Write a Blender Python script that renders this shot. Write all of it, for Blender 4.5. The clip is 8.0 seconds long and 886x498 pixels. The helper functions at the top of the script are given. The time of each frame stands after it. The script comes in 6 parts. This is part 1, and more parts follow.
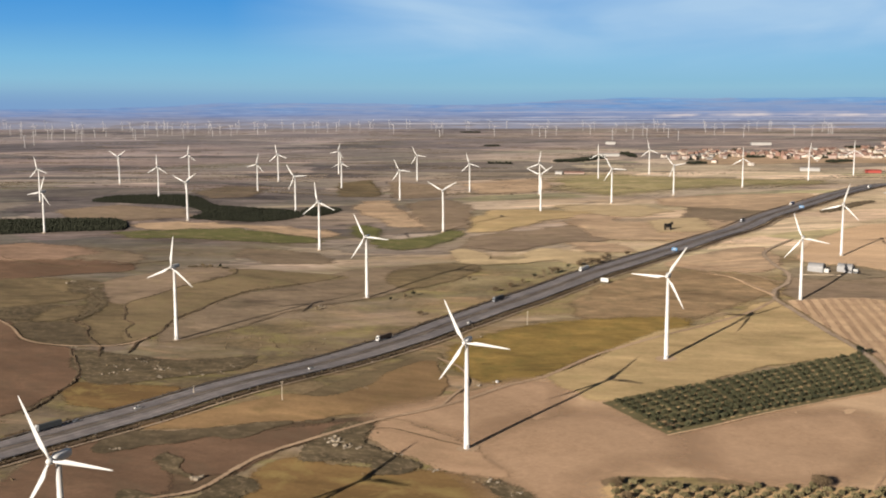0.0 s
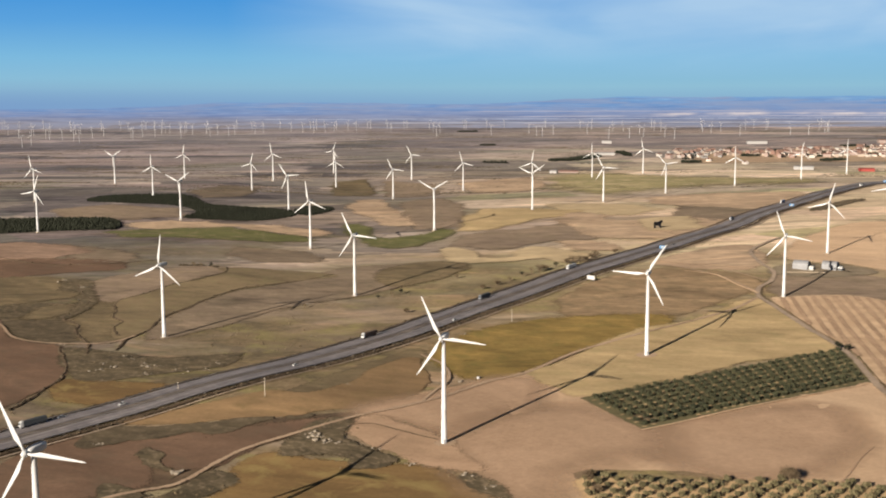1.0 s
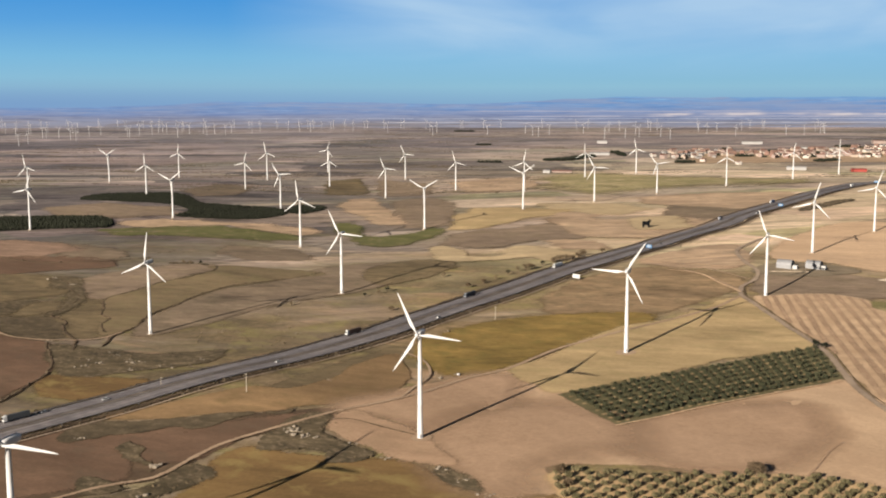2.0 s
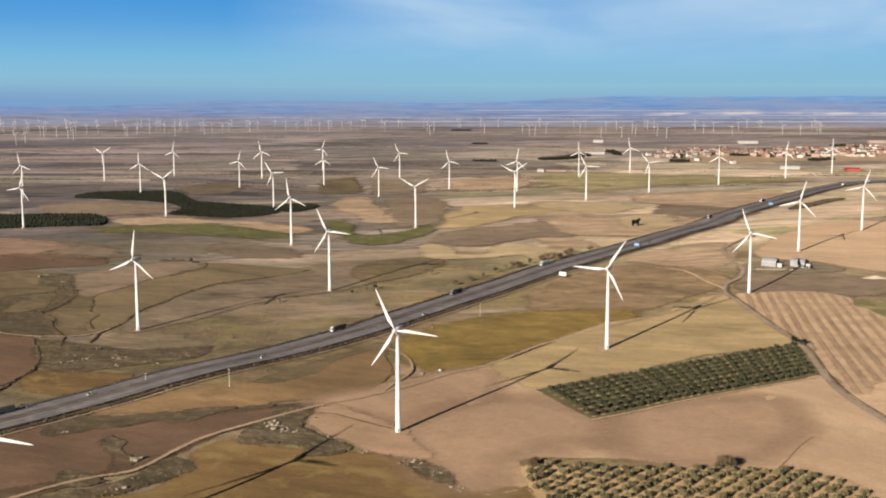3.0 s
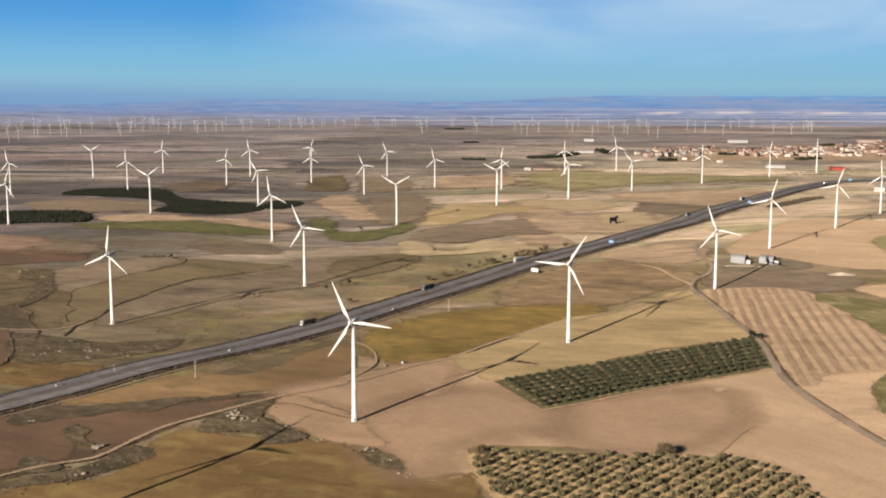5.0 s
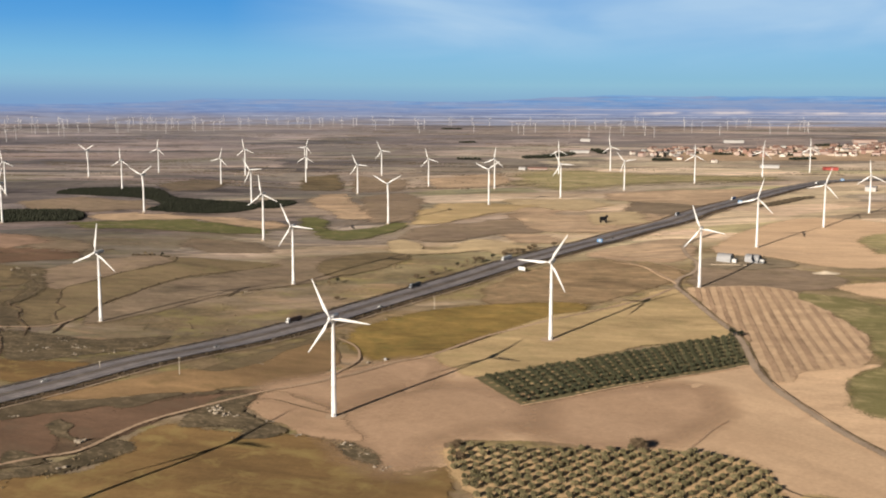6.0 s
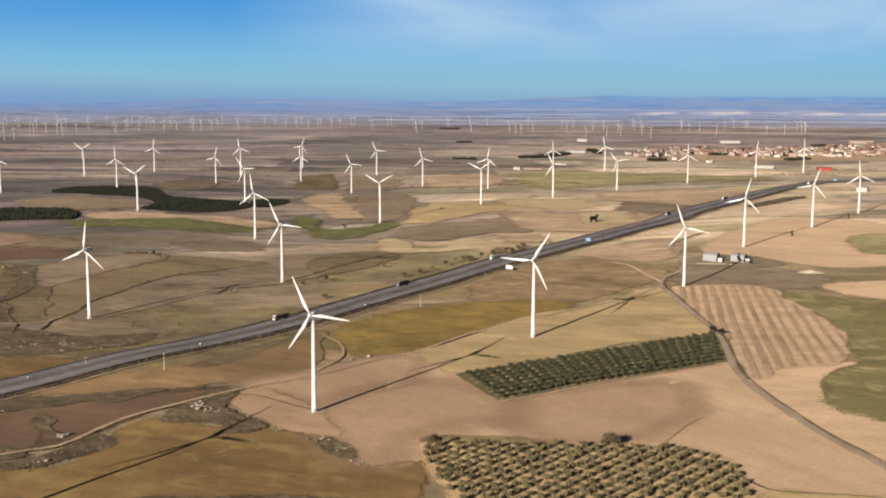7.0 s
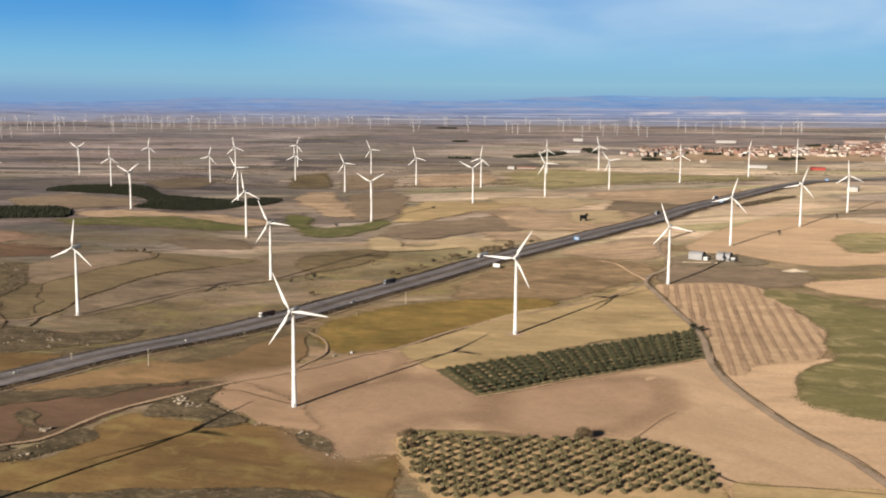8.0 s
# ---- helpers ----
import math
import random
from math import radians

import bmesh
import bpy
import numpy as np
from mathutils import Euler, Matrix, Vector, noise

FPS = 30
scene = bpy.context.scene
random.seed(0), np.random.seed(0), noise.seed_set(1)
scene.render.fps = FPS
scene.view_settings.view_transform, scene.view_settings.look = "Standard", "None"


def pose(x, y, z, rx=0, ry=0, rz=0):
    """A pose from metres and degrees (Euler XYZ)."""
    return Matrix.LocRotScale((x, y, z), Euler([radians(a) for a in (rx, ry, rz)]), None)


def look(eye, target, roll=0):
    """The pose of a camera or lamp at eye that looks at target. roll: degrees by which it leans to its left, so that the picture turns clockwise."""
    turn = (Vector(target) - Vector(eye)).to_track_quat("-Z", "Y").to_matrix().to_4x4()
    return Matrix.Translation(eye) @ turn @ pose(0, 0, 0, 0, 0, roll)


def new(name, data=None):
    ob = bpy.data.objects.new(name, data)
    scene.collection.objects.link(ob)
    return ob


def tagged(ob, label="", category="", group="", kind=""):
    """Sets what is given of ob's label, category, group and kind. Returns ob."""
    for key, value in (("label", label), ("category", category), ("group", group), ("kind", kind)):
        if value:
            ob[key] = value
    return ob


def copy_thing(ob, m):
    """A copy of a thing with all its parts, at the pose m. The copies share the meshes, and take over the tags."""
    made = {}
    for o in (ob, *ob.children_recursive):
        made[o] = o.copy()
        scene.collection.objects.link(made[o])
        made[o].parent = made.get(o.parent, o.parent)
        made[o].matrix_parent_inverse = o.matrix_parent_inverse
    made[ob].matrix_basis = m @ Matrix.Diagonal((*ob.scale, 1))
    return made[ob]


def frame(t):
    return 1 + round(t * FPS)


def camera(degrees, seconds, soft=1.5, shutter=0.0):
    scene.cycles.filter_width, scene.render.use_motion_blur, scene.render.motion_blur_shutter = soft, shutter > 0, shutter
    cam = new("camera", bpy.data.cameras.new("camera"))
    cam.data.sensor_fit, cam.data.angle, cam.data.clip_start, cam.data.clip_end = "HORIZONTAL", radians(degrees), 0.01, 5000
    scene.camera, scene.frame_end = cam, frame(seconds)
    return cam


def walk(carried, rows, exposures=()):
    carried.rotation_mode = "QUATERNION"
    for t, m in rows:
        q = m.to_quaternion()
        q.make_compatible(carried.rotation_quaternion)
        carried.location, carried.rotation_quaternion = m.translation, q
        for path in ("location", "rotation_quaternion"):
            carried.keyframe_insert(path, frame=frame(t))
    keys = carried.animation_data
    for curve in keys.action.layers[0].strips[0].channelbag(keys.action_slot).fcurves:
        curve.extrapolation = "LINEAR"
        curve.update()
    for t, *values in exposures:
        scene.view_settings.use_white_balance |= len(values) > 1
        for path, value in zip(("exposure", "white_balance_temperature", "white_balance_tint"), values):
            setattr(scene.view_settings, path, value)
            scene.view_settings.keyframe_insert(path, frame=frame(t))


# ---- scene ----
# ---------------------------------------------------------------- camera
cam = camera(43.4, 8.0, soft=2.0)
PATH = [
    (0, (1.417, 7.576, 174.545), (1.41, 9.559, 174.278), -0.1),
    (0.5, (7.283, 3.702, 174.535), (7.276, 5.684, 174.267), -0.1),
    (1, (13.13, -0.182, 174.514), (13.122, 1.8, 174.246), -0.2),
    (1.5, (18.94, -4.084, 174.478), (18.933, -2.102, 174.21), -0.1),
    (3, (36.301, -15.861, 174.184), (36.294, -13.879, 173.914), 0.0),
    (3.5, (42.064, -19.776, 174.13), (42.057, -17.795, 173.86), 0.1),
    (4, (47.826, -23.676, 174.082), (47.82, -21.695, 173.811), 0.1),
    (4.5, (53.593, -27.575, 174.024), (53.588, -25.593, 173.752), 0.1),
    (6, (70.932, -39.313, 173.679), (70.927, -37.331, 173.407), 0.2),
    (6.5, (76.765, -43.247, 173.631), (76.759, -41.266, 173.359), 0.2),
    (7, (82.647, -47.21, 173.599), (82.641, -45.229, 173.327), 0.3),
    (7.5, (88.557, -51.205, 173.573), (88.551, -49.223, 173.301), 0.3),
    (8, (94.475, -55.209, 173.553), (94.469, -53.227, 173.28), 0.4),
]
walk(cam, [(t, look(eye, target, roll)) for t, eye, target, roll in PATH])
scene.view_settings.exposure = 1.15

# ---------------------------------------------------------------- sky and sun
SUN_WAY = Vector((0.577, 0.817, -0.325)).normalized()      # the way the sunlight travels
SUN_HIGH = math.asin(-SUN_WAY.z)
sun_data = bpy.data.lights.new("sun", "SUN")
sun_data.energy, sun_data.angle, sun_data.color = 5.0, radians(0.55), (1.0, 0.885, 0.745)
sun = new("sun", sun_data)
sun.rotation_euler = SUN_WAY.to_track_quat("-Z", "Y").to_euler()
sun.location = (0, 0, 900)

world = bpy.data.worlds.new("sky")
scene.world = world
world.use_nodes = True
wn, wl = world.node_tree.nodes, world.node_tree.links
wn.clear()
w_out = wn.new("ShaderNodeOutputWorld")
w_back = wn.new("ShaderNodeBackground")
w_sky = wn.new("ShaderNodeTexSky")
w_sky.sky_type, w_sky.sun_disc = "NISHITA", False
w_sky.sun_elevation, w_sky.sun_rotation = SUN_HIGH, math.atan2(-SUN_WAY.x, -SUN_WAY.y)
w_sky.altitude, w_sky.air_density, w_sky.dust_density, w_sky.ozone_density = 700, 0.7, 0.4, 1.2
w_coord = wn.new("ShaderNodeTexCoord")
w_sep = wn.new("ShaderNodeSeparateXYZ")
wl.new(w_coord.outputs["Generated"], w_sep.inputs[0])
# the low sky deepens from pale haze to a full blue
w_ramp = wn.new("ShaderNodeValToRGB")
w_ramp.color_ramp.elements[0].position, w_ramp.color_ramp.elements[0].color = 0.0, (2.15, 3.75, 5.5, 1)
w_ramp.color_ramp.elements[1].position, w_ramp.color_ramp.elements[1].color = 1.0, (0.30, 2.45, 6.2, 1)
for place, colour in ((0.14, (2.5, 4.65, 6.0, 1)), (0.40, (1.8, 4.35, 6.55, 1)), (0.70, (0.85, 3.2, 6.5, 1))):
    e = w_ramp.color_ramp.elements.new(place)
    e.color = colour
w_high = wn.new("ShaderNodeMapRange")
w_high.inputs["From Min"].default_value, w_high.inputs["From Max"].default_value = -0.004, 0.095
wl.new(w_sep.outputs["Z"], w_high.inputs["Value"])
wl.new(w_high.outputs[0], w_ramp.inputs[0])
# thin veils of cirrus, drawn out sideways
w_map = wn.new("ShaderNodeMapping")
w_map.inputs["Scale"].default_value = (2.6, 2.6, 13.0)
w_map.inputs["Rotation"].default_value = (0.0, radians(9), 0.0)
w_map.inputs["Location"].default_value = (2.1, 0.4, 0.35)
wl.new(w_coord.outputs["Generated"], w_map.inputs[0])
w_cloud = wn.new("ShaderNodeTexNoise")
w_cloud.inputs["Scale"].default_value, w_cloud.inputs["Detail"].default_value = 1.5, 5.0
w_cloud.inputs["Roughness"].default_value, w_cloud.inputs["Distortion"].default_value = 0.50, 0.5
wl.new(w_map.outputs[0], w_cloud.inputs["Vector"])
w_veil = wn.new("ShaderNodeMapRange")
w_veil.inputs["From Min"].default_value, w_veil.inputs["From Max"].default_value = 0.30, 0.63
w_veil.inputs["To Min"].default_value, w_veil.inputs["To Max"].default_value = 0.26, 0.84
wl.new(w_cloud.outputs["Fac"], w_veil.inputs["Value"])
w_low = wn.new("ShaderNodeMapRange")
w_low.inputs["From Min"].default_value, w_low.inputs["From Max"].default_value = 0.016, 0.060
wl.new(w_sep.outputs["Z"], w_low.inputs["Value"])
w_amount = wn.new("ShaderNodeMath")
w_amount.operation = "MULTIPLY"
wl.new(w_veil.outputs[0], w_amount.inputs[0])
w_side = wn.new("ShaderNodeMapRange")
w_side.inputs["From Min"].default_value, w_side.inputs["From Max"].default_value = -0.19, -0.03
w_side.inputs["To Min"].default_value = 0.06
wl.new(w_sep.outputs["X"], w_side.inputs["Value"])
w_both = wn.new("ShaderNodeMath")
w_both.operation = "MULTIPLY"
wl.new(w_low.outputs[0], w_both.inputs[0])
wl.new(w_side.outputs[0], w_both.inputs[1])
wl.new(w_both.outputs[0], w_amount.inputs[1])
w_mix = wn.new("ShaderNodeMix")
w_mix.data_type = "RGBA"
w_mix.inputs["B"].default_value = (4.1, 5.8, 7.5, 1)
wl.new(w_amount.outputs[0], w_mix.inputs["Factor"])
# a dull band of dust lies low to the west
w_dust = wn.new("ShaderNodeMapRange")
w_dust.inputs["From Min"].default_value, w_dust.inputs["From Max"].default_value = 0.05, -0.40
wl.new(w_sep.outputs["X"], w_dust.inputs["Value"])
w_band = wn.new("ShaderNodeMapRange")
w_band.inputs["From Min"].default_value, w_band.inputs["From Max"].default_value = 0.018, -0.004
wl.new(w_sep.outputs["Z"], w_band.inputs["Value"])
w_dull = wn.new("ShaderNodeMath")
w_dull.operation = "MULTIPLY"
wl.new(w_dust.outputs[0], w_dull.inputs[0])
wl.new(w_band.outputs[0], w_dull.inputs[1])
w_base = wn.new("ShaderNodeMix")
w_base.data_type = "RGBA"
w_base.inputs["B"].default_value = (1.8, 3.15, 5.3, 1)
wl.new(w_dull.outputs[0], w_base.inputs["Factor"])
wl.new(w_ramp.outputs[0], w_base.inputs["A"])
wl.new(w_base.outputs["Result"], w_mix.inputs["A"])
# high overhead the sky is the plain clear one
w_top = wn.new("ShaderNodeMapRange")
w_top.inputs["From Min"].default_value, w_top.inputs["From Max"].default_value = 0.09, 0.17
wl.new(w_sep.outputs["Z"], w_top.inputs["Value"])
w_all = wn.new("ShaderNodeMix")
w_all.data_type = "RGBA"
wl.new(w_top.outputs[0], w_all.inputs["Factor"])
wl.new(w_mix.outputs["Result"], w_all.inputs["A"])
w_deep = wn.new("ShaderNodeMix")          # a deep clear winter sky
w_deep.data_type, w_deep.blend_type = "RGBA", "MULTIPLY"
w_deep.inputs["Factor"].default_value = 1.0
w_deep.inputs["B"].default_value = (0.36, 0.36, 0.36, 1)
wl.new(w_sky.outputs[0], w_deep.inputs["A"])
wl.new(w_deep.outputs["Result"], w_all.inputs["B"])
wl.new(w_all.outputs["Result"], w_back.inputs["Color"])
w_back.inputs["Strength"].default_value = 0.05
wl.new(w_back.outputs[0], w_out.inputs[0])


# ---------------------------------------------------------------- materials
def node_material(name, rough=0.9):
    m = bpy.data.materials.new(name)
    m.use_nodes = True
    nt = m.node_tree
    shader = nt.nodes["Principled BSDF"]
    shader.inputs["Roughness"].default_value = rough
    shader.inputs["Specular IOR Level"].default_value = 0.08 if rough > 0.9 else 0.3
    return m, nt.nodes, nt.links, shader


def ramp_node(nodes, stops):
    r = nodes.new("ShaderNodeValToRGB")
    while len(r.color_ramp.elements) < len(stops):
        r.color_ramp.elements.new(0.5)
    for e, (place, colour) in zip(r.color_ramp.elements, stops):
        e.position, e.color = place, (*colour, 1)
    return r


def place_node(nodes, links, size, turn=0.0, flat=False):
    """World position in metres divided by size (x, y, z), turned about z by degrees."""
    geo = nodes.new("ShaderNodeNewGeometry")
    turned = nodes.new("ShaderNodeVectorRotate")
    turned.rotation_type = "Z_AXIS"
    turned.inputs["Angle"].default_value = radians(turn)
    links.new(geo.outputs["Position"], turned.inputs["Vector"])
    mp = nodes.new("ShaderNodeMapping")
    mp.inputs["Scale"].default_value = tuple(1.0 / s for s in size)
    links.new(turned.outputs[0], mp.inputs["Vector"])
    return mp.outputs[0]


def noise_node(nodes, links, where, detail=5.0, rough=0.6, distort=0.0):
    n = nodes.new("ShaderNodeTexNoise")
    n.inputs["Scale"].default_value, n.inputs["Detail"].default_value = 1.0, detail
    n.inputs["Roughness"].default_value, n.inputs["Distortion"].default_value = rough, distort
    links.new(where, n.inputs["Vector"])
    return n.outputs["Fac"]


def mix_node(nodes, links, a, b, fac, blend="MIX"):
    m = nodes.new("ShaderNodeMix")
    m.data_type, m.blend_type = "RGBA", blend
    for value, key in ((fac, "Factor"), (a, "A"), (b, "B")):
        if isinstance(value, (int, float)):
            m.inputs[key].default_value = value
        elif isinstance(value, tuple):
            m.inputs[key].default_value = (*value, 1)
        else:
            links.new(value, m.inputs[key])
    return m.outputs["Result"]


def bump_node(nodes, links, shader, height, strength, depth):
    b = nodes.new("ShaderNodeBump")
    b.inputs["Strength"].default_value, b.inputs["Distance"].default_value = strength, depth
    links.new(height, b.inputs["Height"])
    links.new(b.outputs[0], shader.inputs["Normal"])


def scratches(n, l):
    """Ditches, banks, wheel ruts and bare streaks that run across all open land."""
    a = ramp_node(n, ((0.30, (0.58, 0.57, 0.57)), (0.41, (1.0, 1.0, 1.0)), (0.60, (1.0, 1.0, 1.0)), (0.72, (1.30, 1.28, 1.25))))
    l.new(noise_node(n, l, place_node(n, l, (46, 13, 1e6), -7), 6.0, 0.70, 0.7), a.inputs[0])
    b = ramp_node(n, ((0.34, (0.80, 0.80, 0.80)), (0.66, (1.16, 1.16, 1.16))))
    l.new(noise_node(n, l, place_node(n, l, (19, 9, 1e6), 14), 5.0, 0.65), b.inputs[0])
    c = ramp_node(n, ((0.33, (0.70, 0.70, 0.71)), (0.44, (0.98, 0.98, 0.98)), (0.57, (1.02, 1.02, 1.01)), (0.68, (1.30, 1.27, 1.23))))
    l.new(noise_node(n, l, place_node(n, l, (150, 40, 1e6), -5), 6.0, 0.68, 0.6), c.inputs[0])
    return mix_node(n, l, mix_node(n, l, a.outputs[0], b.outputs[0], 1.0, "MULTIPLY"), c.outputs[0], 1.0, "MULTIPLY")


def soil(name, light, dark, patch=60.0, grain=2.5, furrow=0.0, turn=0.0, weed=None, weed_amount=0.5, rough=0.95, streak=0.5, marks=1.0, even=False, soft=False):
    """Earth or dry grass: wide patches, fine grain, furrows along one way, and weeds of another colour."""
    m, n, l, s = node_material(name, rough)
    wide = noise_node(n, l, place_node(n, l, (patch * 2.2, patch, patch), turn), 4.0, 0.55, 0.6)
    fine = noise_node(n, l, place_node(n, l, (grain, grain, grain)), 6.0, 0.65)
    drawn = noise_node(n, l, place_node(n, l, (patch * 1.1, 11.0, 40.0), turn), 4.0, 0.6, 0.5)
    both = ramp_node(n, ((0.30, dark), (0.68, light)))
    l.new(wide, both.inputs[0])
    strip = ramp_node(n, ((0.30, (1 - 0.24 * streak,) * 3), (0.70, (1 + 0.16 * streak,) * 3)))
    l.new(drawn, strip.inputs[0])
    speck = ramp_node(n, ((0.28, (0.87, 0.86, 0.85)), (0.72, (1.10, 1.10, 1.10))))
    l.new(fine, speck.inputs[0])
    colour = mix_node(n, l, both.outputs[0], strip.outputs[0], 1.0, "MULTIPLY")
    colour = mix_node(n, l, colour, speck.outputs[0], 1.0, "MULTIPLY")
    if weed:
        spots = noise_node(n, l, place_node(n, l, (patch * 0.55, patch * 0.38, patch), turn + 20), 7.0, 0.68, 0.4)
        cut = ramp_node(n, ((0.50, (0, 0, 0)), (0.66, (weed_amount,) * 3)))
        l.new(spots, cut.inputs[0])
        colour = mix_node(n, l, colour, weed, cut.outputs[0])
    colour = mix_node(n, l, colour, scratches(n, l), marks, "MULTIPLY")
    l.new(colour, s.inputs["Base Color"])
    if furrow:
        wave = n.new("ShaderNodeTexWave")
        wave.inputs["Scale"].default_value, wave.inputs["Distortion"].default_value = 1.0, 1.5
        l.new(place_node(n, l, (furrow * 6.3, 400.0, 400.0), turn + 90), wave.inputs["Vector"])
        bump_node(n, l, s, wave.outputs["Fac"], 0.02, 0.2)
    else:
        bump_node(n, l, s, fine, 0.35, 0.4)
    # the cover thins out unevenly towards its rim
    rim = n.new("ShaderNodeAttribute")
    rim.attribute_name = "rim"
    torn = noise_node(n, l, place_node(n, l, (7.0, 7.0, 7.0)), 6.0, 0.7)
    broad = noise_node(n, l, place_node(n, l, (52.0, 17.0, 40.0), 12), 5.0, 0.65, 0.5)
    swing = n.new("ShaderNodeMath")
    swing.operation = "MULTIPLY_ADD"
    l.new(broad, swing.inputs[0])
    swing.inputs[1].default_value, swing.inputs[2].default_value = (0.8, 1.5) if even else (4.0, 0.0)
    reach = n.new("ShaderNodeMath")
    reach.operation = "MULTIPLY"
    l.new(rim.outputs["Fac"], reach.inputs[0])
    l.new(swing.outputs[0], reach.inputs[1])
    total = n.new("ShaderNodeMath")
    total.operation = "MULTIPLY_ADD"
    l.new(torn, total.inputs[0])
    total.inputs[1].default_value = 0.7
    l.new(reach.outputs[0], total.inputs[2])
    gone = n.new("ShaderNodeMapRange")
    # it breaks up into tufts and clods a metre across
    tufts = n.new("ShaderNodeMath")
    tufts.operation = "MULTIPLY_ADD"
    l.new(noise_node(n, l, place_node(n, l, (1.3, 1.3, 1.3), 15), 3.0, 0.7), tufts.inputs[0])
    tufts.inputs[1].default_value = 0.0 if soft else 4.0 if even else 2.2
    l.new(total.outputs[0], tufts.inputs[2])
    gone.inputs["From Min"].default_value, gone.inputs["From Max"].default_value = (0.25, 1.95) if soft else (2.95, 3.25) if even else (2.0, 2.2)
    l.new(tufts.outputs[0], gone.inputs["Value"])
    clear = n.new("ShaderNodeBsdfTransparent")
    both_ways = n.new("ShaderNodeMixShader")
    l.new(gone.outputs[0], both_ways.inputs[0])
    l.new(s.outputs[0], both_ways.inputs[1])
    l.new(clear.outputs[0], both_ways.inputs[2])
    l.new(both_ways.outputs[0], n["Material Output"].inputs["Surface"])
    return m


def plain(name, colour, rough=0.6, metal=0.0, vary=0.12, size=1.5):
    """Painted or built surface: one colour with soft dirt at two scales."""
    m, n, l, s = node_material(name, rough)
    s.inputs["Metallic"].default_value = metal
    big = noise_node(n, l, place_node(n, l, (size * 6,) * 3), 3.0)
    small = noise_node(n, l, place_node(n, l, (size,) * 3), 5.0)
    a = ramp_node(n, ((0.3, (1 - vary,) * 3), (0.7, (1.0, 1.0, 1.0))))
    l.new(big, a.inputs[0])
    b = ramp_node(n, ((0.3, (1 - vary * 0.7,) * 3), (0.7, (1.0, 1.0, 1.0))))
    l.new(small, b.inputs[0])
    c = mix_node(n, l, colour, a.outputs[0], 1.0, "MULTIPLY")
    c = mix_node(n, l, c, b.outputs[0], 1.0, "MULTIPLY")
    l.new(c, s.inputs["Base Color"])
    return m


def varied(name, low, high, rough=0.85, island=False):
    """Colour that differs from piece to piece."""
    m, n, l, s = node_material(name, rough)
    if island:
        src = n.new("ShaderNodeNewGeometry").outputs["Random Per Island"]
    else:
        src = n.new("ShaderNodeObjectInfo").outputs["Random"]
    r = ramp_node(n, ((0.0, low), (1.0, high)))
    l.new(src, r.inputs[0])
    fine = noise_node(n, l, place_node(n, l, (0.9, 0.9, 0.9)), 4.0)
    speck = ramp_node(n, ((0.3, (0.70, 0.70, 0.70)), (0.7, (1.2, 1.2, 1.2))))
    l.new(fine, speck.inputs[0])
    l.new(mix_node(n, l, r.outputs[0], speck.outputs[0], 1.0, "MULTIPLY"), s.inputs["Base Color"])
    return m


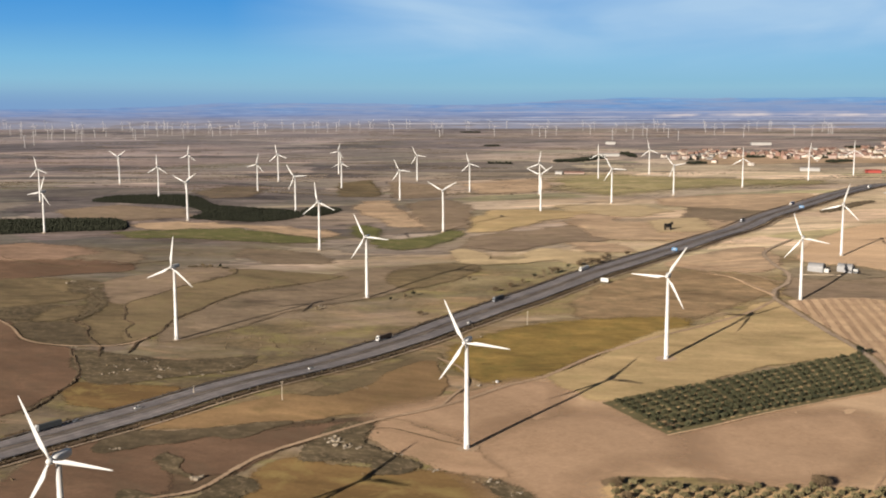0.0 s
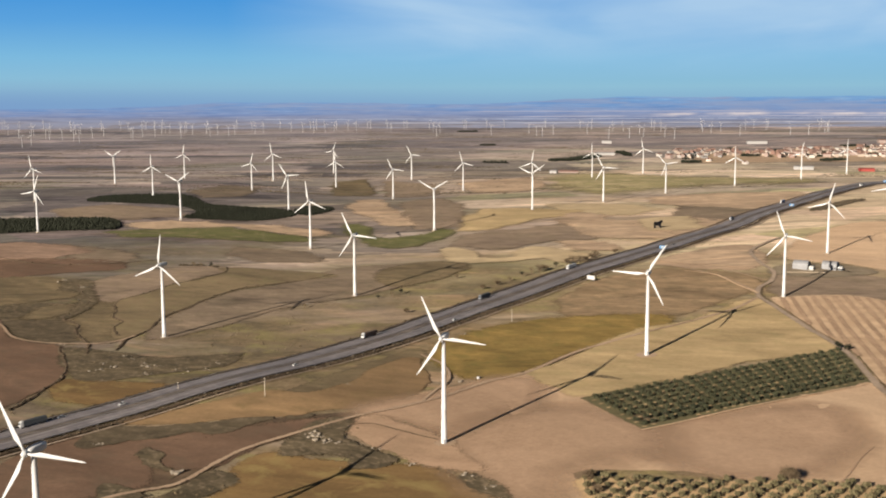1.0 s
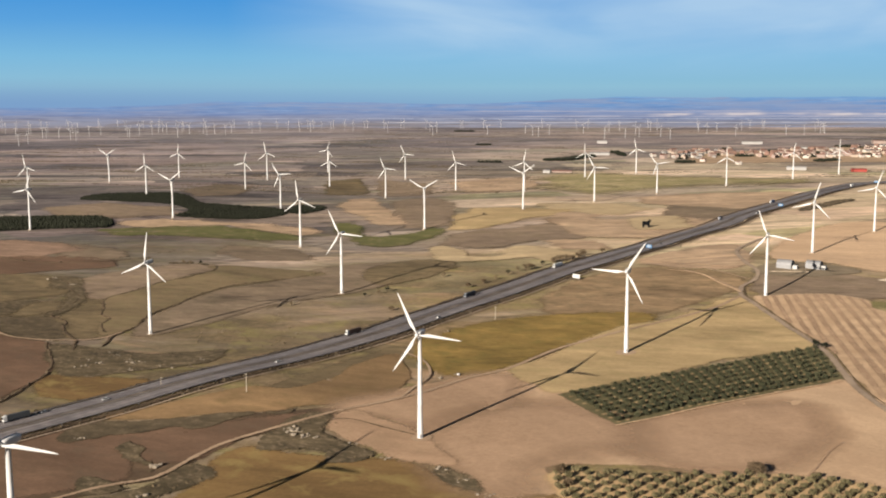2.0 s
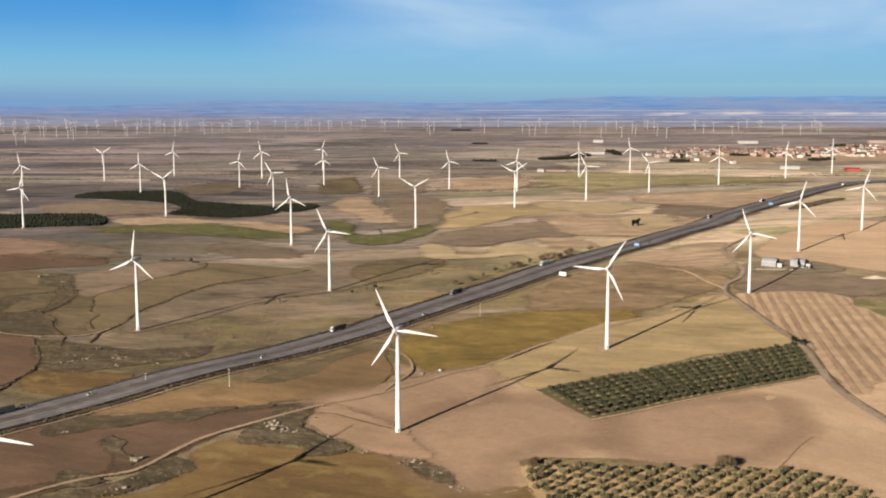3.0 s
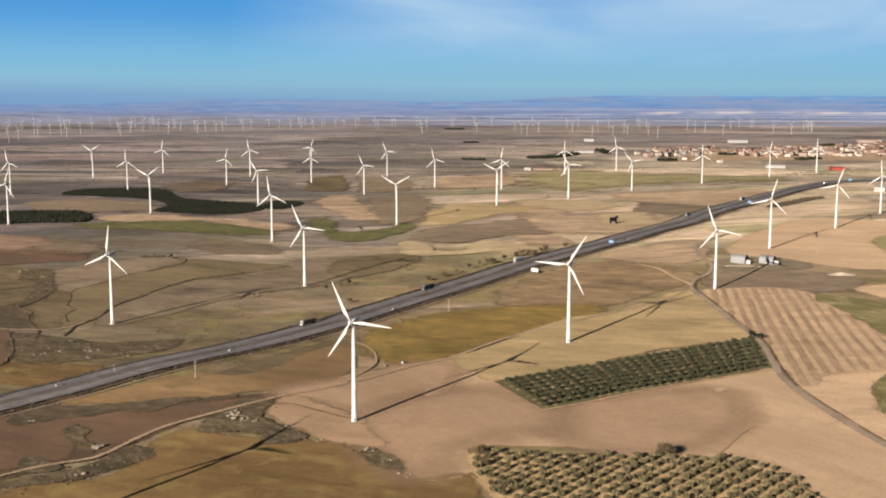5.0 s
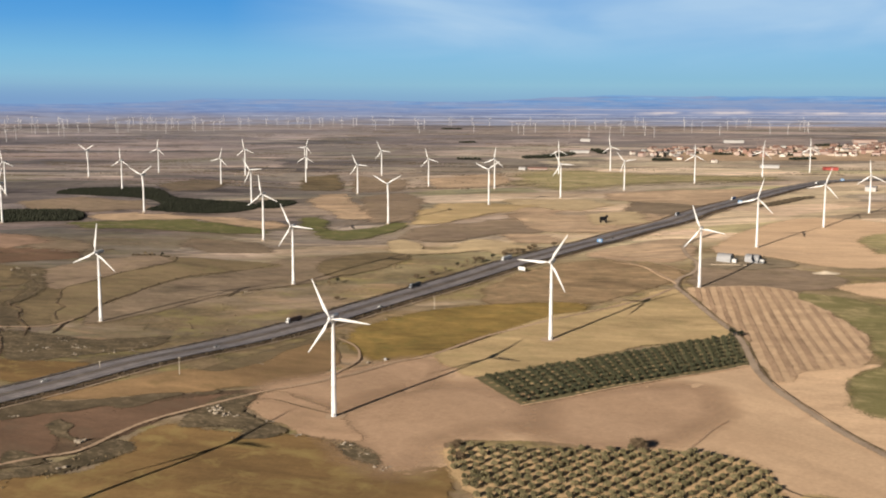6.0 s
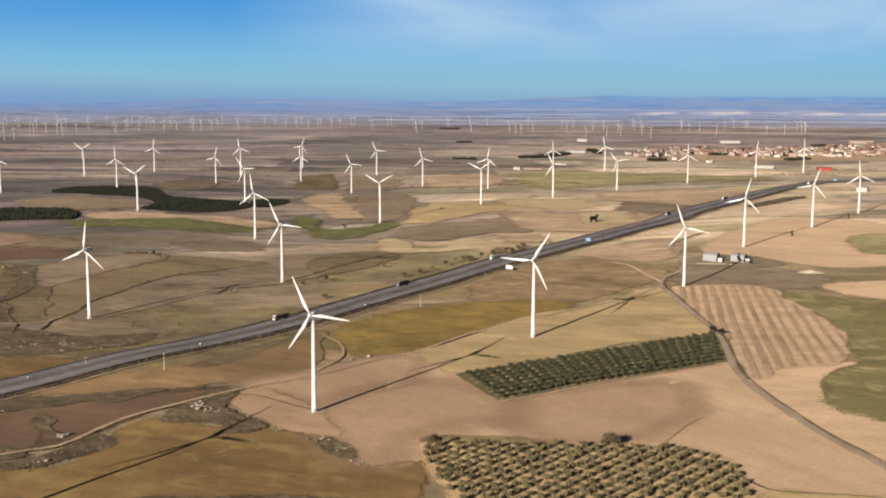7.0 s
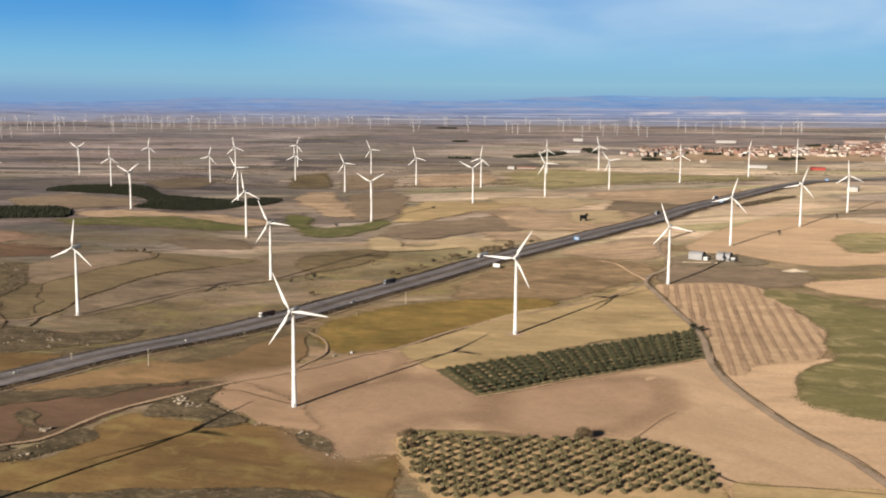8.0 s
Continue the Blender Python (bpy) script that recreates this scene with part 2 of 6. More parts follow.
def ground_material():
    """Dry scrub nearby; far off a patchwork of narrow fields in earth colours, hazed to mauve-grey."""
    m, n, l, s = node_material("dry_land", 0.96)
    wide = noise_node(n, l, place_node(n, l, (150, 70, 90), 22), 7.0, 0.66, 1.2)
    near = ramp_node(n, ((0.28, (0.062, 0.050, 0.034)), (0.42, (0.104, 0.083, 0.052)), (0.52, (0.140, 0.107, 0.066)), (0.62, (0.172, 0.127, 0.080)), (0.76, (0.245, 0.178, 0.115))))
    l.new(wide, near.inputs[0])
    fine = noise_node(n, l, place_node(n, l, (4, 4, 4)), 7.0, 0.7)
    speck = ramp_node(n, ((0.30, (0.66, 0.66, 0.64)), (0.70, (1.22, 1.22, 1.22))))
    l.new(fine, speck.inputs[0])
    scrub = mix_node(n, l, near.outputs[0], speck.outputs[0], 1.0, "MULTIPLY")
    # tufts of olive grass, dark brush and bare pinkish earth
    for size, turn, low, high, amount, colour in (((60, 28, 40), 32, 0.50, 0.64, 0.75, (0.165, 0.145, 0.062)), ((34, 13, 20), 25, 0.58, 0.68, 0.75, (0.062, 0.050, 0.032)), ((90, 30, 40), 15, 0.56, 0.66, 0.65, (0.27, 0.180, 0.115))):
        spots = noise_node(n, l, place_node(n, l, size, turn), 7.0, 0.70, 0.8)
        cut = ramp_node(n, ((low, (0, 0, 0)), (high, (amount,) * 3)))
        l.new(spots, cut.inputs[0])
        scrub = mix_node(n, l, scrub, colour, cut.outputs[0])
    # drier and sandier to the east
    geo = n.new("ShaderNodeNewGeometry")
    sep = n.new("ShaderNodeSeparateXYZ")
    l.new(geo.outputs["Position"], sep.inputs[0])
    east = n.new("ShaderNodeMapRange")
    east.inputs["From Min"].default_value, east.inputs["From Max"].default_value = -350, 250
    l.new(sep.outputs["X"], east.inputs["Value"])
    scrub = mix_node(n, l, scrub, mix_node(n, l, scrub, (1.85, 1.77, 1.64), 1.0, "MULTIPLY"), east.outputs[0])
    # fields of the far plain
    bend = noise_node(n, l, place_node(n, l, (400, 300, 300)), 2.0)
    at = place_node(n, l, (210, 95, 1e6), -12)
    shift = n.new("ShaderNodeVectorMath")
    shift.operation = "ADD"
    l.new(at, shift.inputs[0])
    l.new(bend, shift.inputs[1])
    cells = n.new("ShaderNodeTexVoronoi")
    cells.inputs["Scale"].default_value = 1.0
    l.new(shift.outputs[0], cells.inputs["Vector"])
    pick = n.new("ShaderNodeSeparateColor")
    l.new(cells.outputs["Color"], pick.inputs[0])
    field = ramp_node(n, ((0.0, (0.090, 0.081, 0.081)), (0.20, (0.205, 0.172, 0.152)), (0.42, (0.285, 0.222, 0.196)), (0.60, (0.160, 0.146, 0.130)), (0.8, (0.400, 0.325, 0.285)), (1.0, (0.155, 0.155, 0.108))))
    l.new(pick.outputs[0], field.inputs[0])
    warm = ramp_node(n, ((0.0, (0.190, 0.158, 0.126)), (0.22, (0.34, 0.267, 0.196)), (0.42, (0.46, 0.362, 0.278)), (0.60, (0.30, 0.256, 0.175)), (0.8, (0.53, 0.426, 0.330)), (1.0, (0.26, 0.244, 0.140))))
    l.new(pick.outputs[0], warm.inputs[0])
    strip = noise_node(n, l, place_node(n, l, (230, 22, 1e6), -6), 8.0, 0.72, 0.5)
    tone = ramp_node(n, ((0.34, (0.50, 0.50, 0.52)), (0.48, (0.98, 0.98, 0.98)), (0.66, (1.38, 1.35, 1.32))))
    l.new(strip, tone.inputs[0])
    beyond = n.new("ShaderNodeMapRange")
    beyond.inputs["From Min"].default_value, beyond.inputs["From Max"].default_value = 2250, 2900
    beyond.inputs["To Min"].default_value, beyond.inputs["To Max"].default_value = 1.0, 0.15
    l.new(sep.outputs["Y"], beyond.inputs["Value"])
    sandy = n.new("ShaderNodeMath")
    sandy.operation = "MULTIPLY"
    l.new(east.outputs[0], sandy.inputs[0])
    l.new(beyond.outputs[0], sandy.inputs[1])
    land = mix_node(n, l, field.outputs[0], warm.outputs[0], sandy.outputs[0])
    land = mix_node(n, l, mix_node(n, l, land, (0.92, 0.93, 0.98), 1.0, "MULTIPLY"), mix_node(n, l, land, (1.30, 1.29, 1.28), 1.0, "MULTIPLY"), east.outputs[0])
    # haze is put into the soil colour: mauve-grey grows with distance
    far_haze = n.new("ShaderNodeMapRange")
    far_haze.inputs["From Min"].default_value, far_haze.inputs["From Max"].default_value = 1700, 3900
    far_haze.inputs["To Max"].default_value = 0.88
    l.new(sep.outputs["Y"], far_haze.inputs["Value"])
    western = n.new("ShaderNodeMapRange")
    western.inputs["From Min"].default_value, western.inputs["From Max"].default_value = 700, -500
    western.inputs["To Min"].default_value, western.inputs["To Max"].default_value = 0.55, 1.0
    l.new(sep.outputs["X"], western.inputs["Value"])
    haze_share = n.new("ShaderNodeMath")
    haze_share.operation = "MULTIPLY"
    l.new(far_haze.outputs[0], haze_share.inputs[0])
    l.new(western.outputs[0], haze_share.inputs[1])
    land = mix_node(n, l, land, (0.246, 0.225, 0.243), haze_share.outputs[0])
    belts = n.new("ShaderNodeTexVoronoi")
    belts.inputs["Scale"].default_value = 1.0
    moved = n.new("ShaderNodeVectorMath")
    moved.operation = "ADD"
    l.new(place_node(n, l, (560, 230, 1e6), -5), moved.inputs[0])
    l.new(noise_node(n, l, place_node(n, l, (350, 160, 300)), 4.0, 0.6), moved.inputs[1])
    l.new(moved.outputs[0], belts.inputs["Vector"])
    kind = n.new("ShaderNodeSeparateColor")
    l.new(belts.outputs["Color"], kind.inputs[0])
    belt = ramp_node(n, ((0.0, (0.46, 0.47, 0.50)), (0.24, (0.80, 0.80, 0.82)), (0.42, (1.20, 1.12, 1.06)), (0.60, (0.72, 0.74, 0.70)), (0.78, (1.42, 1.34, 1.28)), (1.0, (0.98, 1.00, 0.90))))
    l.new(kind.outputs[1], belt.inputs[0])
    land = mix_node(n, l, land, belt.outputs[0], 1.0, "MULTIPLY")
    long_strip = ramp_node(n, ((0.30, (0.40, 0.41, 0.44)), (0.40, (0.95, 0.95, 0.96)), (0.60, (1.0, 1.0, 1.0)), (0.70, (1.65, 1.60, 1.54))))
    l.new(noise_node(n, l, place_node(n, l, (420, 75, 1e6), -2), 5.0, 0.66, 0.3), long_strip.inputs[0])
    land = mix_node(n, l, land, long_strip.outputs[0], 1.0, "MULTIPLY")
    fields = mix_node(n, l, land, tone.outputs[0], 0.7, "MULTIPLY")
    fields = mix_node(n, l, fields, scratches(n, l), 1.0, "MULTIPLY")
    # hedges, plough lines and pale lanes of the plain
    thin = ramp_node(n, ((0.36, (0.42, 0.42, 0.44)), (0.43, (1.0, 1.0, 1.0)), (0.59, (1.02, 1.02, 1.02)), (0.66, (1.55, 1.52, 1.48))))
    l.new(noise_node(n, l, place_node(n, l, (95, 34, 1e6), -3), 6.0, 0.72, 0.4), thin.inputs[0])
    fields = mix_node(n, l, fields, thin.outputs[0], 0.85, "MULTIPLY")
    far = n.new("ShaderNodeMapRange")
    far.inputs["From Min"].default_value, far.inputs["From Max"].default_value = 950, 1500
    far.inputs["To Min"].default_value, far.inputs["To Max"].default_value = 0.0, 1.1
    l.new(sep.outputs["Y"], far.inputs["Value"])
    # the change from scrub to tilled land is uneven
    uneven = n.new("ShaderNodeMath")
    uneven.operation = "MULTIPLY_ADD"
    uneven.use_clamp = True
    l.new(noise_node(n, l, place_node(n, l, (210, 90, 100), 10), 5.0, 0.6, 0.6), uneven.inputs[0])
    uneven.inputs[1].default_value = 2.2
    lower = n.new("ShaderNodeMath")
    lower.operation = "SUBTRACT"
    l.new(far.outputs[0], lower.inputs[0])
    lower.inputs[1].default_value = 1.05
    l.new(lower.outputs[0], uneven.inputs[2])
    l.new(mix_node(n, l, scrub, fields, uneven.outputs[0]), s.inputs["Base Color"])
    bump_node(n, l, s, fine, 0.7, 0.8)
    return m


def road_surface():
    """Purplish grey asphalt, streaked along the lanes by wheels, oil and patches."""
    m, n, l, s = node_material("asphalt", 0.6)
    lane = n.new("ShaderNodeAttribute")
    lane.attribute_name = "lane"
    where = n.new("ShaderNodeMapping")
    where.inputs["Scale"].default_value = (0.62, 0.014, 1.0)
    l.new(lane.outputs["Vector"], where.inputs["Vector"])
    both = ramp_node(n, ((0.30, (0.078, 0.069, 0.070)), (0.50, (0.160, 0.143, 0.143)), (0.70, (0.275, 0.245, 0.238))))
    s.inputs["Specular IOR Level"].default_value, s.inputs["Roughness"].default_value = 0.45, 0.6
    l.new(noise_node(n, l, where.outputs[0], 4.0, 0.65, 0.2), both.inputs[0])
    wide = ramp_node(n, ((0.32, (0.72, 0.71, 0.72)), (0.68, (1.22, 1.21, 1.19))))
    l.new(noise_node(n, l, place_node(n, l, (22, 7, 20), 50), 6.0, 0.68, 0.5), wide.inputs[0])
    fine = noise_node(n, l, place_node(n, l, (0.8, 0.8, 0.8)), 5.0, 0.6)
    grain = ramp_node(n, ((0.3, (0.86, 0.86, 0.86)), (0.7, (1.1, 1.1, 1.1))))
    l.new(fine, grain.inputs[0])
    c = mix_node(n, l, both.outputs[0], wide.outputs[0], 1.0, "MULTIPLY")
    l.new(mix_node(n, l, c, grain.outputs[0], 1.0, "MULTIPLY"), s.inputs["Base Color"])
    bump_node(n, l, s, fine, 0.2, 0.05)
    return m


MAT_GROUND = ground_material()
MAT_RED = soil("red_earth", (0.176, 0.110, 0.073), (0.118, 0.075, 0.050), 46, 2, 1.2, 35, (0.112, 0.080, 0.054), 0.6, marks=0.4)
MAT_BROWN = soil("ploughed_earth", (0.530, 0.374, 0.244), (0.420, 0.288, 0.184), 80, 2.2, 1.5, 60, (0.390, 0.262, 0.168), 0.45, streak=0.35, marks=0.12)
MAT_BROWN2 = soil("dark_ploughed_earth", (0.415, 0.280, 0.184), (0.340, 0.227, 0.147), 60, 2.2, 1.5, 60, (0.42, 0.286, 0.188), 0.4, streak=0.3, marks=0.12, even=True, soft=True)
MAT_PALE = soil("pale_stubble", (0.620, 0.436, 0.282), (0.500, 0.345, 0.220), 60, 2.5, 1.3, 10, marks=0.3)
MAT_STRAW = soil("straw_stubble", (0.500, 0.385, 0.235), (0.395, 0.300, 0.182), 45, 2.5, 1.3, 10, (0.31, 0.24, 0.145), 0.5, marks=0.6)
MAT_TAN = soil("tan_stubble", (0.510, 0.366, 0.244), (0.310, 0.220, 0.148), 55, 2.5, 0, 15, (0.235, 0.190, 0.124), 0.5)
MAT_OCHRE = soil("ochre_grass", (0.224, 0.142, 0.061), (0.139, 0.088, 0.040), 60, 2.5, 0, 22, (0.255, 0.190, 0.076), 0.8, streak=0.8, marks=0.25)
MAT_OCHRE2 = soil("tawny_grass", (0.276, 0.178, 0.093), (0.181, 0.119, 0.063), 46, 2.5, 0, 22, (0.160, 0.113, 0.054), 0.7, streak=0.7, marks=0.3)
MAT_YELLOW = soil("yellow_grass", (0.505, 0.368, 0.200), (0.310, 0.228, 0.120), 45, 2.5, 1.5, 20, (0.262, 0.222, 0.105), 0.4, marks=0.5)
MAT_OLIVE = soil("olive_grass", (0.296, 0.198, 0.066), (0.162, 0.113, 0.039), 40, 2.5, 0, 30, (0.143, 0.120, 0.039), 0.6)
MAT_KHAKI = soil("khaki_grass", (0.195, 0.147, 0.085), (0.110, 0.083, 0.050), 50, 2.5, 0, 30, (0.112, 0.092, 0.052), 0.6)
MAT_GREY = soil("fallow_earth", (0.232, 0.175, 0.123), (0.143, 0.109, 0.077), 60, 2.5, 1.6, 40, (0.140, 0.116, 0.074), 0.4)
MAT_PINK = soil("pinkish_earth", (0.330, 0.222, 0.158), (0.200, 0.134, 0.096), 50, 2.5, 0, 10)
MAT_GREEN = soil("green_crop", (0.208, 0.182, 0.082), (0.146, 0.132, 0.058), 55, 2.0, 0, 20, (0.360, 0.285, 0.150), 0.95, marks=0.35)
MAT_GREEN2 = soil("hollow_green_crop", (0.140, 0.136, 0.054), (0.094, 0.095, 0.038), 45, 2.0, 0, 20, (0.205, 0.170, 0.086), 0.9, marks=0.5)
MAT_MEADOW = soil("meadow", (0.345, 0.290, 0.146), (0.235, 0.204, 0.102), 70, 2.5, 0, 10, (0.48, 0.375, 0.225), 0.95)
MAT_TAN2 = soil("rough_pasture", (0.344, 0.238, 0.140), (0.173, 0.121, 0.071), 40, 2.5, 0, 40, (0.17, 0.13, 0.075), 0.7)
MAT_VINE = soil("vineyard_earth", (0.555, 0.396, 0.256), (0.430, 0.300, 0.192), 30, 2.2, 0, 10, (0.40, 0.270, 0.165), 0.6, marks=0.4)
MAT_TURNED = soil("turned_earth", (0.415, 0.284, 0.186), (0.310, 0.208, 0.136), 24, 1.6, 0, 80, (0.48, 0.335, 0.215), 0.6, marks=0.4, even=True)
MAT_PINKISH = soil("pinkish_stubble", (0.400, 0.268, 0.174), (0.310, 0.206, 0.132), 30, 2.0, 0, 25, (0.30, 0.210, 0.13), 0.5, marks=0.25)
MAT_TERRACE = soil("terrace_grass", (0.206, 0.154, 0.091), (0.139, 0.106, 0.063), 50, 2.5, 0, 35, (0.180, 0.150, 0.078), 0.6, marks=0.6)
MAT_YARD = soil("yard_earth", (0.240, 0.190, 0.132), (0.180, 0.144, 0.102), 16, 1.6, 0, 20, (0.15, 0.13, 0.085), 0.6)
MAT_GROVE = soil("grove_earth", (0.500, 0.350, 0.195), (0.385, 0.268, 0.146), 20, 2.0, 0, 30, (0.30, 0.235, 0.12), 0.5, marks=0.4)
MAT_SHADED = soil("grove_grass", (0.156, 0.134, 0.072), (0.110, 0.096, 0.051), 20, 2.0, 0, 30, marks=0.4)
MAT_SCRUB = soil("scrub_cover", (0.128, 0.099, 0.061), (0.064, 0.052, 0.032), 9, 2.0, 0, 30, (0.230, 0.172, 0.113), 0.7)
MAT_SCRUB2 = soil("grey_scrub", (0.112, 0.087, 0.055), (0.072, 0.056, 0.036), 14, 2.0, 0, 30, (0.165, 0.126, 0.083), 0.6)
MAT_GREYPINK = soil("grey_pink_earth", (0.262, 0.196, 0.139), (0.199, 0.148, 0.106), 60, 2.5, 0, 20, (0.205, 0.160, 0.098), 0.5)
MAT_REDBASE = soil("brown_weedy_earth", (0.126, 0.086, 0.056), (0.083, 0.058, 0.039), 30, 2.2, 0, 30, (0.076, 0.058, 0.037), 0.7)
MAT_TRACK = soil("dirt_track", (0.400, 0.290, 0.198), (0.300, 0.212, 0.142), 20, 1.5, marks=0.3)
MAT_LANE = soil("gravel_lane", (0.355, 0.275, 0.205), (0.265, 0.202, 0.148), 20, 1.5, marks=0.3)
MAT_ASPHALT = road_surface()
MAT_MEDIAN = soil("gravel_median", (0.190, 0.160, 0.138), (0.092, 0.075, 0.064), 9, 1.2)
MAT_VERGE = soil("verge_scrub", (0.150, 0.110, 0.070), (0.088, 0.067, 0.043), 14, 1.5)
MAT_BRUSH = soil("dry_brush", (0.118, 0.083, 0.054), (0.060, 0.043, 0.029), 11, 1.5)
MAT_LINE = plain("road_paint", (0.384, 0.384, 0.372), 0.7)
MAT_WHITE = plain("turbine_paint", (0.500, 0.498, 0.492), 0.42, 0, 0.07, 2.0)
MAT_BLADE = plain("blade_paint", (0.455, 0.455, 0.450), 0.38, 0, 0.06, 2.0)
# even grey that carries the haze in front of the far turbines
MAT_HAZED = plain("hazed_turbine_paint", (0.305, 0.30, 0.31), 0.6, 0, 0.15, 2.0)
MAT_CONCRETE = plain("concrete", (0.36, 0.29, 0.215), 0.9, 0, 0.3)
MAT_STEEL = plain("galvanised_steel", (0.26, 0.25, 0.25), 0.6, 0.4, 0.25)
MAT_DARK = plain("dark_rubber", (0.03, 0.03, 0.032), 0.8, 0, 0.2)
MAT_BLACK = plain("black_paint", (0.006, 0.006, 0.007), 0.95, 0, 0.2)
MAT_OLIVELEAF = varied("olive_leaves", (0.080, 0.070, 0.034), (0.140, 0.118, 0.060))
MAT_OLIVEDARK = varied("dense_olive_leaves", (0.024, 0.027, 0.013), (0.047, 0.048, 0.023))
MAT_PINE = varied("pine_needles", (0.015, 0.017, 0.011), (0.028, 0.030, 0.021), 0.95, True)
MAT_BUSH = varied("bush_twigs", (0.105, 0.076, 0.044), (0.19, 0.142, 0.080), 0.9, True)
MAT_SHRUB = varied("leafless_shrubs", (0.170, 0.115, 0.074), (0.260, 0.180, 0.116), 0.9, True)
MAT_HEDGE = varied("hedge_brush", (0.055, 0.045, 0.032), (0.115, 0.088, 0.058), 0.95, True)
MAT_BARK = plain("bark", (0.12, 0.085, 0.06), 0.9, 0, 0.4, 0.4)
MAT_ROCK = varied("limestone", (0.135, 0.108, 0.080), (0.235, 0.198, 0.155), 0.95, True)


# ---------------------------------------------------------------- helpers for building
KNOLLS = [(-86, 1331, -7.1, 160), (840, 1560, 9.2, 320), (-134, 2012, -9.0, 160), (-454, 1818, 5.9, 160), (800, 3500, -5.1, 320), (334, 1044, 5.3, 70), (-740, 1940, 4.1, 230),
          (-74, 1846, -3.7, 160), (574, 1882, 3.1, 320), (-217, 1070, 3.2, 70), (206, 779, -1.9, 230), (513, 1315, 2.7, 320), (-97, 655, 3.2, 70), (-60, 975, -2.1, 80)]


def terrain(x, y):
    """Height of the land: a gentle rise away from the valley, with low knolls and hollows."""
    a, b, d = math.tanh(x / 350), math.tanh((y - 1100) / 500), math.tanh((y - 3200) / 900)
    z = 23.97 + 8.65 * a + 9.89 * b + 14.47 * d - 8.5 * a * b
    z += sum(h * math.exp(-((x - u) ** 2 + (y - v) ** 2) / r ** 2) for u, v, h, r in KNOLLS)
    fall = min(max((2250 - y) / 400, 0), max((y - 200) / 150, 0), max((720 - abs(x)) / 120, 0), 1)
    if fall > 0:
        z += fall * (1.3 * noise.noise(Vector((x / 125, y / 105, 0.3))) + 0.55 * noise.noise(Vector((x / 58, y / 50, 5.1))))
    return z


def mesh_object(name, verts, faces, material, smooth=False):
    me = bpy.data.meshes.new(name)
    me.from_pydata([tuple(v) for v in verts], [], faces)
    me.materials.append(material)
    if smooth:
        me.polygons.foreach_set("use_smooth", [True] * len(me.polygons))
    me.update()
    return new(name, me)


def part(name, bm, material, parent, label="", smooth=False):
    """Links a bmesh as one mesh object under a thing or a part."""
    me = bpy.data.meshes.new(name)
    bmesh.ops.recalc_face_normals(bm, faces=bm.faces)
    bm.to_mesh(me)
    bm.free()
    me.materials.append(material)
    if smooth:
        me.polygons.foreach_set("use_smooth", [True] * len(me.polygons))
    ob = new(name, me)
    ob.parent = parent
    if label:
        ob["label"] = label
    return ob


def thing(name, at, label, category, group="", turn=0.0, kind=""):
    ob = new(name)
    ob.empty_display_size = 0.5
    ob.matrix_basis = pose(*at, 0, 0, turn)
    return tagged(ob, label, category, group, kind)


def box(bm, size, at, bevel=0.0, m=None):
    made = bmesh.ops.create_cube(bm, size=1.0, matrix=(m or Matrix()) @ Matrix.LocRotScale(at, None, size))
    if bevel:
        edges = {e for v in made["verts"] for e in v.link_edges}
        bmesh.ops.bevel(bm, geom=list(edges), offset=bevel, segments=2, affect="EDGES")


def tube(bm, profile, sides=24, m=None, caps=True):
    """Round body about z from (radius, height) pairs."""
    rings = []
    for r, h in profile:
        rings.append([bm.verts.new((m or Matrix()) @ Vector((r * math.cos(2 * math.pi * i / sides), r * math.sin(2 * math.pi * i / sides), h))) for i in range(sides)])
    for a, b in zip(rings, rings[1:]):
        for i in range(sides):
            bm.faces.new((a[i], a[(i + 1) % sides], b[(i + 1) % sides], b[i]))
    if caps:
        bm.faces.new(rings[0][::-1])
        bm.faces.new(rings[-1])


def spline(points, step, closed=False):
    """A smooth line through plan points, with a point about every step metres."""
    p = [Vector(q) for q in points]
    n = len(p)
    out = []
    for i in range(n if closed else n - 1):
        if closed:
            a, b, c, d = p[i - 1], p[i], p[(i + 1) % n], p[(i + 2) % n]
        else:
            a, b, c, d = p[max(i - 1, 0)], p[i], p[i + 1], p[min(i + 2, n - 1)]
        k = max(1, int((c - b).length / step))
        for j in range(k):
            t = j / k
            out.append(0.5 * (2 * b + (c - a) * t + (2 * a - 5 * b + 4 * c - d) * t * t + (3 * b - a - 3 * c + d) * t ** 3))
    if not closed:
        out.append(p[-1])
    return out


def inside(x, y, ring):
    hit = False
    for a, b in zip(ring, ring[-1:] + ring[:-1]):
        if (a[1] > y) != (b[1] > y) and x < (b[0] - a[0]) * (y - a[1]) / (b[1] - a[1]) + a[0]:
            hit = not hit
    return hit


from mathutils.geometry import delaunay_2d_cdt


def set_rim(ob, values):
    ob.data.attributes.new("rim", "FLOAT", "POINT").data.foreach_set("value", values)


FIELD_RINGS = []


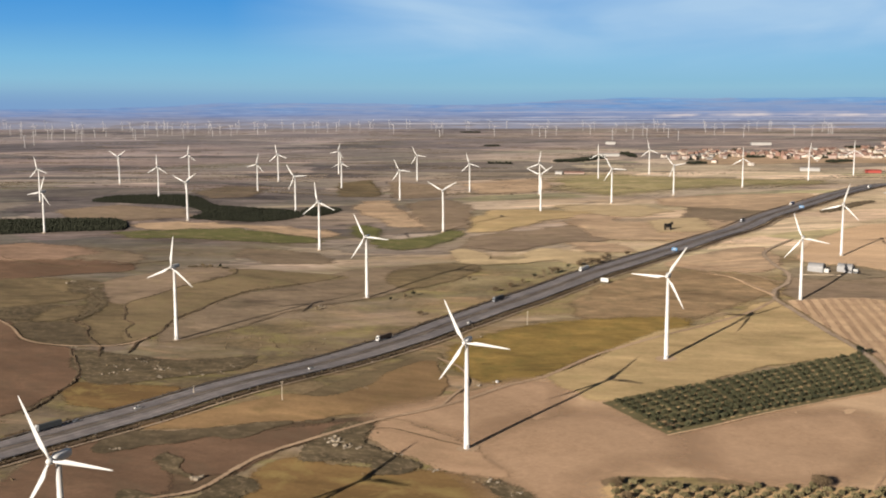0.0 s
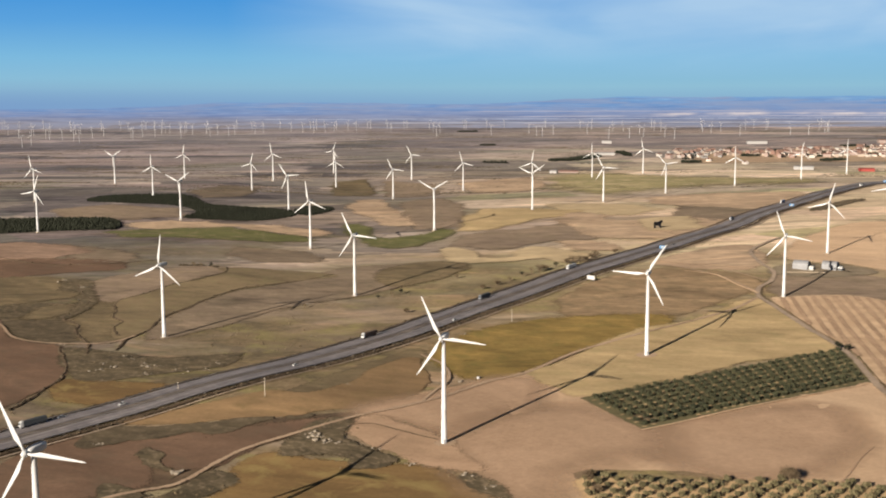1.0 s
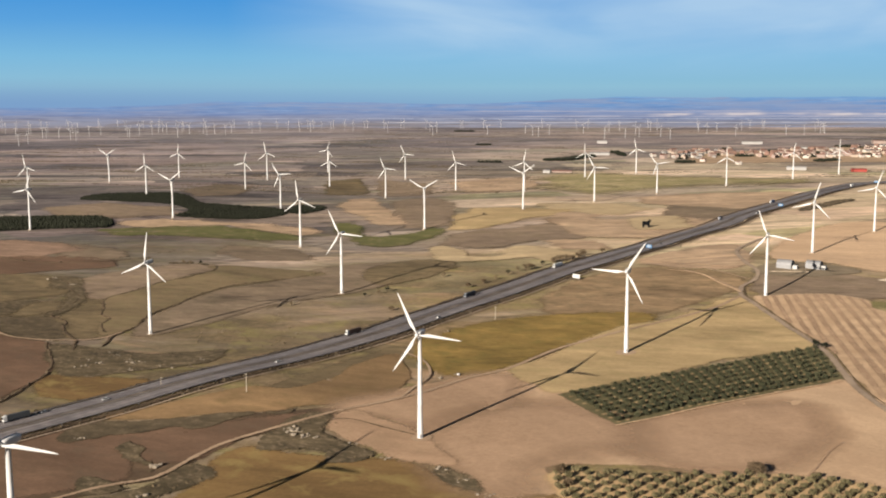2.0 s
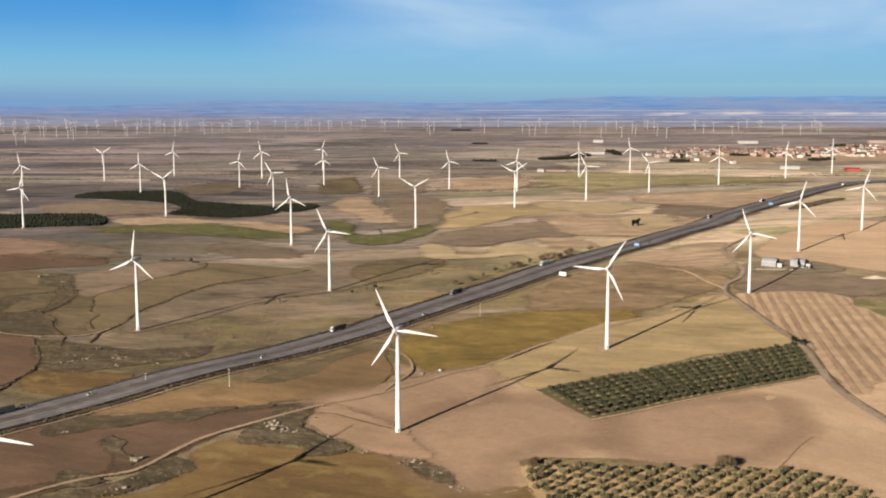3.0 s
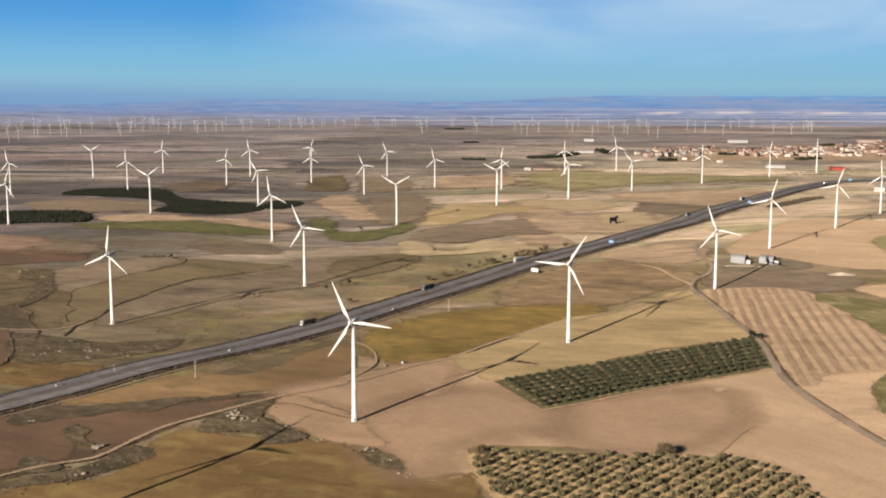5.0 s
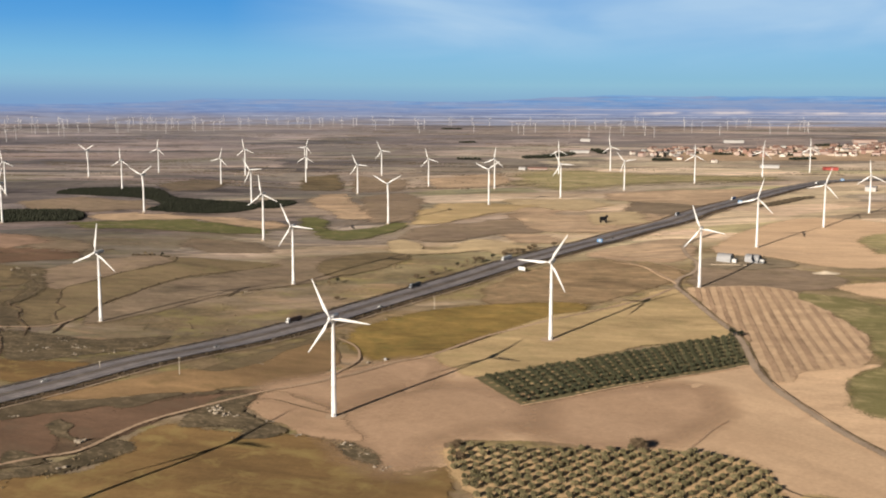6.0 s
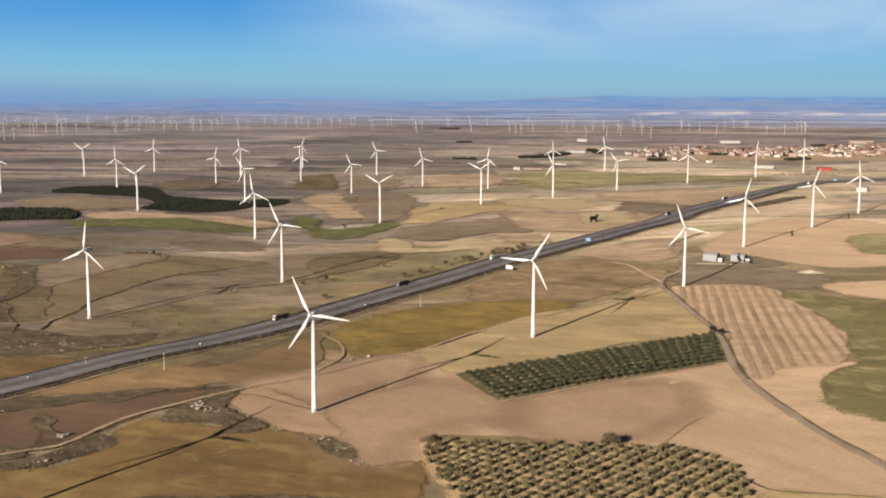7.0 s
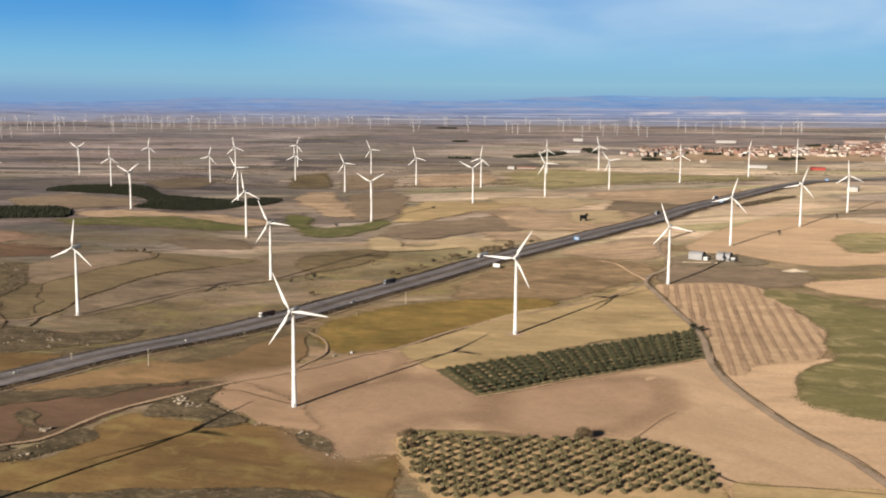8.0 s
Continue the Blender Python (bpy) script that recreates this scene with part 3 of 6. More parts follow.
def drape(name, outline, material, lift, label, category="field", ragged=1.5, cell=7.0, sharp=False, fade=9.0):
    """A field laid over the land inside a smooth, ragged outline, with a thinning rim."""
    lift = 0.3 + (lift - 0.21) * 3
    corners = [Vector(q) for q in outline]
    middle_y = sum(q.y for q in corners) / len(corners)
    if sharp or middle_y > 1150:
        walked = [a.lerp(b, j / 14) for a, b in zip(corners, corners[1:] + corners[:1]) for j in range(14)]
    else:
        walked = spline(outline, 5.0, True)
    if middle_y > 1150:
        ragged, fade, cell = ragged * 6, fade * 3.8, cell * 1.2
    elif category == "field" and not sharp:
        ragged, fade = ragged * 1.6, fade * (1.5 if middle_y < 800 else 2.2)
    push = 0.8
    if category == "scrub":
        ragged, fade, push = ragged * 2.6, fade * 1.15, 0.45
    turn = sum(a.x * b.y - b.x * a.y for a, b in zip(corners, corners[1:] + corners[:1]))
    ring = []
    for i, q in enumerate(walked):
        d = (walked[(i + 1) % len(walked)] - walked[i - 1]).normalized()
        out = Vector((d.y, -d.x)) * (1 if turn > 0 else -1)
        k = noise.noise_vector(Vector((q.x * 0.035, q.y * 0.035, lift * 7))) * ragged * 1.6 + noise.noise_vector(Vector((q.x * 0.15, q.y * 0.15, lift * 3))) * ragged * 0.6
        ring.append(Vector((q.x + k.x + out.x * fade * push, q.y + k.y + out.y * fade * push)))
    xs, ys = [q.x for q in ring], [q.y for q in ring]
    pts = list(ring)
    flat = [(q.x, q.y) for q in ring]
    if category == "field":
        FIELD_RINGS.append(flat)
    edge = np.array(flat)

    def depth(q):
        return float(np.sqrt(((edge - (q[0], q[1])) ** 2).sum(1).min()))

    # an inner ring keeps the rim even
    for i, q in enumerate(ring):
        d = (ring[(i + 1) % len(ring)] - ring[i - 1]).normalized()
        w = q - Vector((d.y, -d.x)) * (1 if turn > 0 else -1) * fade
        if inside(w.x, w.y, flat) and depth(w) > fade * 0.93:
            pts.append(w)
    y = min(ys) + cell / 2
    while y < max(ys):
        x = min(xs) + cell / 2
        while x < max(xs):
            if inside(x, y, flat) and depth((x, y)) > fade * 1.2:
                pts.append(Vector((x, y)))
            x += cell
        y += cell
    v, _, f, *_ = delaunay_2d_cdt(pts, [], [list(range(len(ring)))], 1, 0.01)
    ob = mesh_object(name, [(q.x, q.y, terrain(q.x, q.y) + lift) for q in v], f, material, True)
    set_rim(ob, [max(0.0, 1.0 - depth(q) / fade) for q in v])
    return tagged(ob, label, category, "", "structure")


def ribbon(name, line, left, right, material, lift, label="", category="", crown=0.0, parent=None, worn=False):
    """A strip along a plan line, from left to right metres off it (right positive)."""
    lift += 0.5
    verts, faces = [], []
    cols = 5 if worn else 3
    for i, q in enumerate(line):
        d = (line[min(i + 1, len(line) - 1)] - line[max(i - 1, 0)]).normalized()
        side = Vector((d.y, -d.x))
        for j in range(cols):
            k = left + (right - left) * j / (cols - 1)
            w = q + side * k
            verts.append((w.x, w.y, terrain(w.x, w.y) + lift + (crown if 0 < j < cols - 1 else 0)))
    for i in range(len(line) - 1):
        for j in range(cols - 1):
            a = i * cols + j
            faces.append((a, a + 1, a + cols + 1, a + cols))
    ob = mesh_object(name, verts, faces, material, True)
    if worn:
        set_rim(ob, [(1.0, 0.3, 0.0, 0.3, 1.0)[i % 5] for i in range(len(verts))])
    if not worn:
        at = ob.data.attributes.new("lane", "FLOAT_VECTOR", "POINT")
        at.data.foreach_set("vector", [c for i in range(len(verts)) for c in (left + (right - left) * (i % cols) / (cols - 1), i // cols * 10.0, 0.0)])
    if parent:
        ob.parent = parent
    elif label:
        tagged(ob, label, category, "", "structure")
    return ob


# ---------------------------------------------------------------- land
def graded(lo, hi, fine_lo, fine_hi, fine):
    out = list(np.arange(fine_lo, fine_hi + 0.1, fine))
    for end, sign in ((lo, -1), (hi, 1)):
        step, at, more = fine, out[0] if sign < 0 else out[-1], []
        while (at - end) * sign < 0:
            step = min(step * 1.15, 140)
            at += sign * step
            more.append(at)
        out = more[::-1] + out if sign < 0 else out + more
    return out


def build_ground():
    xs = graded(-4800, 4800, -700, 1000, 10)
    ys = graded(-4800, 4860, 330, 2250, 10)
    xs[0], xs[-1], ys[0], ys[-1] = -4800, 4800, -4800, 4860
    verts = [(x, y, terrain(x, y)) for y in ys for x in xs]
    w = len(xs)
    faces = [(j * w + i, j * w + i + 1, (j + 1) * w + i + 1, (j + 1) * w + i) for j in range(len(ys) - 1) for i in range(w - 1)]
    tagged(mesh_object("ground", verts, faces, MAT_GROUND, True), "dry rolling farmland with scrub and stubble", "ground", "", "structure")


build_ground()

# fields, nearest first
drape("field", [(-150, 400), (-137, 458), (-117, 463), (-97, 473), (-88, 496), (-90, 516), (-79, 541), (-47, 523), (1, 509), (24, 477), (46, 452), (71, 453), (75, 433), (40, 370)], MAT_OCHRE, 0.25, "ochre dry grass field beside a scrubby bank")
drape("field", [(-29, 620), (16, 649), (63, 680), (91, 618), (113, 558), (181, 597), (254, 629), (256, 578), (260, 522), (269, 467), (277, 420), (282, 372), (287, 335), (230, 335), (208, 415), (178, 460), (78, 495), (73, 456), (48, 453), (29, 501), (19, 539), (-13, 590)],
      MAT_BROWN, 0.25, "bare brown ploughed field with fine tractor lines", fade=4.0)
drape("field", [(-168, 600), (-150, 612), (-117, 634), (-97, 645), (-70, 642), (-50, 662), (-33, 697), (-14, 724), (-3, 711), (-2, 658), (-16, 619), (-48, 609), (-78, 600), (-122, 594)], MAT_OCHRE2, 0.28, "ochre grass field along the motorway verge", fade=5.0)
drape("field", [(4, 745), (27, 788), (66, 827), (115, 838), (168, 836), (177, 809), (133, 756), (91, 725), (63, 688), (37, 669), (19, 686)], MAT_OLIVE, 0.28, "olive and ochre grass field beside the motorway", fade=16.0)
drape("field", [(63, 680), (89, 701), (139, 774), (196, 817), (262, 889), (267, 865), (269, 739), (269, 713), (199, 687), (139, 649), (91, 618), (79, 642)], MAT_YELLOW, 0.36, "straw-yellow grass field with a turbine on it")
drape("field", [(-209, 553), (-182, 577), (-149, 584), (-108, 587), (-72, 595), (-34, 602), (-66, 567), (-89, 546), (-103, 519), (-114, 498), (-137, 485), (-168, 457)], MAT_REDBASE, 0.21, "weedy brown earth between dirt track and motorway", fade=5.0)
drape("field", [(-208, 550), (-182, 577), (-109, 588), (-99, 590), (-111, 573), (-141, 548), (-130, 519), (-136, 496), (-200, 480)], MAT_RED, 0.25, "reddish brown ploughed field near the motorway")
drape("field", [(-139, 557), (-106, 577), (-70, 589), (-45, 592), (-67, 568), (-90, 547), (-104, 521), (-129, 528)], MAT_RED, 0.25, "small reddish brown ploughed field beside a dirt track")
drape("field", [(-360, 891), (-343, 870), (-314, 822), (-271, 796), (-255, 759), (-240, 721), (-240, 687), (-258, 635), (-297, 611), (-425, 838)], MAT_RED, 0.25, "reddish brown ploughed field with a curved edge")
drape("field", [(-237, 687), (-231, 702), (-199, 692), (-166, 675), (-166, 652), (-193, 640), (-213, 645), (-225, 654)], MAT_OCHRE, 0.25, "small ochre grass patch beside the motorway")
drape("field", [(-208, 1105), (-98, 1067), (-117, 1039), (-150, 1016), (-181, 992), (-199, 953), (-217, 890), (-219, 835), (-236, 819), (-247, 853), (-248, 872), (-258, 889), (-266, 920), (-274, 955), (-256, 986), (-241, 1018), (-218, 1044), (-205, 1070)], MAT_TERRACE, 0.30, "yellowish khaki grass terrace with a scrubby edge", fade=4.0)
drape("field", [(-213, 869), (-183, 974), (-135, 1020), (-94, 1092), (-16, 1115), (29, 1099), (-44, 983), (-109, 931), (-158, 862), (-193, 819), (-210, 821)], MAT_GREY, 0.28, "grey-brown fallow field with a turbine at its edge")
drape("field", [(-419, 1377), (-347, 1396), (-265, 1415), (-172, 1359), (-146, 1308), (-206, 1308), (-275, 1321), (-371, 1330)], MAT_GREEN2, 0.30, "narrow green crop strip in a hollow")
drape("field", [(-532, 1259), (-479, 1289), (-425, 1267), (-381, 1228), (-407, 1192), (-495, 1171)], MAT_PINK, 0.30, "pale pinkish ploughed field")
drape("field", [(181, 1510), (246, 1413), (323, 1435), (369, 1377), (325, 1302), (247, 1232), (191, 1306), (147, 1370)], MAT_TAN, 0.38, "tan stubble field below the roadside billboard")
drape("field", [(358, 858), (390, 839), (423, 764), (439, 677), (348, 475), (317, 491), (298, 508), (289, 530), (296, 560), (309, 590), (333, 608), (339, 624), (357, 686), (362, 729), (361, 789), (352, 826)], MAT_GREEN, 0.28, "young green cereal field with bare yellow patches", fade=15.0)
drape("field", [(258, 584), (293, 613), (322, 619), (334, 618), (318, 604), (301, 578), (289, 536), (298, 508), (317, 491), (344, 466), (335, 350), (293, 345), (284, 395), (280, 430), (273, 473), (264, 526), (257, 570)], MAT_PALE, 0.25, "pale bare field beside a gravel lane", fade=4.0)
drape("field", [(338, 1065), (426, 1246), (531, 1348), (618, 1265), (686, 1219), (580, 985), (512, 991), (446, 984), (393, 1023)], MAT_PALE, 0.25, "wide pale tan stubble field with turbines")
VINEYARD = [(274, 883), (290, 889), (317, 891), (342, 887), (358, 868), (352, 826), (357, 787), (357, 731), (355, 700), (345, 666), (327, 624), (314, 614), (295, 610), (278, 602), (270, 586), (261, 584), (264, 622), (272, 675), (276, 712), (275, 750), (274, 813)]
drape("field", VINEYARD, MAT_VINE, 0.32, "pale bare earth under rows of leafless shrubs", fade=6.0)
GROVE_NEAR = [(72, 484), (112, 473), (156, 469), (200, 457), (210, 436), (211, 404), (206, 378), (162, 346), (112, 362), (84, 416)]
drape("field", GROVE_NEAR, MAT_GROVE, 0.31, "pale earth under a spaced olive grove")
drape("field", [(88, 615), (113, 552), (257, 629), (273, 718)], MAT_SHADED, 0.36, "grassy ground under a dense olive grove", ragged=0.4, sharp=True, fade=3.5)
drape("field", [(-36, 584), (-26, 594), (-5, 567), (11, 545), (22, 520), (26, 501), (0, 513), (-16, 532), (-30, 553), (-37, 569)], MAT_PINKISH, 0.36, "pinkish brown stubble at a turbine foot")
drape("scrub_patch", [(-75, 548), (-65, 578), (-52, 595), (-37, 583), (-38, 569), (-30, 550), (-17, 531), (-9, 516), (-16, 509), (-35, 506), (-41, 525), (-72, 533)], MAT_SCRUB, 0.36, "rough grey scrub on a stony bank", "scrub")
drape("scrub_patch", [(2, 511), (18, 505), (33, 489), (41, 472), (46, 454), (39, 458), (28, 469), (17, 486), (9, 501)], MAT_SCRUB, 0.36, "strip of stony scrub between two fields", "scrub")
drape("scrub_patch", [(-112, 428), (-93, 424), (-55, 422), (2, 422), (38, 412), (42, 384), (-104, 390)], MAT_SCRUB, 0.34, "dark scrub strip below an ochre field", "scrub")
drape("scrub_patch", [(-165, 462), (-141, 472), (-125, 485), (-112, 508), (-99, 518), (-90, 514), (-88, 496), (-98, 474), (-117, 465), (-137, 460), (-165, 448)], MAT_SCRUB, 0.30, "rough dark scrub below a dirt track", "scrub")

drape("scrub_patch", [(-185, 582), (-168, 592), (-127, 590), (-102, 596), (-67, 597), (-59, 601), (-59, 592), (-93, 587), (-100, 581), (-107, 567), (-126, 574), (-148, 569), (-177, 561)], MAT_SCRUB2, 0.36, "grey scrubby strip above a red field", "scrub", ragged=2.5, fade=4.0)
drape("scrub_patch", [(-147, 542), (-144, 558), (-131, 544), (-126, 524), (-113, 512), (-122, 504), (-135, 519)], MAT_SCRUB, 0.36, "weedy hollow round a stone heap", "scrub", ragged=2.5, fade=4.0)
drape("scrub_patch", [(-153, 500), (-142, 502), (-127, 491), (-115, 500), (-125, 486), (-143, 477)], MAT_SCRUB, 0.36, "dark weedy strip above a dirt track", "scrub", ragged=2.5, fade=4.0)

drape("yard", [(303, 985), (318, 1012), (350, 1022), (385, 1015), (398, 990), (372, 974), (335, 970)], MAT_YARD, 0.34, "dark grey earth yard round the barns", "yard", ragged=2.0)

# terraces and strips on both sides of the motorway
drape("field", [(-394, 929), (-359, 949), (-335, 950), (-327, 931), (-335, 915), (-341, 900), (-355, 901), (-384, 905)], MAT_SCRUB, 0.28, "dark scrubby hollow between terraces")
drape("field", [(-336, 904), (-331, 938), (-311, 941), (-300, 918), (-312, 898), (-330, 893)], MAT_KHAKI, 0.30, "small khaki terrace among scrub")
drape("field", [(-357, 1056), (-333, 1054), (-300, 968), (-293, 940), (-293, 907), (-298, 887), (-304, 902), (-300, 923), (-318, 983), (-325, 1001), (-341, 1007)], MAT_SCRUB, 0.34, "dark scrub in a winding gully")
drape("field", [(-342, 884), (-299, 881), (-276, 852), (-263, 814), (-297, 817), (-325, 850)], MAT_SCRUB2, 0.26, "grey-green rough grass beside a dirt track")
drape("field", [(-295, 958), (-273, 949), (-244, 843), (-233, 815), (-261, 814), (-274, 852), (-289, 872), (-287, 922)], MAT_KHAKI, 0.26, "khaki grass terrace beside a gully")
drape("field", [(-330, 1045), (-275, 1103), (-222, 1118), (-209, 1075), (-232, 1035), (-249, 999), (-272, 954), (-300, 975)], MAT_GREYPINK, 0.28, "pinkish bare earth terrace")
drape("field", [(-509, 1175), (-426, 1183), (-351, 1169), (-318, 1121), (-385, 1095), (-460, 1061)], MAT_RED, 0.26, "dark reddish ploughed strip")
drape("field", [(-457, 1053), (-379, 1077), (-323, 994), (-337, 971), (-364, 949), (-409, 941)], MAT_KHAKI, 0.26, "yellow-green rough terrace")
drape("field", [(-268, 792), (-226, 775), (-177, 750), (-135, 757), (-136, 720), (-177, 705), (-210, 694), (-234, 713)], MAT_SCRUB, 0.26, "stony brown scrub slope above the motorway")
drape("field", [(-80, 643), (-52, 689), (-12, 747), (-5, 728), (-34, 694), (-47, 653), (-70, 625)], MAT_KHAKI, 0.26, "stony grey strip below the motorway")
drape("field", [(-57, 1705), (-2, 1775), (37, 1661), (33, 1461), (27, 1380), (-4, 1399), (-27, 1383), (-41, 1457)], MAT_GREYPINK, 0.30, "grey-pink fallow field behind a turbine")
drape("field", [(-124, 1450), (-111, 1472), (-61, 1359), (-25, 1350), (-8, 1400), (27, 1380), (14, 1337), (-8, 1281), (-35, 1229), (-63, 1263), (-103, 1355)], MAT_GREEN2, 0.34, "green crop patch round a turbine foot")
drape("field", [(38, 1476), (67, 1577), (115, 1578), (157, 1565), (202, 1529), (173, 1479), (131, 1444), (90, 1383), (49, 1362), (31, 1364)], MAT_YELLOW, 0.38, "olive-tan stubble field with curved edges")
drape("field", [(154, 1642), (273, 1618), (312, 1530), (241, 1461), (167, 1541)], MAT_STRAW, 0.34, "pale stubble strip on a slope")
drape("field", [(26, 1317), (67, 1350), (111, 1361), (163, 1407), (177, 1333), (193, 1246), (134, 1245), (88, 1199), (60, 1198), (24, 1234)], MAT_GREYPINK, 0.42, "grey-pink fallow field beside the motorway")
drape("field", [(140, 1244), (195, 1232), (190, 1161), (145, 1169)], MAT_TAN, 0.44, "orange-brown bare slope beside the motorway")
drape("field", [(7, 1206), (24, 1219), (52, 1150), (72, 1142), (100, 1196), (127, 1181), (160, 1125), (135, 1087), (111, 1116), (70, 1109), (35, 1105), (16, 1135)], MAT_STRAW, 0.46, "pale stubble terrace curving round a hollow")
drape("field", [(-441, 1283), (-376, 1249), (-317, 1182), (-336, 1146), (-394, 1172)], MAT_GREY, 0.26, "brown fallow strip in the valley")
drape("field", [(-53, 1073), (-5, 1121), (31, 1088), (0, 1018), (-42, 1003)], MAT_KHAKI, 0.36, "khaki grass beside a field bank")
drape("field", [(-415, 1422), (-367, 1475), (-272, 1450), (-164, 1412), (-133, 1385), (-152, 1335), (-181, 1371), (-266, 1420), (-350, 1406)], MAT_TAN, 0.28, "tan stubble strip above a green hollow")
drape("field", [(-129, 1708), (-100, 1814), (-74, 1631), (-45, 1517), (-36, 1433), (-65, 1438), (-95, 1505), (-129, 1604)], MAT_TAN, 0.30, "pale winding stubble strip")
drape("field", [(-203, 2117), (-149, 2184), (-115, 1929), (-137, 1810), (-174, 1860)], MAT_KHAKI, 0.4, "green-brown grass patch on a slope")
drape("field", [(560, 2560), (690, 2900), (980, 3120), (1330, 3260), (1600, 3420), (1760, 3200), (1500, 2560), (1000, 2600)], MAT_TAN, 0.4, "pale dusty ground between the houses of the town")
drape("field", [(218, 2074), (291, 2232), (382, 2220), (489, 2108), (682, 2093), (614, 1879), (449, 1886), (356, 1724), (288, 1761), (230, 1865)], MAT_MEADOW, 0.4, "yellow-green meadow below the town", fade=60.0)
drape("field", [(318, 1708), (453, 1755), (562, 1752), (548, 1599), (422, 1517), (321, 1596)], MAT_TAN, 0.4, "tan stubble field on a slope")
drape("field", [(260, 1424), (325, 1453), (325, 1335), (280, 1294), (249, 1320)], MAT_STRAW, 0.46, "pale cleared ground round a billboard")
drape("field", [(163, 1435), (253, 1355), (273, 1242), (208, 1249), (170, 1297)], MAT_TAN, 0.44, "tan terraced bank with furrows")
drape("field", [(531, 1172), (582, 1196), (604, 1142), (523, 1059), (510, 1085)], MAT_MEADOW, 0.34, "khaki grass strip beside stubble", fade=16.0)
drape("field", [(406, 890), (480, 909), (514, 894), (476, 806), (414, 845)], MAT_PALE, 0.32, "pale tan bare field above green cereal")
drape("field", [(111, 920), (159, 1004), (217, 1039), (278, 993), (278, 938), (201, 849), (169, 842), (111, 843)], MAT_TAN2, 0.24, "brown and tan rough pasture beside the motorway")
drape("field", [(225, 1093), (282, 1151), (330, 1176), (318, 1062), (287, 1011), (225, 1057)], MAT_TAN, 0.28, "tan bare slope beside the motorway")
drape("field", [(307, 981), (366, 984), (416, 939), (387, 877), (288, 885)], MAT_GREYPINK, 0.24, "grey-brown bare earth below the barns")
drape("field", [(-391, 1983), (-316, 1950), (-313, 1767), (-369, 1736), (-407, 1827)], MAT_GREY, 0.3, "grey-brown field behind a pine wood")
drape("field", [(-109, 2165), (1, 2045), (-9, 1816), (-82, 1812)], MAT_GREYPINK, 0.3, "grey-pink fallow field on the plain")
drape("field", [(-562, 1606), (-492, 1646), (-382, 1602), (-355, 1521), (-413, 1481), (-505, 1506)], MAT_GREYPINK, 0.3, "grey-brown clearing between pine woods")
drape("field", [(37, 2060), (168, 2133), (189, 1957), (133, 1851), (57, 1841)], MAT_TAN, 0.4, "tan stubble field on the plain")
drape("field", [(367, 1674), (504, 1589), (437, 1440), (355, 1363), (317, 1454)], MAT_GREY, 0.36, "grey-brown fallow slope beside the motorway")
drape("field", [(-230, 1260), (-142, 1220), (-109, 1130), (-181, 1153), (-225, 1196)], MAT_GREY, 0.3, "grey-brown fallow field in the valley")

# trodden gravel round two turbine feet
for x, y, r in ((143.4, 714, 7.5), (11.1, 542, 5.5)):
    drape("turbine_pad", [(x + r * math.cos(k * math.pi / 5), y + r * 0.9 * math.sin(k * math.pi / 5)) for k in range(10)], MAT_TRACK, 0.38, "pale trodden gravel round a turbine foot", "pad", ragged=0.8, fade=1.4)

# tracks
ribbon("dirt_track", spline([(-420, 1352), (-380, 1353), (-333, 1356)], 8), -2.0, 2.0, MAT_LANE, 0.5, "pale straight dirt track along a green strip", "track", 0.05, worn=True)
drape("field", [(-34, 604), (12, 640), (44, 666), (64, 650), (60, 605), (50, 575), (34, 560), (16, 560), (-10, 584)], MAT_BROWN2, 0.29, "dark brown ploughed earth beside a turbine", fade=17.0)
TRACK_A = spline([(286, 369), (281, 398), (277, 432), (267, 475), (260, 526), (256, 570), (258, 612), (264, 654), (271, 706), (270, 776), (268, 856), (267, 895), (278, 934), (295, 958), (307, 993), (306, 1033), (316, 1101), (336, 1155), (382, 1224)], 8)
TRACK_B = spline([(-172, 454), (-138, 487), (-114, 499), (-102, 525), (-90, 547), (-67, 568), (-39, 592), (-15, 607), (11, 630), (37, 661), (63, 680), (103, 732), (138, 764), (190, 808), (232, 846), (264, 889)], 8)
ribbon("gravel_lane", TRACK_A, -4.3, 4.3, MAT_LANE, 0.40, "winding grey gravel farm lane", "lane", 0.06, worn=True)
ribbon("ditch", TRACK_A[:66], 2.9, 4.2, MAT_VERGE, 0.44, "dark grassy ditch beside a gravel lane", "ditch", worn=True)
ribbon("dirt_track", TRACK_B, -3.1, 3.1, MAT_TRACK, 0.42, "narrow pale dirt farm track", "track", 0.05, worn=True)

ribbon("dirt_track", spline([(-5, 733), (10, 705), (14, 671), (5, 641), (-2, 618)], 6), -1.9, 1.9, MAT_TRACK, 0.44, "faint curved dirt track through scrub", "track", 0.05, worn=True)
TRACK_C = spline([(-378, 913), (-343, 870), (-316, 827), (-281, 807), (-238, 803), (-223, 823)], 8)
ribbon("dirt_track", TRACK_C, -2.2, 2.2, MAT_TRACK, 0.42, "pale dirt track round a ploughed field", "track", 0.05, worn=True)
ribbon("dirt_track", spline([(220, 1094), (246, 1051), (267, 1018), (290, 965)], 8), -2.2, 2.2, MAT_TRACK, 0.42, "pale dirt track down a slope", "track", 0.05, worn=True)
ribbon("dirt_track", spline([(225, 1057), (257, 993), (271, 920)], 8), -2.0, 2.0, MAT_TRACK, 0.42, "faint dirt track through rough grass", "track", 0.05, worn=True)

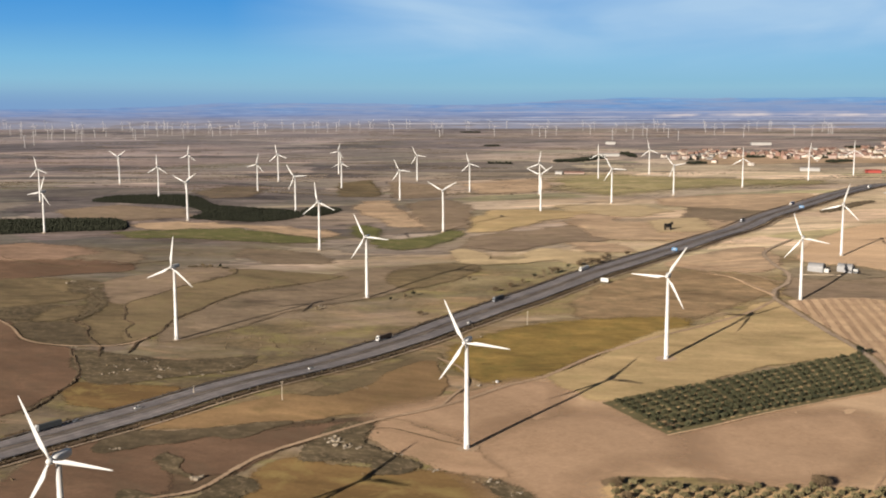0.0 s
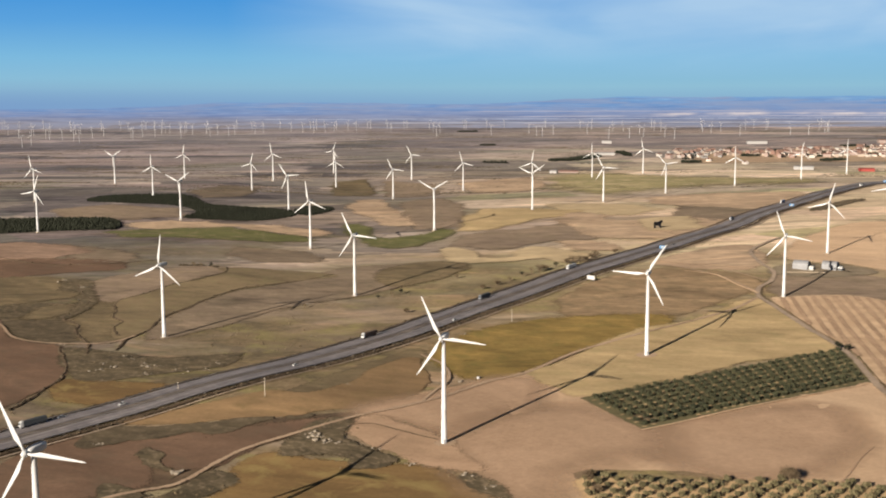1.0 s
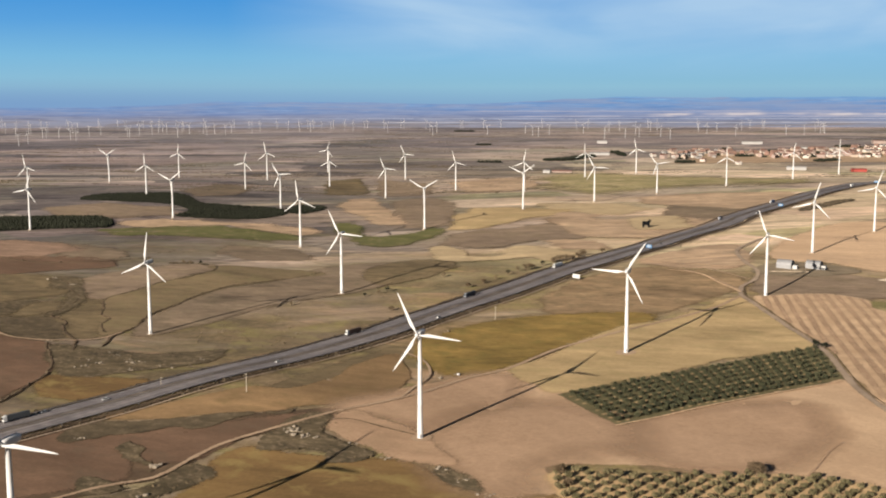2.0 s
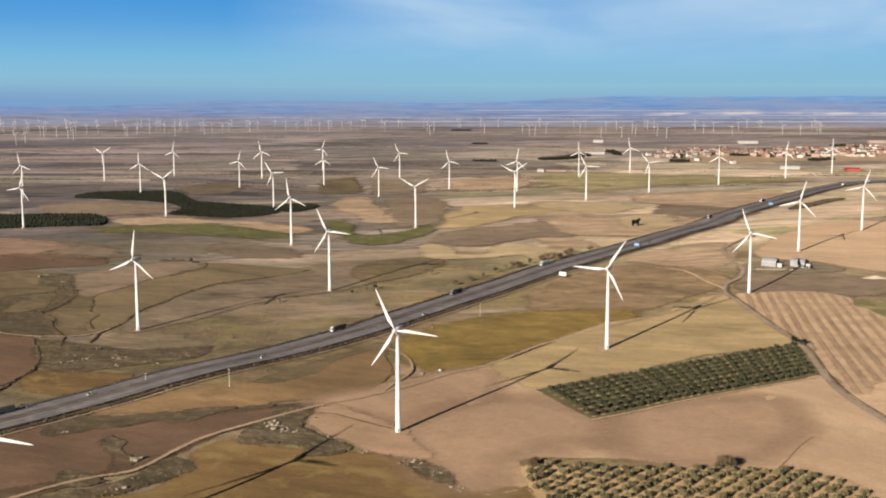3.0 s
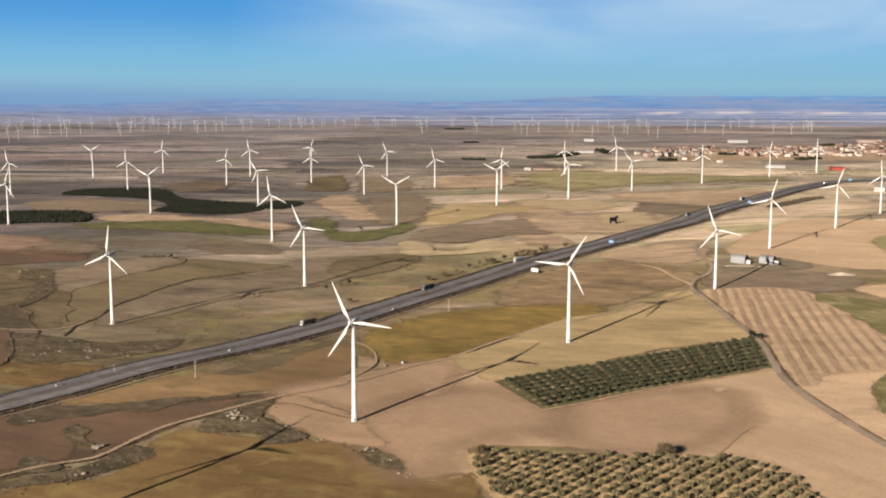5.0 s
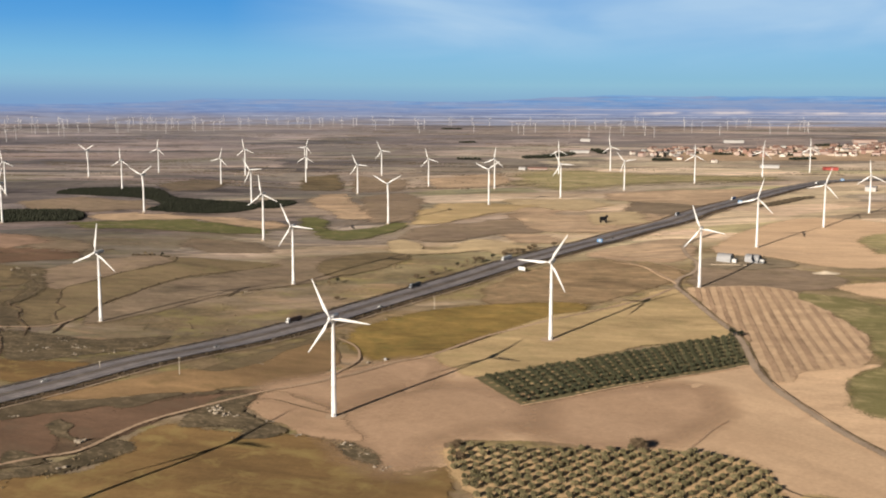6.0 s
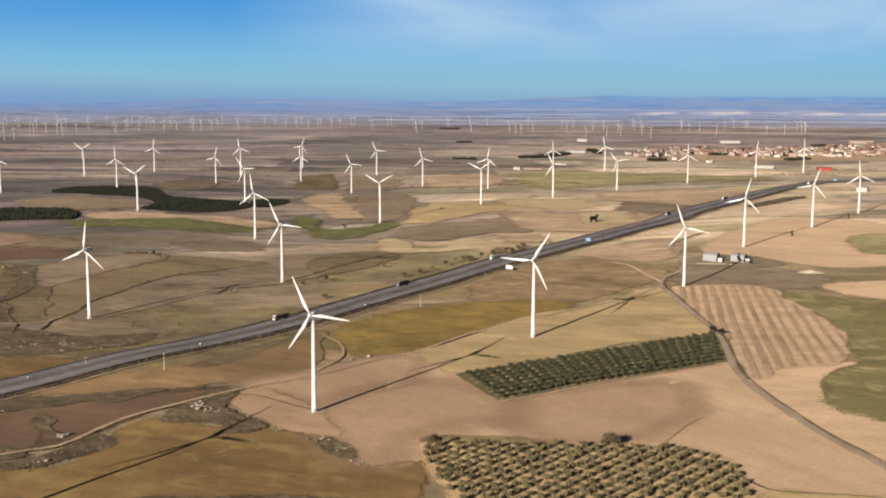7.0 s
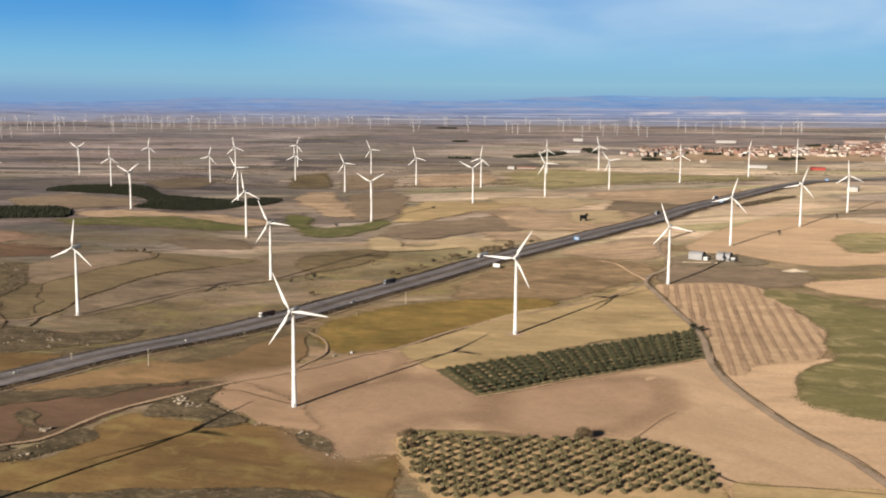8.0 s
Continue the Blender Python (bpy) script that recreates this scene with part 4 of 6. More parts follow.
ribbon("dirt_track", spline([(222, 1080), (247, 1062), (267, 1039), (281, 1019), (294, 1010)], 6), -1.5, 1.5, MAT_PALE, 0.62, "thin pale bare edge of a terrace", "track", 0.05, worn=True)
ribbon("dirt_track", spline([(233, 1021), (255, 997), (262, 953), (268, 922), (269, 906)], 6), -2.0, 2.0, MAT_PALE, 0.62, "pale dirt track that joins a gravel lane", "track", 0.05, worn=True)
# a thin, slightly darker line across the ploughed field
ribbon("dark_line", spline([(180, 460), (191, 476), (204, 497), (215, 511)], 4), -0.7, 0.7, MAT_BROWN2, 0.40, "faint dark line across ploughed earth", "track", worn=True)
drape("field", [(221, 402), (234, 397), (250, 394), (282, 383), (284, 340), (214, 340), (216, 380)], MAT_YELLOW, 0.44, "straw-coloured grass strip beside an olive grove", fade=5.0)
ribbon("ditch", spline([(206, 430), (211, 420), (214, 412), (219, 403), (232, 398), (248, 395), (262, 390), (280, 384)], 4), -0.9, 0.9, MAT_VERGE, 0.80, "narrow dark ditch between two fields", "ditch", worn=True)
ribbon("ditch", spline([(-40, 578), (-28, 578), (-13, 565), (-1, 554), (8, 547)], 4), -0.8, 0.8, MAT_SCRUB2, 0.62, "faint weedy ditch beside a turbine foot", "ditch", worn=True)
ribbon("field_margin", spline([(112, 550), (150, 570), (200, 597), (255, 625)], 6), -1.3, 1.3, MAT_PALE, 0.62, "pale bare margin along a dense olive grove", "track", worn=True)
drape("field", [(30, 500), (20, 540), (40, 575), (78, 590), (112, 552), (108, 505), (78, 500), (72, 462), (50, 458)], MAT_BROWN2, 0.29, "dark brown ploughed earth in a wide field", fade=26.0)
drape("field", [(124, 553), (150, 565), (184, 575), (213, 572), (212, 536), (191, 500), (166, 483), (138, 485), (122, 512)], MAT_BROWN2, 0.29, "dark brown ploughed earth between two groves", fade=20.0)

# motorway: two carriageways, a planted middle, verges and a service track
ROAD = spline([(-450, 330), (-300, 490), (-231, 565), (-206, 593), (-157, 641), (-99, 703), (-32, 783), (6, 843), (53, 914), (102, 986), (168, 1078), (237, 1168), (310, 1274), (370, 1362), (407, 1430), (524, 1603), (680, 1837), (762, 1941), (920, 2039), (1150, 2150), (1500, 2300)], 10)
ribbon("verge", ROAD, -24, 27, MAT_VERGE, 0.45, "dark scrubby motorway verge", "verge", 0.0, worn=True)
ribbon("brush_strip", ROAD, 16.4, 24.2, MAT_BRUSH, 0.52, "dark brown brush strip below the carriageway", "verge", worn=True)
ribbon("brush_strip", ROAD, -23.0, -16.4, MAT_BRUSH, 0.52, "brown brush strip above the carriageway", "verge", worn=True)
ribbon("median", ROAD, -3.4, 3.4, MAT_MEDIAN, 0.70, "gravel and brush motorway median", "median")
for left, right, which in ((-15.2, -3.3, "far"), (3.3, 15.2, "near")):
    ribbon("road", ROAD, left, right, MAT_ASPHALT, 0.75, "grey asphalt motorway carriageway with white lines", "road", 0.08)
    for off in (left + 0.7, right - 0.9):
        ribbon("edge_line", ROAD, off, off + 0.25, MAT_LINE, 0.86, "worn white edge line on the asphalt", "road marking")
ribbon("service_track", ROAD, 24.0, 27.2, MAT_LANE, 0.55, "pale dirt service track beside the motorway", "track", worn=True)


def beside(line, i, off):
    """The plan point off metres to the right of the line's point i, and the heading there in degrees."""
    d = (line[min(i + 1, len(line) - 1)] - line[max(i - 1, 0)]).normalized()
    return line[i] + Vector((d.y, -d.x)) * off, math.degrees(math.atan2(d.y, d.x))


def guard_rail(off):
    verts, faces = [], []
    for i in range(2, len(ROAD) - 30):
        q, _ = beside(ROAD, i, off)
        w, _ = beside(ROAD, i, off + 0.12)
        z = terrain(q.x, q.y) + 1.2
        verts += [(q.x, q.y, z + 0.45), (w.x, w.y, z + 0.45), (w.x, w.y, z + 0.80), (q.x, q.y, z + 0.80)]
        if i > 2:
            o = len(verts) - 8
            faces += [(o + k, o + (k + 1) % 4, o + 4 + (k + 1) % 4, o + 4 + k) for k in range(4)]
    for i in range(2, len(ROAD) - 30):
        q, _ = beside(ROAD, i, off + 0.06)
        z, o = terrain(q.x, q.y), len(verts)
        verts += [(q.x + sx * 0.08, q.y + sy * 0.08, z + h) for h in (0.8, 1.95) for sx, sy in ((-1, -1), (1, -1), (1, 1), (-1, 1))]
        faces += [(o + k, o + (k + 1) % 4, o + 4 + (k + 1) % 4, o + 4 + k) for k in range(4)]
    tagged(mesh_object("guard_rail", verts, faces, MAT_STEEL), "galvanised steel motorway guard rail on posts", "guard rail", "", "structure")


for off in (-16.4, -2.6, 2.4, 16.2):
    guard_rail(off)
for off in (-9.9, 9.9):
    verts, faces = [], []
    for i in range(2, len(ROAD) - 40):
        for s in (-0.12, 0.12):
            q, _ = beside(ROAD, i, off + s)
            w = q + (ROAD[i + 1] - ROAD[i]).normalized() * 3.6
            verts += [(q.x, q.y, terrain(q.x, q.y) + 1.36), (w.x, w.y, terrain(w.x, w.y) + 1.36)]
        o = len(verts) - 4
        faces.append((o, o + 2, o + 3, o + 1))
    tagged(mesh_object("lane_dashes", verts, faces, MAT_LINE), "worn white dashed lane line", "road marking", "", "structure")


# ---------------------------------------------------------------- wind turbines
HUB, BLADE = 55.0, 23.2


def blade_mesh(bm, m):
    """A tapered, twisted blade along its own z."""
    rings = []
    for k in range(15):
        s = k / 14
        z = 0.9 + s * (BLADE - 0.9)
        if s < 0.08:
            chord, thick = 0.9, 1.0
        else:
            grow = min(1.0, (s - 0.08) / 0.14)
            chord = 0.9 + grow * 1.05 if s < 0.22 else 1.95 - (s - 0.22) / 0.78 * 1.5
            thick = max(0.12, 1.0 - grow * 0.80 - (s * 0.12))
        if k == 14:
            chord = 0.25
        twist = radians(16 * (1 - s) ** 2 + 3)
        ring = []
        for i in range(10):
            a = 2 * math.pi * i / 10
            x = math.cos(a) * chord / 2 - chord * 0.22 * min(1, max(0, s - 0.08) * 6)
            y = math.sin(a) * chord * thick / 2 * (1.0 if math.cos(a) > 0 else 0.7)
            ring.append(bm.verts.new(m @ Vector((x * math.cos(twist) - y * math.sin(twist), x * math.sin(twist) + y * math.cos(twist), z))))
        rings.append(ring)
    for a, b in zip(rings, rings[1:]):
        for i in range(10):
            bm.faces.new((a[i], a[(i + 1) % 10], b[(i + 1) % 10], b[i]))
    bm.faces.new(rings[0][::-1])
    bm.faces.new(rings[-1])


def build_turbine(at, MAT_WHITE=MAT_WHITE, MAT_BLADE=MAT_BLADE, label="white three-bladed wind turbine on a tapered steel tower"):
    """Stands at its base; the rotor faces -y."""
    t = thing("wind_turbine", at, label, "wind turbine", "turbines of the wind farm")
    bm = bmesh.new()
    tube(bm, [(3.0, -1.5), (3.0, 0.36), (2.8, 0.45)], 32)
    part("foundation", bm, MAT_CONCRETE, t, "round concrete and gravel pad")
    bm = bmesh.new()
    tube(bm, [(1.55, 0.4), (1.55, 0.9), (1.42, 0.95), (1.26, 18.0), (1.28, 18.05), (1.28, 18.2), (1.26, 18.25), (1.09, 36.0), (1.11, 36.05), (1.11, 36.2), (1.09, 36.25), (0.92, HUB - 1.5), (1.05, HUB - 1.4), (1.05, HUB - 1.1)], 32)
    part("tower", bm, MAT_WHITE, t, "", True)
    bm = bmesh.new()
    box(bm, (0.85, 0.12, 2.0), (0.5, -1.33, 1.9), 0.03)
    part("tower_door", bm, MAT_STEEL, t, "grey steel tower door")
    # nacelle: a rounded box, narrower to the back
    bm = bmesh.new()
    rings = []
    for y, w, h, up in ((-3.1, 0.95, 0.95, 0.0), (-2.8, 1.25, 1.2, 0.0), (-0.8, 1.5, 1.45, 0.05), (3.2, 1.5, 1.45, 0.1), (5.3, 1.25, 1.15, 0.25), (5.9, 0.85, 0.8, 0.3)):
        ring = []
        for i in range(16):
            a = 2 * math.pi * i / 16
            c, s = math.cos(a), math.sin(a)
            ring.append(bm.verts.new((w * math.copysign(abs(c) ** 0.5, c), y, HUB + up + h * math.copysign(abs(s) ** 0.5, s))))
        rings.append(ring)
    for a, b in zip(rings, rings[1:]):
        for i in range(16):
            bm.faces.new((a[i], a[(i + 1) % 16], b[(i + 1) % 16], b[i]))
    bm.faces.new(rings[0][::-1])
    bm.faces.new(rings[-1])
    nacelle = part("nacelle", bm, MAT_WHITE, t, "", True)
    bm = bmesh.new()
    tube(bm, [(0.06, HUB + 1.3), (0.05, HUB + 2.6)], 8, Matrix.Translation((0.5, 4.0, 0)))
    box(bm, (0.9, 0.08, 0.08), (0.5, 4.0, HUB + 2.5))
    part("wind_vane", bm, MAT_STEEL, nacelle)
    # hub with its blades turns about y
    bm = bmesh.new()
    tube(bm, [(1.0, 0.75), (1.15, 0.0), (1.1, -0.7), (0.85, -1.25), (0.45, -1.6), (0.1, -1.75)], 20, pose(0, 0, 0, -90, 0, 0))
    hub = part("hub", bm, MAT_WHITE, t, "", True)
    hub.location = (0, -4.1, HUB)
    for k in range(3):
        bm = bmesh.new()
        blade_mesh(bm, pose(0, 0, 0, 0, 120 * k, 0))
        part("blade", bm, MAT_BLADE, hub, "", True)
    return t


def set_rotor(t, spin):
    """Turns the rotor so that one blade stands spin degrees clockwise from upright, as seen from the front."""
    for c in t.children:
        if c.name.startswith("hub"):
            c.rotation_euler = (0, radians(spin), 0)


WIND = 18.0   # the nacelles' heading: the rotors face the sun's side
FIRST = build_turbine((11.1, 542, terrain(11.1, 542)))
FIRST.matrix_basis = pose(11.1, 542, terrain(11.1, 542), 0, 0, -WIND)
# plan place, rotor angle and size of each turbine
TURBINES = [(143.4, 714, 32, 1), (-199.6, 818, 7, 1), (-68.5, 966, -26, 0.98), (285.4, 890, -20, 0.918), (391.2, 1099, 15, 0.923), (-142, 1250, -8, 0.985), (-3.2, 1384, 60, 0.937),
            (132.4, 1557, 55, 0.931), (512.8, 1256, 18, 0.911), (-344.6, 1485, 55, 0.934), (-131.0, 373.4, -28, 1.061), (615.9, 1389, -5, 0.88), (-498.4, 1379, 20, 0.925),
            (-620, 1701, -12, 0.905), (-588.6, 2012, 60, 0.908), (-450.4, 1748, 0, 0.849), (-494.6, 2150, 8, 0.85), (-317.9, 1882, 15, 0.82), (-318.5, 2119, -10, 0.93),
            (-213.6, 1583, -35, 0.892), (-191, 2040, 0, 0.856), (-220.7, 2294, 20, 0.834), (-73.3, 1774, -25, 0.855), (-55.7, 2152, -25, 0.88), (40.4, 1907, -15, 0.873),
            (151.8, 1815, 10, 0.9), (291, 2137, 0, 0.86), (245.4, 1653, -28, 0.93), (406.9, 2241, -10, 0.9), (361, 1771, -40, 0.858), (503, 1896, 0, 0.88), (663, 2046, 10, 0.89),
            (802.4, 2203, 0, 0.9), (1110, 2526, -20, 0.88)]
TURBINES_ON = [(-1605, 4119), (-1236, 3279), (-1252, 3396), (-1346, 3782), (-1319, 3741), (-1211, 3661), (-1157, 3553), (-1213, 3862), (-1079, 3857), (-1036, 3731), (-1061, 4206)]
TURBINES_FAR = [(-1002, 4093), (-894, 3808), (-825, 4086), (-786, 4586), (-706, 4190), (-438, 4566), (-310, 4559), (-918, 4090), (-890, 4198), (-762, 4083), (-695, 4309), (-670, 4579), (-595, 4367), (-542, 4301), (-499, 4299), (-455, 4297),
                (-379, 4422), (-345, 4420), (-230, 4554), (-161, 4550), (544, 3673), (625, 3754), (707, 4035), (767, 3708), (967, 4045), (1026, 3871), (1316, 4551), (1400, 4113), (1397, 4060), (326, 3917), (394, 4016), (315, 4117), (339, 3830)]
TURBINES_FAR_ON = [(523, 4074), (1186, 4403), (1258, 4548), (684, 3826), (760, 3839), (980, 4241), (1273, 4425), (1452, 4333), (1443, 4213), (-1500, 4500), (-1400, 4250), (-1700, 4480), (-1330, 4600), (-1180, 4380), (-980, 4650), (-560, 4700), (-60, 4640), (180, 4700), (860, 4640)]
random.seed(4)
for x, y, spin, size in TURBINES:
    t = copy_thing(FIRST, pose(x, y, terrain(x, y) + (0.3 if y < 1000 else 0.6), 0, 0, -WIND + random.uniform(-4, 4)) @ Matrix.Scale(size, 4))
    set_rotor(t, spin)
# machines further off, built smaller; haze is put into their grey paint
FAR_SMALL = build_turbine((0, 0, 0), MAT_HAZED, MAT_HAZED, "small haze-grey wind turbine far on the plain")
FAR_SMALL.matrix_basis = pose(-1020, 4330, terrain(-1020, 4330), 0, 0, -WIND)
FAR_SMALL.scale = (0.60, 0.60, 0.60)
MORE = random.Random(15)
TURBINES_HORIZON = [(MORE.uniform(-0.40, 0.02) * y, y) for y in (MORE.uniform(3700, 4780) for _ in range(34))] + [(MORE.uniform(0.04, 0.36) * y, y) for y in (MORE.uniform(3900, 4780) for _ in range(14))]
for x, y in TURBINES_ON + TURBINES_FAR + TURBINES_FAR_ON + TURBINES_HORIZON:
    t = copy_thing(FAR_SMALL, pose(x, y, terrain(x, y), 0, 0, -WIND + random.uniform(-6, 6)))
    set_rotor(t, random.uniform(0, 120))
set_rotor(FIRST, -26)


# ---------------------------------------------------------------- distance
def build_backdrop():
    """The far valley and the tablelands beyond it, their blue haze painted on a glowing sheet."""
    m, n, l, s = node_material("far_distance", 1.0)
    own = n.new("ShaderNodeTexCoord").outputs["Object"]
    sep = n.new("ShaderNodeSeparateXYZ")
    l.new(own, sep.inputs[0])

    def spread(x, y, z):
        mp = n.new("ShaderNodeMapping")
        mp.inputs["Scale"].default_value = (1 / x, 1 / y, 1 / z)
        l.new(own, mp.inputs["Vector"])
        return mp.outputs[0]

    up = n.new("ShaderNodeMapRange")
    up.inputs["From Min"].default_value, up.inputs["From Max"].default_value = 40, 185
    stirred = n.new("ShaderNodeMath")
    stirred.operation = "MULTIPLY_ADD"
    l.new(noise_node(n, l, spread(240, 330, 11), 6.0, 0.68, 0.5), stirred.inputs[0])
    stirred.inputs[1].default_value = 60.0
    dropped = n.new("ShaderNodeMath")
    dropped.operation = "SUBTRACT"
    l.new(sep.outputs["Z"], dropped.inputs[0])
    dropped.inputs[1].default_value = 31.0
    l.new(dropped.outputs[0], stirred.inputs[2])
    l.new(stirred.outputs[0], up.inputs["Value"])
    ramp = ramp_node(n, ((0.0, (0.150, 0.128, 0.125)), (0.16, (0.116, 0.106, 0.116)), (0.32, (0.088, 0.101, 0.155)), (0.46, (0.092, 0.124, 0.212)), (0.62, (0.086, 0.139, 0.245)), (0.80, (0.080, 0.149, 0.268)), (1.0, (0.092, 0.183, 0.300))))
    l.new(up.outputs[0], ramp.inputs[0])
    strip = noise_node(n, l, spread(150, 330, 5.0), 7.0, 0.70, 0.4)
    tone = ramp_node(n, ((0.34, (0.74, 0.80, 0.88)), (0.46, (0.96, 0.97, 0.99)), (0.56, (1.06, 1.04, 1.02)), (0.66, (1.55, 1.38, 1.22))))
    l.new(strip, tone.inputs[0])
    colour = mix_node(n, l, ramp.outputs[0], tone.outputs[0], 1.0, "MULTIPLY")
    # mauve haze put into the bare land on the valley's near side, west
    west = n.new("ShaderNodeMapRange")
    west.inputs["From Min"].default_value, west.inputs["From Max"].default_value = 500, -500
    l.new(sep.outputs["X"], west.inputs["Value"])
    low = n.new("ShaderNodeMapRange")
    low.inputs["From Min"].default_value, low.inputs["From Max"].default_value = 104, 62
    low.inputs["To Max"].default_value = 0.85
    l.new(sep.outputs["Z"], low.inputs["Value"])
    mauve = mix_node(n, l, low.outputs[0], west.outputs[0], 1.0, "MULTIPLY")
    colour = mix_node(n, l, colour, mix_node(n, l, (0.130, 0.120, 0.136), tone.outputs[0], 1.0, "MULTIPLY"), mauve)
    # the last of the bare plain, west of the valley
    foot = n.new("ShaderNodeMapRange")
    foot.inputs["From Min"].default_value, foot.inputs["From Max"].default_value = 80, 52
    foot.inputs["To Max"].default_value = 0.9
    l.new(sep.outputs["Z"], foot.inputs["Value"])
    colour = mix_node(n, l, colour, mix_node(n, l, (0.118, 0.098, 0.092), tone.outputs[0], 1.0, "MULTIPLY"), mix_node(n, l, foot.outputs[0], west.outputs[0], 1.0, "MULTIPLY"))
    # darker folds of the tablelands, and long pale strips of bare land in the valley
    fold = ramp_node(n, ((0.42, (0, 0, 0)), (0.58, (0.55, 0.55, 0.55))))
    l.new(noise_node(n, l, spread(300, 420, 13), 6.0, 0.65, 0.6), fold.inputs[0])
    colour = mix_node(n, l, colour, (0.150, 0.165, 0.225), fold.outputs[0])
    for middle, half, start, length, shade in ((106, 6.5, 880, 330, (0.32, 0.285, 0.285)), (96, 2.0, 250, 240, (0.26, 0.25, 0.28)), (70, 2.2, -300, 260, (0.27, 0.26, 0.28)), (118, 3.0, 60, 420, (0.20, 0.20, 0.245)), (86, 1.2, -900, 45, (0.27, 0.29, 0.34))):
        wobble = n.new("ShaderNodeMath")
        wobble.operation = "MULTIPLY_ADD"
        l.new(noise_node(n, l, spread(190, 190, 30), 6.0, 0.7), wobble.inputs[0])
        wobble.inputs[1].default_value, wobble.inputs[2].default_value = half * 3.2, -middle - half * 1.6
        off = n.new("ShaderNodeMath")
        off.operation = "ADD"
        l.new(sep.outputs["Z"], off.inputs[0])
        l.new(wobble.outputs[0], off.inputs[1])
        size = n.new("ShaderNodeMath")
        size.operation = "ABSOLUTE"
        l.new(off.outputs[0], size.inputs[0])
        near = n.new("ShaderNodeMapRange")
        near.inputs["From Min"].default_value, near.inputs["From Max"].default_value = half * 1.1, half * 0.3
        l.new(size.outputs[0], near.inputs["Value"])
        there = n.new("ShaderNodeMapRange")
        there.inputs["From Min"].default_value, there.inputs["From Max"].default_value = start, start + 120
        l.new(sep.outputs["X"], there.inputs["Value"])
        broken = ramp_node(n, ((0.34, (0.05,) * 3), (0.46, (0.9,) * 3)))
        l.new(noise_node(n, l, spread(length, 400, 400), 3.0, 0.5), broken.inputs[0])
        amount = mix_node(n, l, near.outputs[0], broken.outputs[0], 1.0, "MULTIPLY")
        amount = mix_node(n, l, amount, there.outputs[0], 1.0, "MULTIPLY")
        colour = mix_node(n, l, colour, shade, amount)
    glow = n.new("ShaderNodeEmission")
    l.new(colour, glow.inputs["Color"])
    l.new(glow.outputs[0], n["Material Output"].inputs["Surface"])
    verts, faces = [], []
    count = 240
    for i in range(count + 1):
        a = radians(-62 + 124 * i / count)
        x = 4870 * math.tan(a) if abs(a) < radians(20) else math.copysign(4870 * math.tan(radians(20)) + 4870 * (abs(a) - radians(20)) * 1.1, a)
        y = 4840
        q = x / 1000
        top = 150 + 8 * noise.noise(Vector((q * 1.3, 3.1, 0))) + 3 * noise.noise(Vector((q * 5, 7.7, 0)))
        if -1.15 < q < -0.1:
            top += 9 * min(1, (q + 1.15) * 5, (-0.1 - q) * 5)
        if q > 0.2:
            top += 30 * min(1, (q - 0.2) * 1.8) + 4 * noise.noise(Vector((q * 9, 2.7, 0)))
        if q < -1.0:
            top -= 12 * min(1, (-1.0 - q) * 3)
        for k in range(5):
            verts.append((x, y + (6 if k < 4 else 0), 20 + (top - 20) * k / 4))
    for i in range(count):
        for k in range(4):
            a = i * 5 + k
            faces.append((a, a + 5, a + 6, a + 1))
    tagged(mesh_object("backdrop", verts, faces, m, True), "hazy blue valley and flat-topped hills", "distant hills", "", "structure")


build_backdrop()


# ---------------------------------------------------------------- olive trees
def crown_mesh(seed, leaves=230):
    rng = random.Random(seed)
    verts, faces = [], []
    lobes = [(rng.uniform(-1.1, 1.1), rng.uniform(-1.1, 1.1), rng.uniform(1.3, 2.2), rng.uniform(0.8, 1.2)) for _ in range(7)]
    for _ in range(leaves):
        cx, cy, cz, r = rng.choice(lobes)
        u = Vector((rng.gauss(0, 1), rng.gauss(0, 1), rng.gauss(0, 1))).normalized()
        c = Vector((cx, cy, cz)) + u * r * rng.uniform(0.55, 1.05)
        a = Vector((rng.gauss(0, 1), rng.gauss(0, 1), rng.gauss(0, 1))).normalized()
        b = a.cross(u).normalized()
        s = rng.uniform(0.24, 0.44)
        k = len(verts)
        verts += [c + a * s, c + b * s * 0.7 + u * 0.1, c - a * s, c - b * s * 0.7]
        faces.append((k, k + 1, k + 2, k + 3))
    return verts, faces


def olive_tree(seed, leaf=MAT_OLIVELEAF, label="small grey-green olive tree with a round crown"):
    t = thing("olive_tree", (0, 0, 0), label, "olive tree", "olive trees in rows")
    bm = bmesh.new()
    tube(bm, [(0.24, -0.2), (0.17, 0.5), (0.15, 1.1)], 7)
    for k in range(3):
        a = 2.1 * k + seed
        tube(bm, [(0.11, 0.9), (0.06, 1.9)], 6, pose(0, 0, 0, 18 * math.cos(a), 18 * math.sin(a), 0))
    part("trunk", bm, MAT_BARK, t)
    v, f = crown_mesh(seed)
    crown = mesh_object("crown", v, f, leaf)
    crown.parent = t
    return t


random.seed(11)
OLIVES = [olive_tree(k) for k in range(4)]
spots_near, spots_front, spots_far = [], [], []
ring = [(q.x, q.y) for q in spline(GROVE_NEAR, 6, True)]
along, across = Vector((0.744, -0.668)), Vector((0.668, 0.744))
for i in range(-40, 40):
    for j in range(-40, 40):
        q = Vector((150, 430)) + along * (i * 6.4) + across * (j * 6.8)
        if inside(q.x, q.y, ring) and q.y > 392:
            spots_near.append((q.x + random.uniform(-0.5, 0.5), q.y + random.uniform(-0.5, 0.5), random.uniform(0.92, 1.28)))
